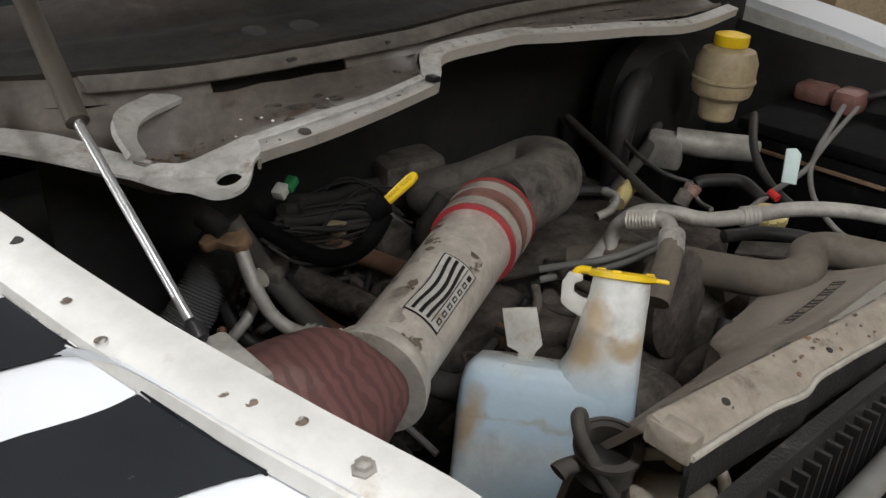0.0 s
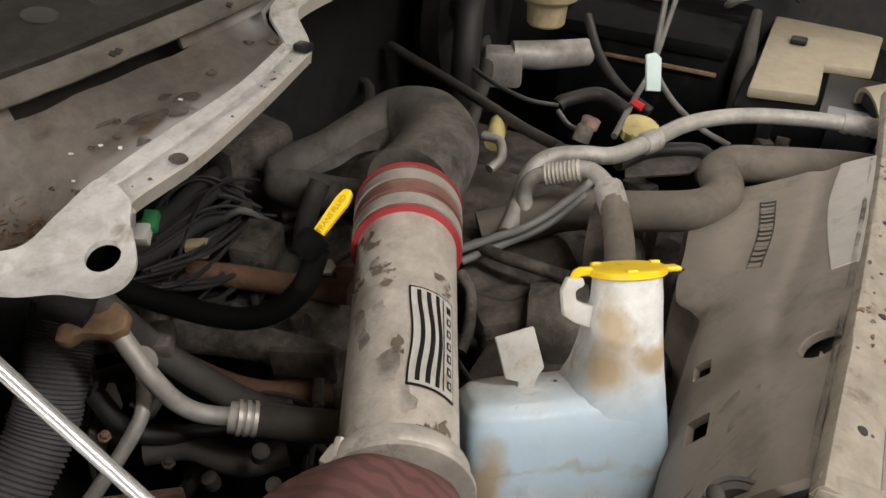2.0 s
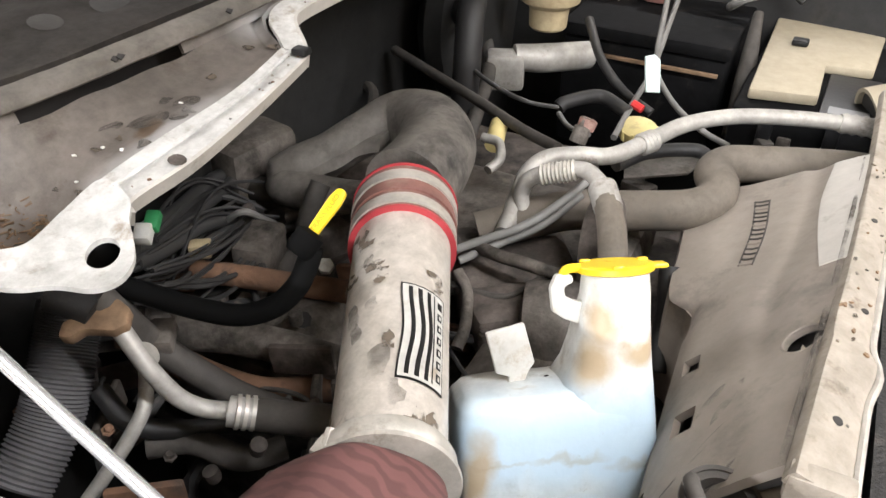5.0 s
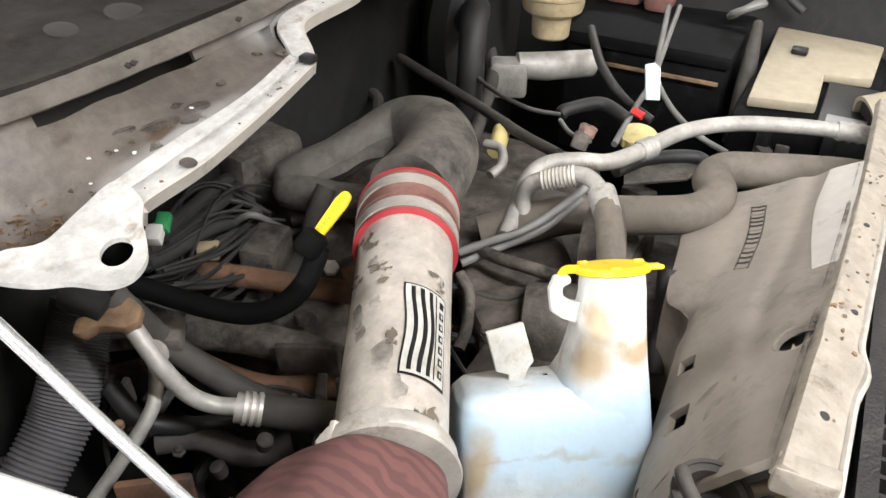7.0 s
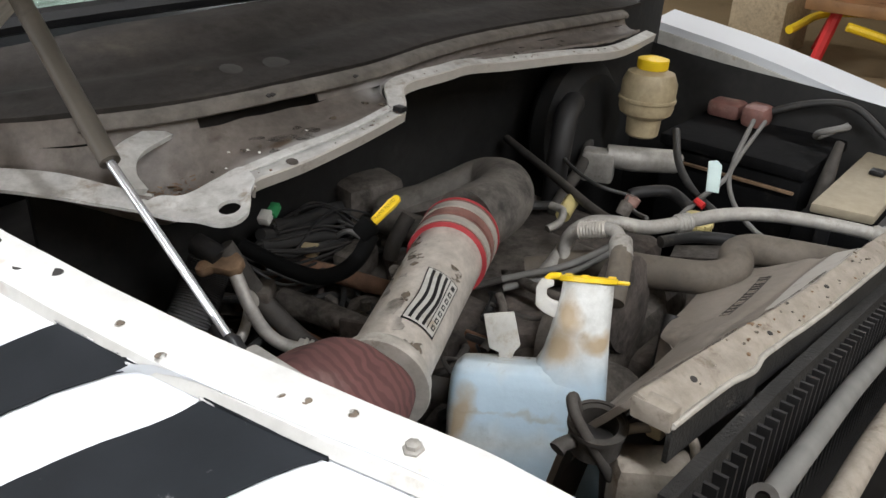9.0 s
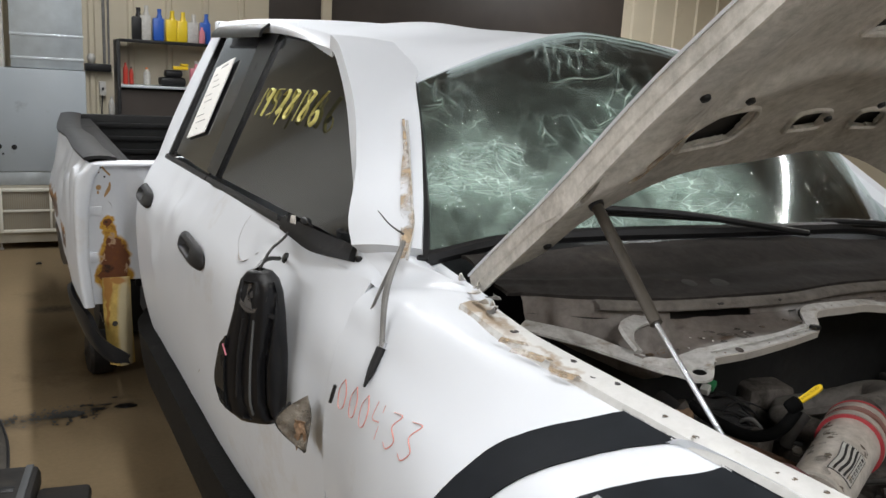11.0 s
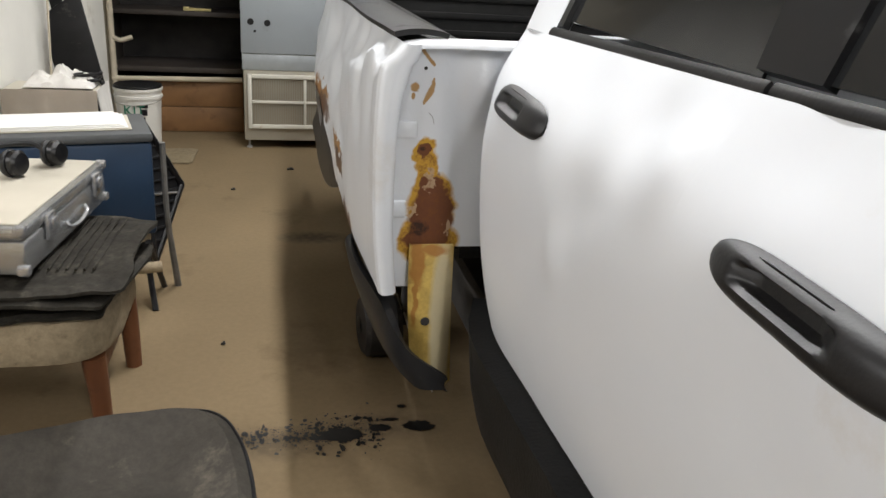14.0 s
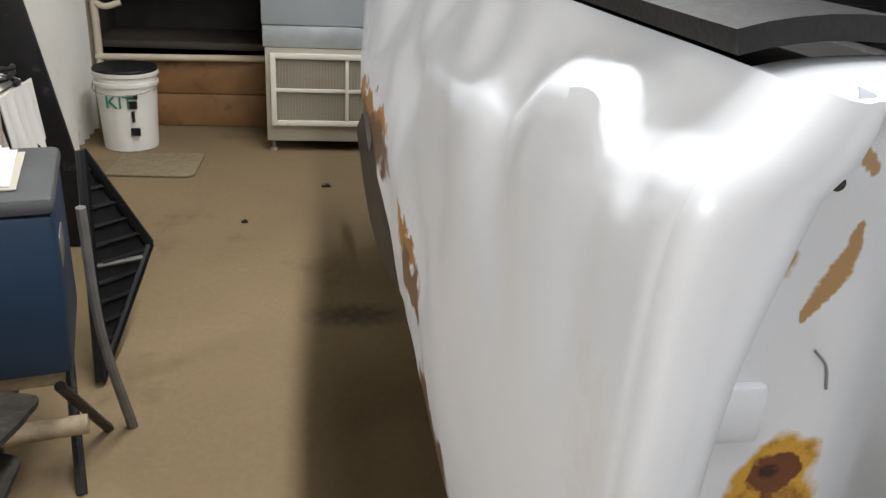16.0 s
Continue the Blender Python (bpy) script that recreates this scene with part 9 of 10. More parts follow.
# shade behind the oval hole, put in as a near-black sheet
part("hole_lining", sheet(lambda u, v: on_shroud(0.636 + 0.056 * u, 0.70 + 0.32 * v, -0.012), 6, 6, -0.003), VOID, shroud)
part("shroud_side", sheet(lambda u, v: Vector(shroud_fn(u, 0.0)) + Vector((0, 0.004 * v, -0.12 * v)), 60, 6, 0.006), SHROUD, shroud)
part("end_return", sheet(lambda u, v: Vector(shroud_fn(1.0, u)) + Vector((0.006 * v, -0.01 * v, -0.06 * v)), 24, 4, 0.005), SHROUD, shroud)
part("pale_panel", sheet(lambda u, v: on_shroud(0.785 + 0.243 * u, 0.985 - (0.985 - lerp_table(u, [(0, 0.865), (0.55, 0.745), (1, 0.775)])) * (1 - v), 0.0012), 24, 6, -0.001), SHROUD_LIGHT, shroud, "paler rubbed panel")
for k in range(15):
    x_, v_ = 0.845 + 0.0095 * k, 0.375 - 0.0045 * k
    part("raised_mark", tube([on_shroud(x_, v_, 0.0003), on_shroud(x_ - 0.004, v_ + 0.040, 0.0003), on_shroud(x_ - 0.006, v_ + 0.085, 0.0003)], 0.0012, seg=6, n=6), RUBBER_DUSTY if k % 4 else SHROUD, shroud)
part("mark_edge", tube([on_shroud(0.843, 0.375, 0.0), on_shroud(0.91, 0.345, 0.0), on_shroud(0.98, 0.312, 0.0)], 0.0009, seg=6, n=12), RUBBER_DUSTY, shroud)
part("mark_edge", tube([on_shroud(0.837, 0.462, 0.0), on_shroud(0.90, 0.434, 0.0), on_shroud(0.974, 0.40, 0.0)], 0.0009, seg=6, n=12), RUBBER_DUSTY, shroud)
# near-black sheet for the shade behind the square cut-outs
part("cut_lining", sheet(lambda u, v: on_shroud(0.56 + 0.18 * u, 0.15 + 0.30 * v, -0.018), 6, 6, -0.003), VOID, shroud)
for x0, v0, dx, dv, w_ in ((0.53, 0.30, 0.03, 0.22, 0.018), (0.545, 0.38, 0.035, 0.20, 0.016), (0.585, 0.52, 0.045, 0.10, 0.014), (0.505, 0.55, 0.03, 0.14, 0.012), (0.60, 0.42, 0.03, 0.10, 0.010)):
    part("grime_streak", sheet(lambda u, v, x0=x0, v0=v0, dx=dx, dv=dv, w_=w_: on_shroud(x0 + dx * u + w_ * (v - 0.5) * math.sin(math.pi * (0.1 + 0.8 * u)), v0 + dv * u + 0.10 * (v - 0.5) * math.sin(math.pi * (0.1 + 0.8 * u)), 0.0016), 24, 8), GRIME_SMEAR, shroud, "dark grime streak")
# radiator bar and condenser
def bar_pt(x, v):
    """Top bar of the radiator: v from the shroud's groove to the torn front lip."""
    w = lerp_table(x, [(0.44, 0.033), (0.60, 0.030), (0.645, 0.034), (0.66, 0.027), (0.90, 0.026), (1.30, 0.026)])
    y = lerp_table(x, SH_TOP_Y) + 0.004 - (w + 0.004) * v
    z = lerp_table(x, SH_TOP_Z) + lerp_table(v, [(0.0, -0.004), (0.10, 0.004), (0.22, 0.005), (0.85, -0.004), (1.0, -0.010)])
    return Vector((x, y, z + 0.0018 * wobble(x * 2, v * 0.4, 1, 12)))


bar = part("radiator_bar", sheet(lambda u, v: bar_pt(0.500 + u * 0.79, v), 110, 14, -0.006), RADBAR, truck, "dirt-caked steel radiator bar")
# bar holes drawn as near-black discs for their inner shade
for x_, v_, r_ in ((0.561, 0.55, 0.0036), (0.70, 0.7, 0.003), (0.86, 0.5, 0.003)):
    part("hole", lathe([(r_, 0), (r_ * 0.8, 0.001), (r_ * 0.4, 0.001)], at=bar_pt(x_, v_) + Vector((0, 0, 0.0002)), axis=(0, -0.2, 1), seg=12), VOID, bar)
part("bar_lip", tube([bar_pt(0.500 + 0.79 * k / 24, 1.0) + Vector((0, -0.0005, 0.001)) for k in range(25)], 0.0028, seg=8, n=72), BAND, bar, "bright bent front lip")
part("bar_face", sheet(lambda u, v: bar_pt(0.500 + u * 0.79, 1.0) + Vector((0, 0.003, -0.003 - 0.03 * v)), 50, 4, 0.004), CONDENSER, bar)
part("end_plate", box((-0.004, -0.018, -0.018), (0.012, 0.016, 0.002), 0.003, Matrix.Translation(bar_pt(0.502, 0.5))), RADBAR, bar)
# patchy dark line along the bar's groove
part("groove_dirt", tube([bar_pt(0.51 + 0.51 * k / 12, 0.02) + Vector((0, 0.003, -0.002)) for k in range(13)], 0.0022, seg=6, n=48), GRIME_SMEAR, bar)
rb = random.Random(19)
for k in range(40):
    x_, v_ = rb.uniform(0.51, 1.0), rb.uniform(0.15, 0.95)
    q = rb.uniform(0.001, 0.0026)
    ring = [(q * rb.uniform(0.5, 1.4) * math.cos(a * 0.785), 0.6 * q * rb.uniform(0.5, 1.4) * math.sin(a * 0.785)) for a in range(8)]
    p_ = bar_pt(x_, v_)
    part("dirt_crumb", slab(ring, 0.0, 0.0012, 0, pose(p_.x, p_.y, p_.z + 0.0003, 12, 0, rb.uniform(0, 180))), rb.choice((GRIME_FINE, GRIME_SMEAR, RUST_TAN)), bar)


def core_top(x):
    return lerp_table(x, [(0.44, 1.058), (0.68, 1.036), (1.3, 0.945)])


cond_o = part("condenser", sheet(lambda u, v: (0.46 + u * 0.86, 0.276 - 0.020 * v, core_top(0.46 + u * 0.86) - 0.34 * v), 30, 12, 0.012), CONDENSER, truck, "black condenser core")
for k in range(48):
    x_ = 0.475 + k * 0.0172
    part("fin", box((x_, 0.252, core_top(x_) - 0.20), (x_ + 0.0035, 0.268, core_top(x_) - 0.012), 0), RUBBER, cond_o)
for dy, dz, r_, mtl in ((0.236, -0.055, 0.011, GREY_WIRE), (0.200, -0.095, 0.013, RADBAR), (0.165, -0.14, 0.010, RUBBER)):
    part("pipe", tube([(x_, dy + 0.004 * math.sin(x_ * 9), core_top(x_) + dz) for x_ in (0.575, 0.68, 0.9, 1.3)], r_, seg=12, n=20), mtl, cond_o)
part("pipe_end", ring_plate((0.572, 0.236, core_top(0.572) - 0.052), (-0.6, -0.2, 0.8), 0.006, 0.0125, 0.012, 20), RUBBER_DUSTY, cond_o)
part("front_grille_frame", box((0.44, -0.10, 0.50), (1.60, 0.06, 0.86), 0.03), BLACK_PLASTIC, truck)
# thermostat neck and small hoses in front of the tank
NECK = Vector((0.506, 0.352, 1.026))
NM = Matrix.Translation(NECK)
neck = part("hose_neck", ring_plate(NECK, (-0.1, -0.1, 1), 0.0165, 0.0215, 0.024, 32), RUBBER_DUSTY, truck, "grey plastic hose neck")
part("bore", lathe([(0.0162, 0.0), (0.0162, 0.006), (0.004, 0.007)], at=NECK, axis=(-0.1, -0.1, 1), seg=24), VOID, neck)
part("rim", ring_plate(NECK + Vector((-0.0022, -0.0022, 0.0215)), (-0.1, -0.1, 1), 0.0212, 0.0240, 0.004, 32), RUBBER_DUSTY, neck)
part("spout", tube([NM @ Vector((-0.016, 0.006, 0.012)), NM @ Vector((-0.030, 0.011, 0.012)), NM @ Vector((-0.036, 0.012, 0.010))], [0.006, 0.006, 0.007], seg=12, n=8), RUBBER_DUSTY, neck)
part("body", box((-0.006, -0.022, -0.075), (0.058, 0.020, 0.000), 0.012, frame_at(NECK + Vector((0.004, -0.022, 0.002)), (0.6, -0.8, 0))), RADBAR, neck, "dirt-caked housing below the neck")
part("hose_loop", tube([NM @ Vector(q) for q in ((-0.004, -0.020, -0.02), (-0.018, -0.010, 0.012), (-0.024, 0.004, 0.036), (-0.020, 0.013, 0.046), (-0.012, 0.016, 0.044), (-0.008, 0.014, 0.030))], 0.0046, seg=10, n=30), RUBBER_DUSTY, neck)
part("hose_loop", tube([NM @ Vector(q) for q in ((0.012, -0.016, 0.016), (0.022, -0.032, 0.022), (0.036, -0.050, 0.020), (0.046, -0.062, 0.008), (0.048, -0.068, -0.02))], 0.0045, seg=10, n=24), RADBAR, neck)
part("tie", box((-0.006, -0.007, -0.007), (0.006, 0.007, 0.007), 0.003, Matrix.Translation(NM @ Vector((0.026, -0.038, 0.021)))), PLASTIC_CREAM, neck)

# dipstick
dip = part("dipstick_tube", tube([(0.567, 0.666, 1.082), (0.560, 0.667, 1.070), (0.550, 0.671, 1.055), (0.538, 0.684, 1.040), (0.527, 0.708, 1.030), (0.518, 0.740, 1.030), (0.510, 0.772, 1.035), (0.499, 0.800, 1.045)], 0.0088, seg=16, n=42), BLACK_RUBBER, truck, "black rubber dipstick tube")
DB, DT = Vector((0.568, 0.667, 1.092)), Vector((0.591, 0.658, 1.112))
part("collar", lathe([(0.009, -0.012), (0.0112, -0.008), (0.0112, 0.006), (0.006, 0.009)], at=DB - (DT - DB) * 0.18, axis=DT - DB, seg=18), BLACK_RUBBER, dip)
hd = part("handle", slab([(-0.006, -0.0038), (0.009, -0.0046), (0.031, -0.0054), (0.039, -0.0038), (0.041, 0.0), (0.039, 0.0038), (0.031, 0.0054), (0.009, 0.0046), (-0.006, 0.0038)], -0.003, 0.003, 0.0015, frame_at(DB, DT - DB, (-0.45, -0.35, 1))), YELLOW, dip, "yellow dipstick handle")
lettering("TRANS FLUID", 0.0054, frame_at(DB, DT - DB, (-0.45, -0.35, 1)) @ pose(0.019, 0, 0.0031), LETTER_SHADE, hd, "lettering", 0.0003, "raised lettering")

# air-conditioning lines
ac = part("coolant_line", tube([(0.474, 0.780, 1.030), (0.472, 0.767, 1.015), (0.472, 0.753, 0.995), (0.479, 0.742, 0.970), (0.489, 0.729, 0.955), (0.500, 0.712, 0.950)], 0.0074, seg=16, n=30), STEEL, truck, "dull aluminium coolant line")
part("crimp", tube([(0.499, 0.713, 0.950), (0.511, 0.691, 0.945)], 0.0125, seg=18, n=2), STEEL, ac)
for px_ in range(3):
    part("crimp_ring", tube([Vector((0.501, 0.708, 0.950)).lerp(Vector((0.511, 0.694, 0.945)), px_ / 3 + 0.02), Vector((0.501, 0.708, 0.950)).lerp(Vector((0.511, 0.694, 0.945)), px_ / 3 + 0.2)], 0.0142, seg=18, n=2), BAND, ac)
part("hose", tube([(0.511, 0.693, 0.945), (0.519, 0.668, 0.945), (0.529, 0.643, 0.945), (0.553, 0.597, 0.935), (0.578, 0.556, 0.930), (0.613, 0.541, 0.910)], 0.0135, seg=16, n=24), RUBBER_DUSTY, ac)
BRM = frame_at((0.470, 0.790, 1.036), (0.55, -0.75, 0.05), (-0.25, -0.25, 1))
brk = part("rusty_bracket", slab([(-0.030, -0.012), (-0.022, -0.015), (-0.012, -0.009), (-0.002, -0.011), (0.010, -0.014), (0.019, -0.010), (0.021, 0.004), (0.012, 0.014), (-0.004, 0.015), (-0.012, 0.008), (-0.020, 0.003), (-0.028, 0.000)], -0.006, 0.006, 0.0025, BRM), RUST_TAN, truck, "rusty tan pipe bracket")
part("hose_stub", tube([(0.462, 0.830, 1.050), (0.468, 0.808, 1.044), (0.470, 0.796, 1.040)], 0.0125, seg=14, n=10), RUBBER, brk)
part("coolant_line", tube([(0.501, 0.797, 0.970), (0.485, 0.783, 0.960), (0.468, 0.773, 0.950), (0.447, 0.777, 0.930), (0.425, 0.784, 0.910), (0.403, 0.792, 0.890)], 0.0062, seg=12, n=30), STEEL, truck, "thin dull metal line")
part("line_clip", lathe([(0.006, -0.006), (0.011, -0.004), (0.011, 0.004), (0.006, 0.006)], at=(0.495, 0.785, 0.985), axis=(0.4, -0.5, 0.3), seg=14), BAND, truck)
part("coolant_line", tube([(0.478, 0.803, 1.050), (0.486, 0.796, 1.030), (0.507, 0.794, 0.985), (0.523, 0.771, 0.950), (0.538, 0.736, 0.920), (0.555, 0.693, 0.900)], 0.012, seg=12, n=24), RUBBER_DUSTY, truck, "dusty rubber line")
part("connector", box((-0.014, -0.010, -0.008), (0.014, 0.010, 0.008), 0.003, frame_at((0.516, 0.788, 0.985), (0.5, 0.3, 0.1))), CAST, truck)
part("corrugated_hose", tube([(0.512, 0.884, 0.990), (0.494, 0.880, 0.965), (0.469, 0.870, 0.940), (0.441, 0.865, 0.910), (0.399, 0.862, 0.880)], 0.0265, seg=24, n=96, ripple=0.0013), DUCT_GREY, truck, "grey corrugated duct hose")

# lines over the engine
l1 = part("refrigerant_line", tube([(0.840, 0.626, 0.940), (0.885, 0.631, 0.955), (0.907, 0.630, 0.975), (0.934, 0.619, 0.985), (0.953, 0.590, 0.988), (0.973, 0.558, 0.985), (1.024, 0.534, 0.982), (1.099, 0.503, 0.980), (1.158, 0.457, 0.975), (1.202, 0.396, 0.968), (1.236, 0.331, 0.960), (1.254, 0.272, 0.955)], 0.0098, seg=16, n=66), STEEL, truck, "dull aluminium refrigerant line")
for q in ([(1.019, 0.536, 0.982), (1.040, 0.525, 0.982)], [(1.233, 0.338, 0.961), (1.247, 0.292, 0.957)]):
    part("crimp", tube(q, 0.0125, seg=16, n=8, ripple=0.001), STEEL, l1)
l2 = part("refrigerant_line", tube([(0.875, 0.619, 0.950), (0.881, 0.624, 0.970), (0.881, 0.614, 0.990), (0.883, 0.588, 1.005), (0.885, 0.560, 1.012), (0.866, 0.538, 1.014), (0.846, 0.524, 1.012)], 0.0085, seg=16, n=36), STEEL, truck, "dull aluminium refrigerant line")
part("crimp", tube([(0.878, 0.603, 0.998), (0.885, 0.568, 1.010)], 0.0105, seg=18, n=18, ripple=0.0012), BAND, l2)
part("hose", tube([(0.854, 0.529, 1.013), (0.826, 0.513, 1.005), (0.798, 0.500, 0.995), (0.777, 0.491, 0.980)], [0.0125, 0.0135, 0.014, 0.014], seg=16, n=16), HOSE_TAN, l2)
part("crimp", tube([(0.858, 0.532, 1.014), (0.835, 0.517, 1.006)], 0.0142, seg=16, n=4), STEEL, l2)
part("valve", lathe([(0.010, 0), (0.010, 0.018), (0.006, 0.02), (0.006, 0.03)], at=(0.981, 0.599, 0.988), axis=(0.3, -0.1, 0.6), seg=12), CAST, l1)
part("valve_cap", lathe([(0.010, 0), (0.011, 0.012), (0.006, 0.014)], at=(0.992, 0.595, 1.000), axis=(0.3, -0.1, 0.6), seg=12), RED_DUSTY, l1, "faded red valve cap")
part("radiator_hose", tube([(0.85, 0.66, 0.925), (0.904, 0.581, 0.945), (0.930, 0.515, 0.950), (0.957, 0.462, 0.952), (0.981, 0.441, 0.955), (1.007, 0.440, 0.960), (1.031, 0.451, 0.962), (1.058, 0.441, 0.962), (1.077, 0.412, 0.960), (1.106, 0.366, 0.955), (1.132, 0.321, 0.950), (1.16, 0.28, 0.94)], 0.0220, seg=24, n=72), HOSE_TAN, truck, "fat dusty radiator hose")
part("big_duct", tube([(0.949, 0.616, 0.850), (0.972, 0.568, 0.860), (1.002, 0.531, 0.870)], 0.05, seg=20, n=10), CAST, truck)
part("fan_clutch", lathe([(0.03, 0), (0.06, 0.004), (0.062, 0.03), (0.03, 0.036)], at=(0.857, 0.538, 0.930), axis=(0.1, -1, 0.15), seg=28), ENGINE, truck, "grimy metal pulley")
part("serpentine_belt", tube([(0.864, 0.454, 0.940), (0.835, 0.445, 0.900), (0.796, 0.437, 0.860)], 0.010, seg=10, n=14), RUBBER, truck)
for (pts_, r_, mtl) in (([(0.791, 0.657, 0.940), (0.810, 0.632, 0.950), (0.831, 0.604, 0.960), (0.866, 0.582, 0.970), (0.907, 0.562, 0.985)], 0.0045, GREY_WIRE), ([(0.787, 0.652, 0.930), (0.819, 0.623, 0.940), (0.853, 0.588, 0.955), (0.897, 0.563, 0.975)], 0.0045, GREY_WIRE), ([(0.814, 0.649, 0.935), (0.795, 0.613, 0.945), (0.788, 0.574, 0.950), (0.780, 0.537, 0.955)], 0.007, CAST), ([(0.770, 0.645, 0.930), (0.754, 0.626, 0.920), (0.718, 0.611, 0.910), (0.696, 0.609, 0.900)], 0.006, CAST), ([(1.223, 0.979, 0.940), (1.162, 0.879, 0.945), (1.100, 0.779, 0.950), (1.051, 0.694, 0.950), (1.016, 0.633, 0.955)], 0.0075, RUBBER_DUSTY), ([(1.354, 0.939, 0.990), (1.248, 0.884, 0.980), (1.176, 0.829, 0.965), (1.145, 0.775, 0.955), (1.138, 0.722, 0.945), (1.161, 0.685, 0.935)], 0.0032, WIRE), ([(1.504, 0.967, 0.930), (1.286, 0.846, 0.920), (1.174, 0.812, 0.900), (1.125, 0.802, 0.880)], 0.011, RUBBER_DUSTY), ([(1.516, 0.635, 0.990), (1.412, 0.616, 0.955), (1.362, 0.607, 0.930), (1.247, 0.603, 0.925), (1.149, 0.600, 0.915)], 0.0045, GREY_WIRE), ([(1.540, 0.622, 0.985), (1.415, 0.610, 0.955), (1.364, 0.603, 0.930), (1.283, 0.556, 0.920), (1.236, 0.503, 0.910), (1.226, 0.462, 0.900)], 0.0042, GREY_WIRE), ([(1.386, 0.723, 0.980), (1.319, 0.679, 0.950), (1.286, 0.630, 0.920), (1.275, 0.582, 0.900)], 0.007, WIRE), ([(1.180, 0.691, 0.925), (1.192, 0.684, 0.930), (1.232, 0.648, 0.930), (1.219, 0.602, 0.920)], 0.010, RUBBER), ([(1.164, 0.685, 0.925), (1.142, 0.661, 0.920), (1.113, 0.624, 0.930)], 0.0035, GREY_WIRE), ([(0.991, 0.721, 0.960), (0.987, 0.698, 0.960), (0.959, 0.684, 0.955), (0.937, 0.689, 0.950)], 0.006, STEEL), ([(1.053, 0.569, 0.930), (1.104, 0.541, 0.930), (1.145, 0.493, 0.925), (1.140, 0.470, 0.920)], 0.009, RUBBER), ([(1.069, 0.733, 0.940), (1.028, 0.722, 0.930)], 0.012, YELLOW_PALE)):
    part("hose_line", tube(pts_, r_, seg=10, n=30), mtl, truck)
part("wire_clip", slab([(-0.010, -0.024), (0.010, -0.026), (0.012, 0.018), (0.004, 0.026), (-0.009, 0.024)], -0.003, 0.003, 0.001, frame_at((1.238, 0.582, 0.975), TA, TU) @ pose(0, 0, 0, 90, 0, 0)), TEAL, truck, "pale green plastic wire clip")
part("red_splice", tube([(1.232, 0.601, 0.930), (1.229, 0.585, 0.925)], 0.006, seg=8, n=3), RED_PAINT, truck)
# oil cap, silver plate
oc = part("oil_filler_cap", lathe([(0.024, 0), (0.026, 0.004), (0.026, 0.016), (0.020, 0.020), (0.008, 0.021)], at=(1.195, 0.580, 0.900), axis=(-0.15, -0.1, 1), seg=24), YELLOW_PALE, truck, "grimy yellow filler cap")
for k in range(12):
    a = 2 * math.pi * k / 12
    part("grip", box((-0.002, -0.002, 0.002), (0.002, 0.002, 0.015), 0.001, Matrix.Translation(Vector((1.195, 0.580, 0.900)) + Vector((0.0265 * math.cos(a), 0.0265 * math.sin(a), 0)))), YELLOW_PALE, oc)
part("fan_blade", slab([(-0.05, -0.02), (0.03, -0.025), (0.06, 0.0), (0.04, 0.02), (-0.04, 0.018)], 0, 0.004, 0.001, frame_at((1.123, 0.530, 0.900), (0.5, -0.85, 0.1))), CAST, truck)
# engine left side
for (pts_, r_, mtl, nm) in (([(0.647, 0.882, 0.930), (0.663, 0.832, 0.930), (0.677, 0.775, 0.930), (0.691, 0.725, 0.930)], 0.012, RUST, "exhaust_shield"), ([(0.569, 0.835, 0.930), (0.594, 0.793, 0.920), (0.614, 0.746, 0.910), (0.627, 0.694, 0.900)], 0.017, CAST, "manifold_runner"), ([(0.546, 0.823, 0.920), (0.559, 0.781, 0.900), (0.575, 0.739, 0.890), (0.614, 0.700, 0.880)], 0.014, RUST, "manifold_runner"), ([(0.857, 0.901, 0.930), (0.811, 0.908, 0.930), (0.811, 0.942, 0.920), (0.790, 0.945, 0.900)], 0.016, RUBBER_DUSTY, "heater_hose"), ([(0.832, 0.868, 0.930), (0.786, 0.846, 0.910), (0.739, 0.838, 0.890), (0.692, 0.836, 0.870)], 0.014, RUBBER_DUSTY, "heater_hose"), ([(0.607, 0.891, 1.000), (0.682, 0.925, 0.970), (0.776, 0.957, 0.950), (0.830, 0.945, 0.940)], 0.009, WIRE, "harness"), ([(0.583, 0.881, 1.000), (0.649, 0.903, 0.970), (0.737, 0.932, 0.950), (0.814, 0.949, 0.940)], 0.008, WIRE, "harness"), ([(0.574, 0.873, 0.990), (0.625, 0.888, 0.970), (0.690, 0.907, 0.950), (0.744, 0.911, 0.930)], 0.008, WIRE, "harness"), ([(0.481, 0.840, 0.930), (0.477, 0.806, 0.910), (0.506, 0.775, 0.890), (0.539, 0.744, 0.880), (0.538, 0.708, 0.870)], 0.009, RUBBER, "harness"), ([(0.482, 0.800, 0.880), (0.504, 0.770, 0.880), (0.515, 0.727, 0.870), (0.543, 0.700, 0.870)], 0.012, RUBBER_DUSTY, "harness"), ([(0.813, 0.795, 0.940), (0.799, 0.831, 0.930), (0.784, 0.867, 0.920)], 0.008, CAST, "fuel_rail")):
    part(nm, tube(pts_, r_, seg=12, n=24), mtl, truck)
part("coil_pack", box((-0.03, -0.02, -0.02), (0.03, 0.02, 0.02), 0.006, frame_at((0.719, 0.855, 0.920), (0.8, 0.2, 0))), CAST, truck)
part("coil_pack", box((-0.035, -0.022, -0.02), (0.03, 0.02, 0.02), 0.006, frame_at((0.788, 0.826, 0.900), (0.7, -0.3, 0))), ENGINE, truck)
part("connector", box((-0.011, -0.008, -0.008), (0.011, 0.008, 0.008), 0.002, frame_at((0.660, 0.880, 0.950), (0.4, -0.6, 0))), PLASTIC_CREAM, truck)
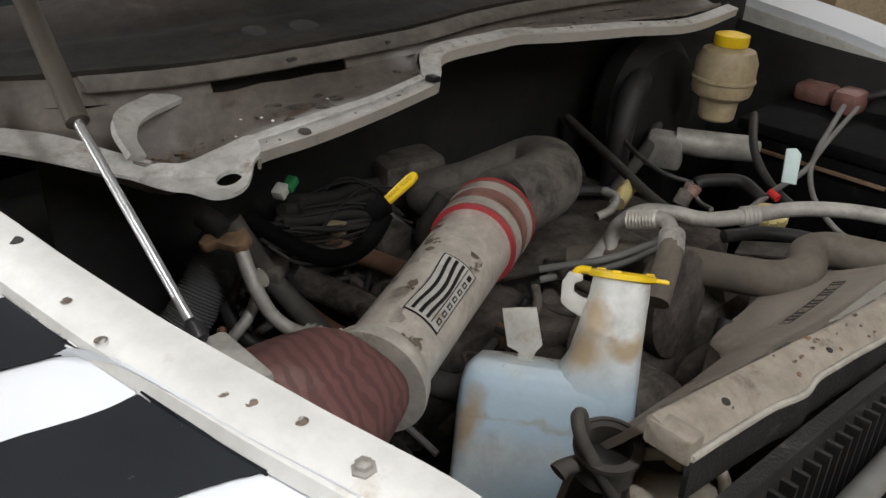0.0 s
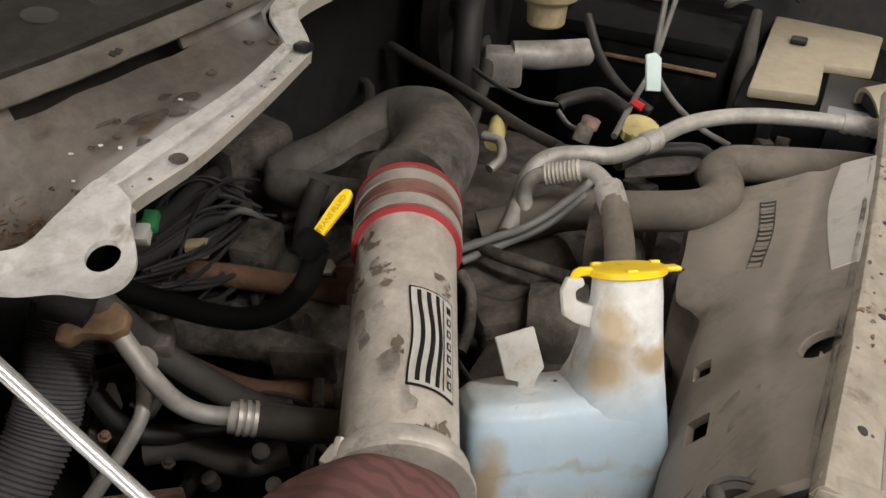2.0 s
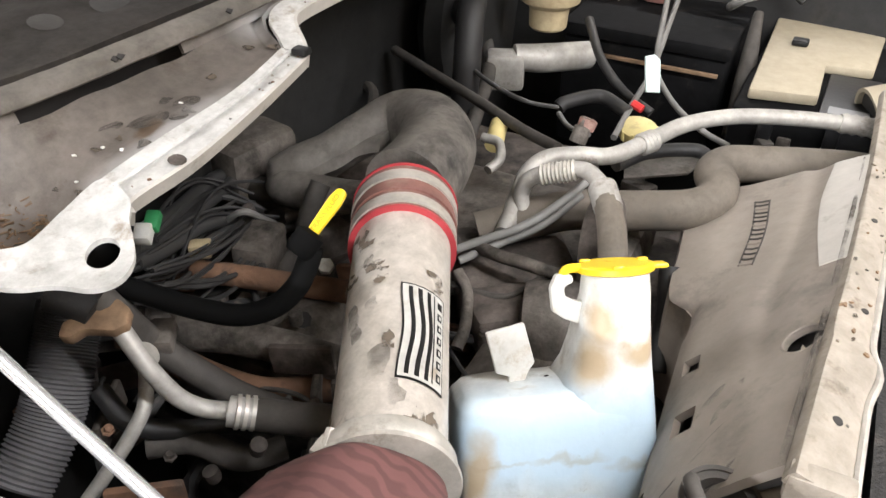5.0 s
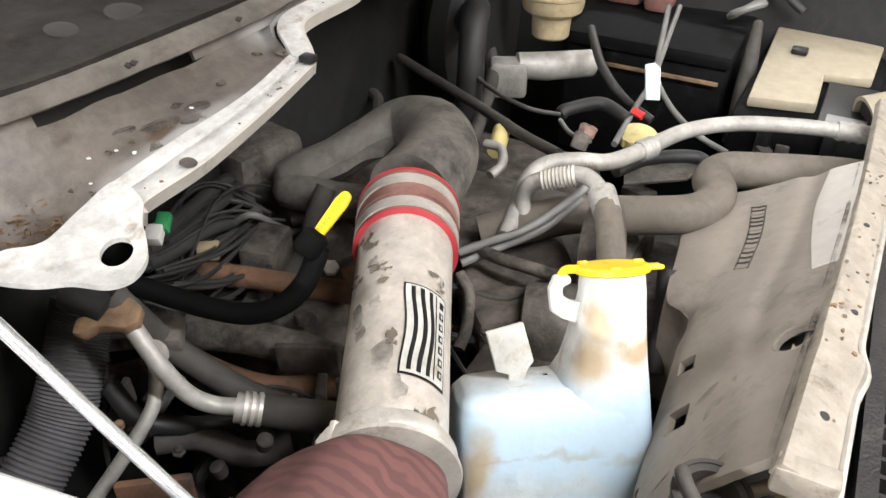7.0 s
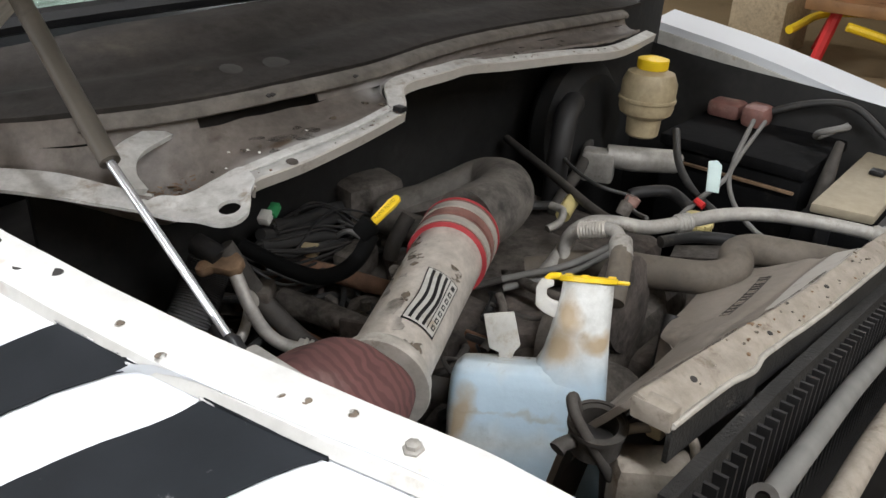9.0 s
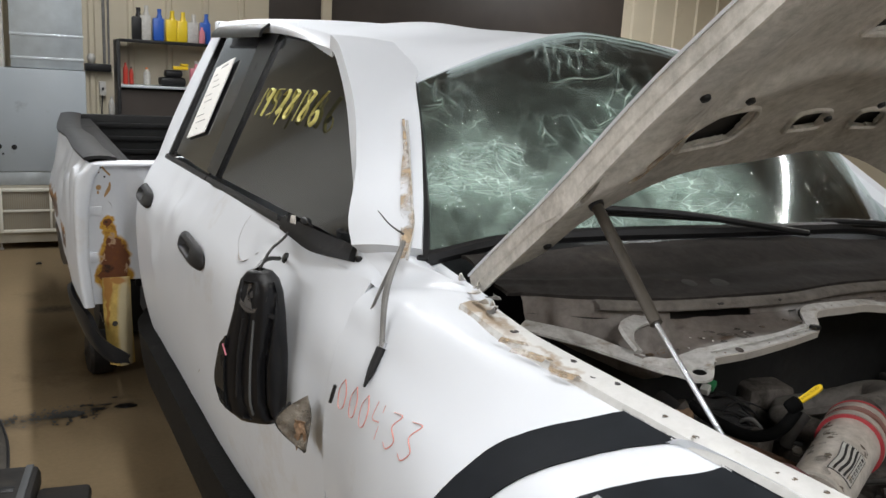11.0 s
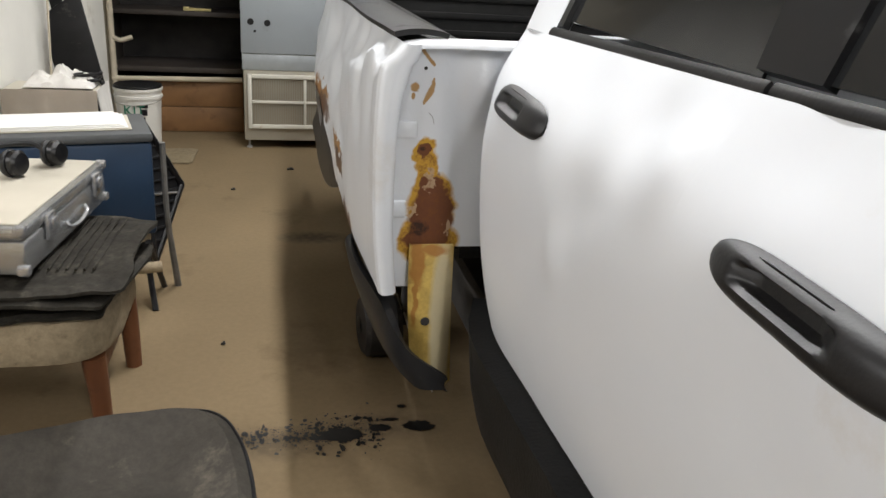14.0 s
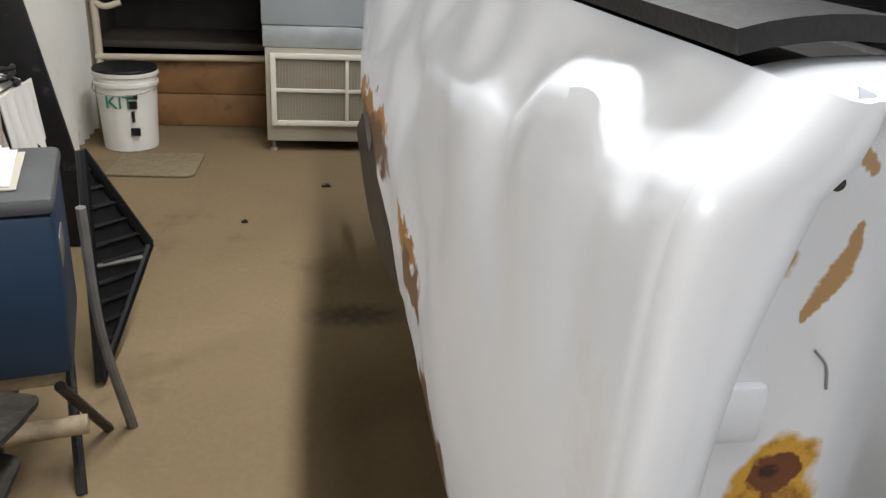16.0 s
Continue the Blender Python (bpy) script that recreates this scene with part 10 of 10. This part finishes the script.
part("green_connector", box((-0.012, -0.006, -0.005), (0.006, 0.006, 0.005), 0.002, frame_at((0.565, 0.824, 1.060), (0.6, 0.3, 0.3))), GREEN, truck, "green electrical connector")
part("connector", box((-0.008, -0.007, -0.006), (0.008, 0.007, 0.006), 0.002, frame_at((0.549, 0.821, 1.055), (0.6, 0.3, 0.3))), PLASTIC_WHITE, truck)
part("head_cover", sheet(lambda u, v: Vector((0.654, 0.796, 0.900)).lerp(Vector((0.739, 0.760, 0.880)), u).lerp(Vector((0.592, 0.748, 0.870)).lerp(Vector((0.636, 0.695, 0.870)), u), v) + Vector((0, 0, 0.02 * math.sin(math.pi * u) * math.sin(math.pi * v) + 0.006 * wobble(u, v, 3, 6))), 16, 16, 0.02), CAST, truck, "grey cast head cover")
part("bolt", lathe([(0.008, 0), (0.008, 0.006), (0.004, 0.007)], at=(0.676, 0.738, 0.965), axis=(-0.4, -0.3, 1), seg=6), STEEL, truck)
part("bolt", lathe([(0.009, 0), (0.009, 0.006), (0.004, 0.007)], at=(0.647, 0.750, 0.915), axis=(-0.4, -0.3, 1), seg=8), VOID, truck)
part("accessory_body", lathe([(0.02, -0.03), (0.045, -0.024), (0.05, 0.0), (0.045, 0.03), (0.02, 0.036)], at=(0.767, 0.541, 0.900), axis=(0.3, -1, 0.1), seg=24), CAST, truck, "grimy accessory housing")
part("accessory_body", box((-0.03, -0.03, -0.03), (0.04, 0.03, 0.02), 0.01, frame_at((0.758, 0.594, 0.900), (0.6, -0.7, 0))), ENGINE, truck)
part("engine_cover", box((-0.06, -0.07, -0.05), (0.07, 0.08, 0.015), 0.015, frame_at((0.831, 0.610, 0.900), (0.55, -0.8, 0))), ENGINE, truck, "dark ribbed engine cover")
part("lower_hose", tube([(0.650, 0.462, 0.960), (0.649, 0.484, 0.950), (0.661, 0.511, 0.930), (0.661, 0.531, 0.910)], 0.013, seg=12, n=12), RUBBER, truck)
for k in range(46):
    rr = random.Random(500 + k)
    x, y = rr.uniform(0.45, 1.2), rr.uniform(0.50, 0.95)
    z = rr.uniform(0.78, 0.89)
    a = rr.uniform(0, 6.28)
    L = rr.uniform(0.04, 0.13)
    if k % 3 == 0:
        part("small_fitting", box((-0.5 * L * 0.4, -0.012, -0.012), (0.5 * L * 0.4, 0.012, 0.012), 0.004, pose(x, y, z, rr.uniform(-30, 30), rr.uniform(-30, 30), rr.uniform(0, 180))), rr.choice((CAST, ENGINE, STEEL, RUST)), truck)
    else:
        part("small_hose", tube([(x, y, z), (x + L * math.cos(a), y + L * math.sin(a), z + rr.uniform(-0.02, 0.03)), (x + 1.7 * L * math.cos(a + 0.5), y + 1.7 * L * math.sin(a + 0.5), z - 0.02)], rr.uniform(0.003, 0.010), seg=8, n=10), rr.choice((WIRE, RUBBER, RUBBER_DUSTY, CAST)), truck)

rc = random.Random(41)
for k in range(70):
    x, y = rc.uniform(0.42, 0.80), rc.uniform(0.56, 0.93)
    z = rc.uniform(0.86, 0.93)
    kind_ = k % 5
    if kind_ == 0:
        part("casting_boss", lathe([(0.006, 0), (0.007, 0.003), (0.007, 0.012), (0.004, 0.014)], at=(x, y, z), axis=(rc.uniform(-0.5, 0.2), rc.uniform(-0.5, 0.2), 1), seg=12), rc.choice((CAST, ENGINE, RUST)), truck)
    elif kind_ == 1:
        part("bolt", lathe([(0.0055, 0), (0.0055, 0.002), (0.0038, 0.0025), (0.0038, 0.006), (0.002, 0.007)], at=(x, y, z), axis=(rc.uniform(-0.6, 0.2), rc.uniform(-0.5, 0.2), 1), seg=6), rc.choice((ENGINE, RUST, CAST)), truck)
    elif kind_ == 2:
        part("rib_plate", box((-0.03, -0.004, -0.02), (0.03, 0.004, 0.012), 0.003, pose(x, y, z, 0, rc.uniform(-15, 15), rc.choice((28, 118)) + rc.uniform(-12, 12))), rc.choice((CAST, ENGINE, RUST)), truck)
    else:
        a, L = rc.uniform(0, 6.28), rc.uniform(0.03, 0.09)
        part("wire_loom", tube([(x, y, z), (x + L * math.cos(a), y + L * math.sin(a), z + rc.uniform(0.0, 0.025)), (x + 1.6 * L * math.cos(a + 0.6), y + 1.6 * L * math.sin(a + 0.6), z + rc.uniform(-0.02, 0.01)), (x + 2.2 * L * math.cos(a + 1.0), y + 2.2 * L * math.sin(a + 1.0), z - 0.03)], rc.uniform(0.002, 0.006), seg=8, n=18), rc.choice((WIRE, WIRE, RUBBER_DUSTY, GREY_WIRE)), truck)

# brake master cylinder and reservoir
mc = part("master_cylinder", tube([(1.306, 0.813, 0.930), (1.336, 0.773, 0.925), (1.406, 0.725, 0.914)], [0.020, 0.023, 0.022], seg=20, n=8), STEEL, truck, "cast brake master cylinder")
part("mount", box((-0.03, -0.02, -0.03), (0.03, 0.02, 0.03), 0.008, frame_at((1.299, 0.824, 0.910), (0.4, -0.9, 0))), STEEL, mc)
part("nose", lathe([(0.016, 0), (0.016, 0.01), (0.008, 0.012)], at=(1.406, 0.725, 0.914), axis=(0.05, -1, 0), seg=16), BAND, mc)
RS = Vector((1.385, 0.79, 0.955))
res = part("brake_fluid_reservoir", lathe([(0.026, 0), (0.030, 0.004), (0.032, 0.035), (0.047, 0.045), (0.050, 0.055), (0.050, 0.10), (0.042, 0.118), (0.024, 0.124)], at=RS, axis=(0.05, 0, 1), seg=32), PLASTIC_CREAM, truck, "yellowed plastic brake fluid reservoir")
part("cap", lathe([(0.026, 0.124), (0.028, 0.127), (0.028, 0.142), (0.012, 0.146)], at=RS, axis=(0.05, 0, 1), seg=24), YELLOW, res, "yellow cap")
part("rib", lathe([(0.0505, 0.066), (0.0525, 0.068), (0.0525, 0.072), (0.0505, 0.074)], at=RS, axis=(0.05, 0, 1), seg=32), PLASTIC_CREAM, res)
part("brake_booster", lathe([(0.03, 0), (0.10, 0.006), (0.125, 0.03), (0.125, 0.06), (0.10, 0.085), (0.03, 0.09)], at=(1.36, 0.965, 0.95), axis=(0, -1, 0.05), seg=36), INNER, truck, "black brake booster")
part("steering_hose", tube([(1.28, 0.90, 0.98), (1.25, 0.86, 1.03), (1.20, 0.84, 1.02), (1.17, 0.83, 0.95), (1.18, 0.84, 0.85)], 0.020, seg=14, n=24), RUBBER, truck)

# fuse box
fuse = part("fuse_box", box((1.36, 0.285, 0.80), (1.735, 0.485, 0.900), 0.012), BATTERY, truck, "black fuse box with a tan lid")
part("lid", slab([(1.737, 0.478), (1.702, 0.300), (1.545, 0.306), (1.535, 0.376), (1.405, 0.372), (1.385, 0.468)], 0.9015, 0.919, 0.004), LID_TAN, fuse, "dusty tan lid")
part("lid_step", box((1.36, 0.290, 0.9015), (1.53, 0.366, 0.908), 0.003), BLACK_PLASTIC, fuse)
part("knob", box((1.588, 0.412, 0.9192), (1.610, 0.438, 0.929), 0.003), BLACK_PLASTIC, fuse)
part("latch", box((1.34, 0.42, 0.86), (1.359, 0.44, 0.905), 0.003), BLACK_PLASTIC, fuse)
part("latch", box((1.34, 0.33, 0.86), (1.359, 0.35, 0.905), 0.003), BLACK_PLASTIC, fuse)
part("white_sticker", box((1.375, 0.30, 0.9082), (1.40, 0.355, 0.9092), 0), INK, fuse)
sn = part("air_snorkel", ring_plate((1.392, 0.302, 0.900), (0.45, -0.95, 0.25), 0.042, 0.048, 0.10, 32), LID_TAN, truck, "tan plastic snorkel pipe")
part("bore", lathe([(0.0415, 0.008), (0.0415, 0.012), (0.01, 0.013)], at=(1.392, 0.302, 0.900), axis=(0.45, -0.95, 0.25), seg=28), VOID, sn)
for k in range(7):
    rr = random.Random(700 + k)
    part("terminal", box((-0.014, -0.010, -0.010), (0.014, 0.010, 0.010), 0.003, pose(1.22 + 0.03 * k, 0.50 - 0.022 * k + rr.uniform(-0.02, 0.02), 0.855, 0, 0, rr.uniform(0, 90))), rr.choice((BLACK_PLASTIC, CAST, RUBBER_DUSTY)), truck)
# battery
bat = part("battery", box((1.50, 0.52, 0.70), (1.72, 0.80, 0.905), 0.008), BATTERY, truck, "black battery box")
part("lid", box((1.495, 0.515, 0.906), (1.722, 0.805, 0.930), 0.006), BATTERY, bat)
part("edge", box((1.492, 0.53, 0.878), (1.4985, 0.80, 0.884), 0.001), RUST_TAN, bat)
part("terminal_clamp", add_box(box((1.66, 0.72, 0.931), (1.72, 0.79, 0.965), 0.01), (1.64, 0.66, 0.931), (1.70, 0.71, 0.975), 0.012), RED_DUSTY, bat, "red rubber terminal cover")
part("cable", tube([(1.68, 0.69, 0.95), (1.70, 0.60, 0.99), (1.71, 0.52, 1.0), (1.69, 0.44, 0.96)], 0.007, seg=10, n=20), WIRE, bat)
part("hold_down", tube([(1.60, 0.50, 0.96), (1.52, 0.49, 0.88), (1.46, 0.48, 0.80)], [0.008, 0.016, 0.02], seg=10, n=14), RUBBER_DUSTY, bat)
part("wire_knot", tube([(1.66, 0.52, 0.965), (1.62, 0.50, 0.985), (1.60, 0.54, 0.97), (1.64, 0.55, 0.95), (1.67, 0.51, 0.975)], 0.006, seg=8, n=24), GREY_WIRE, bat)
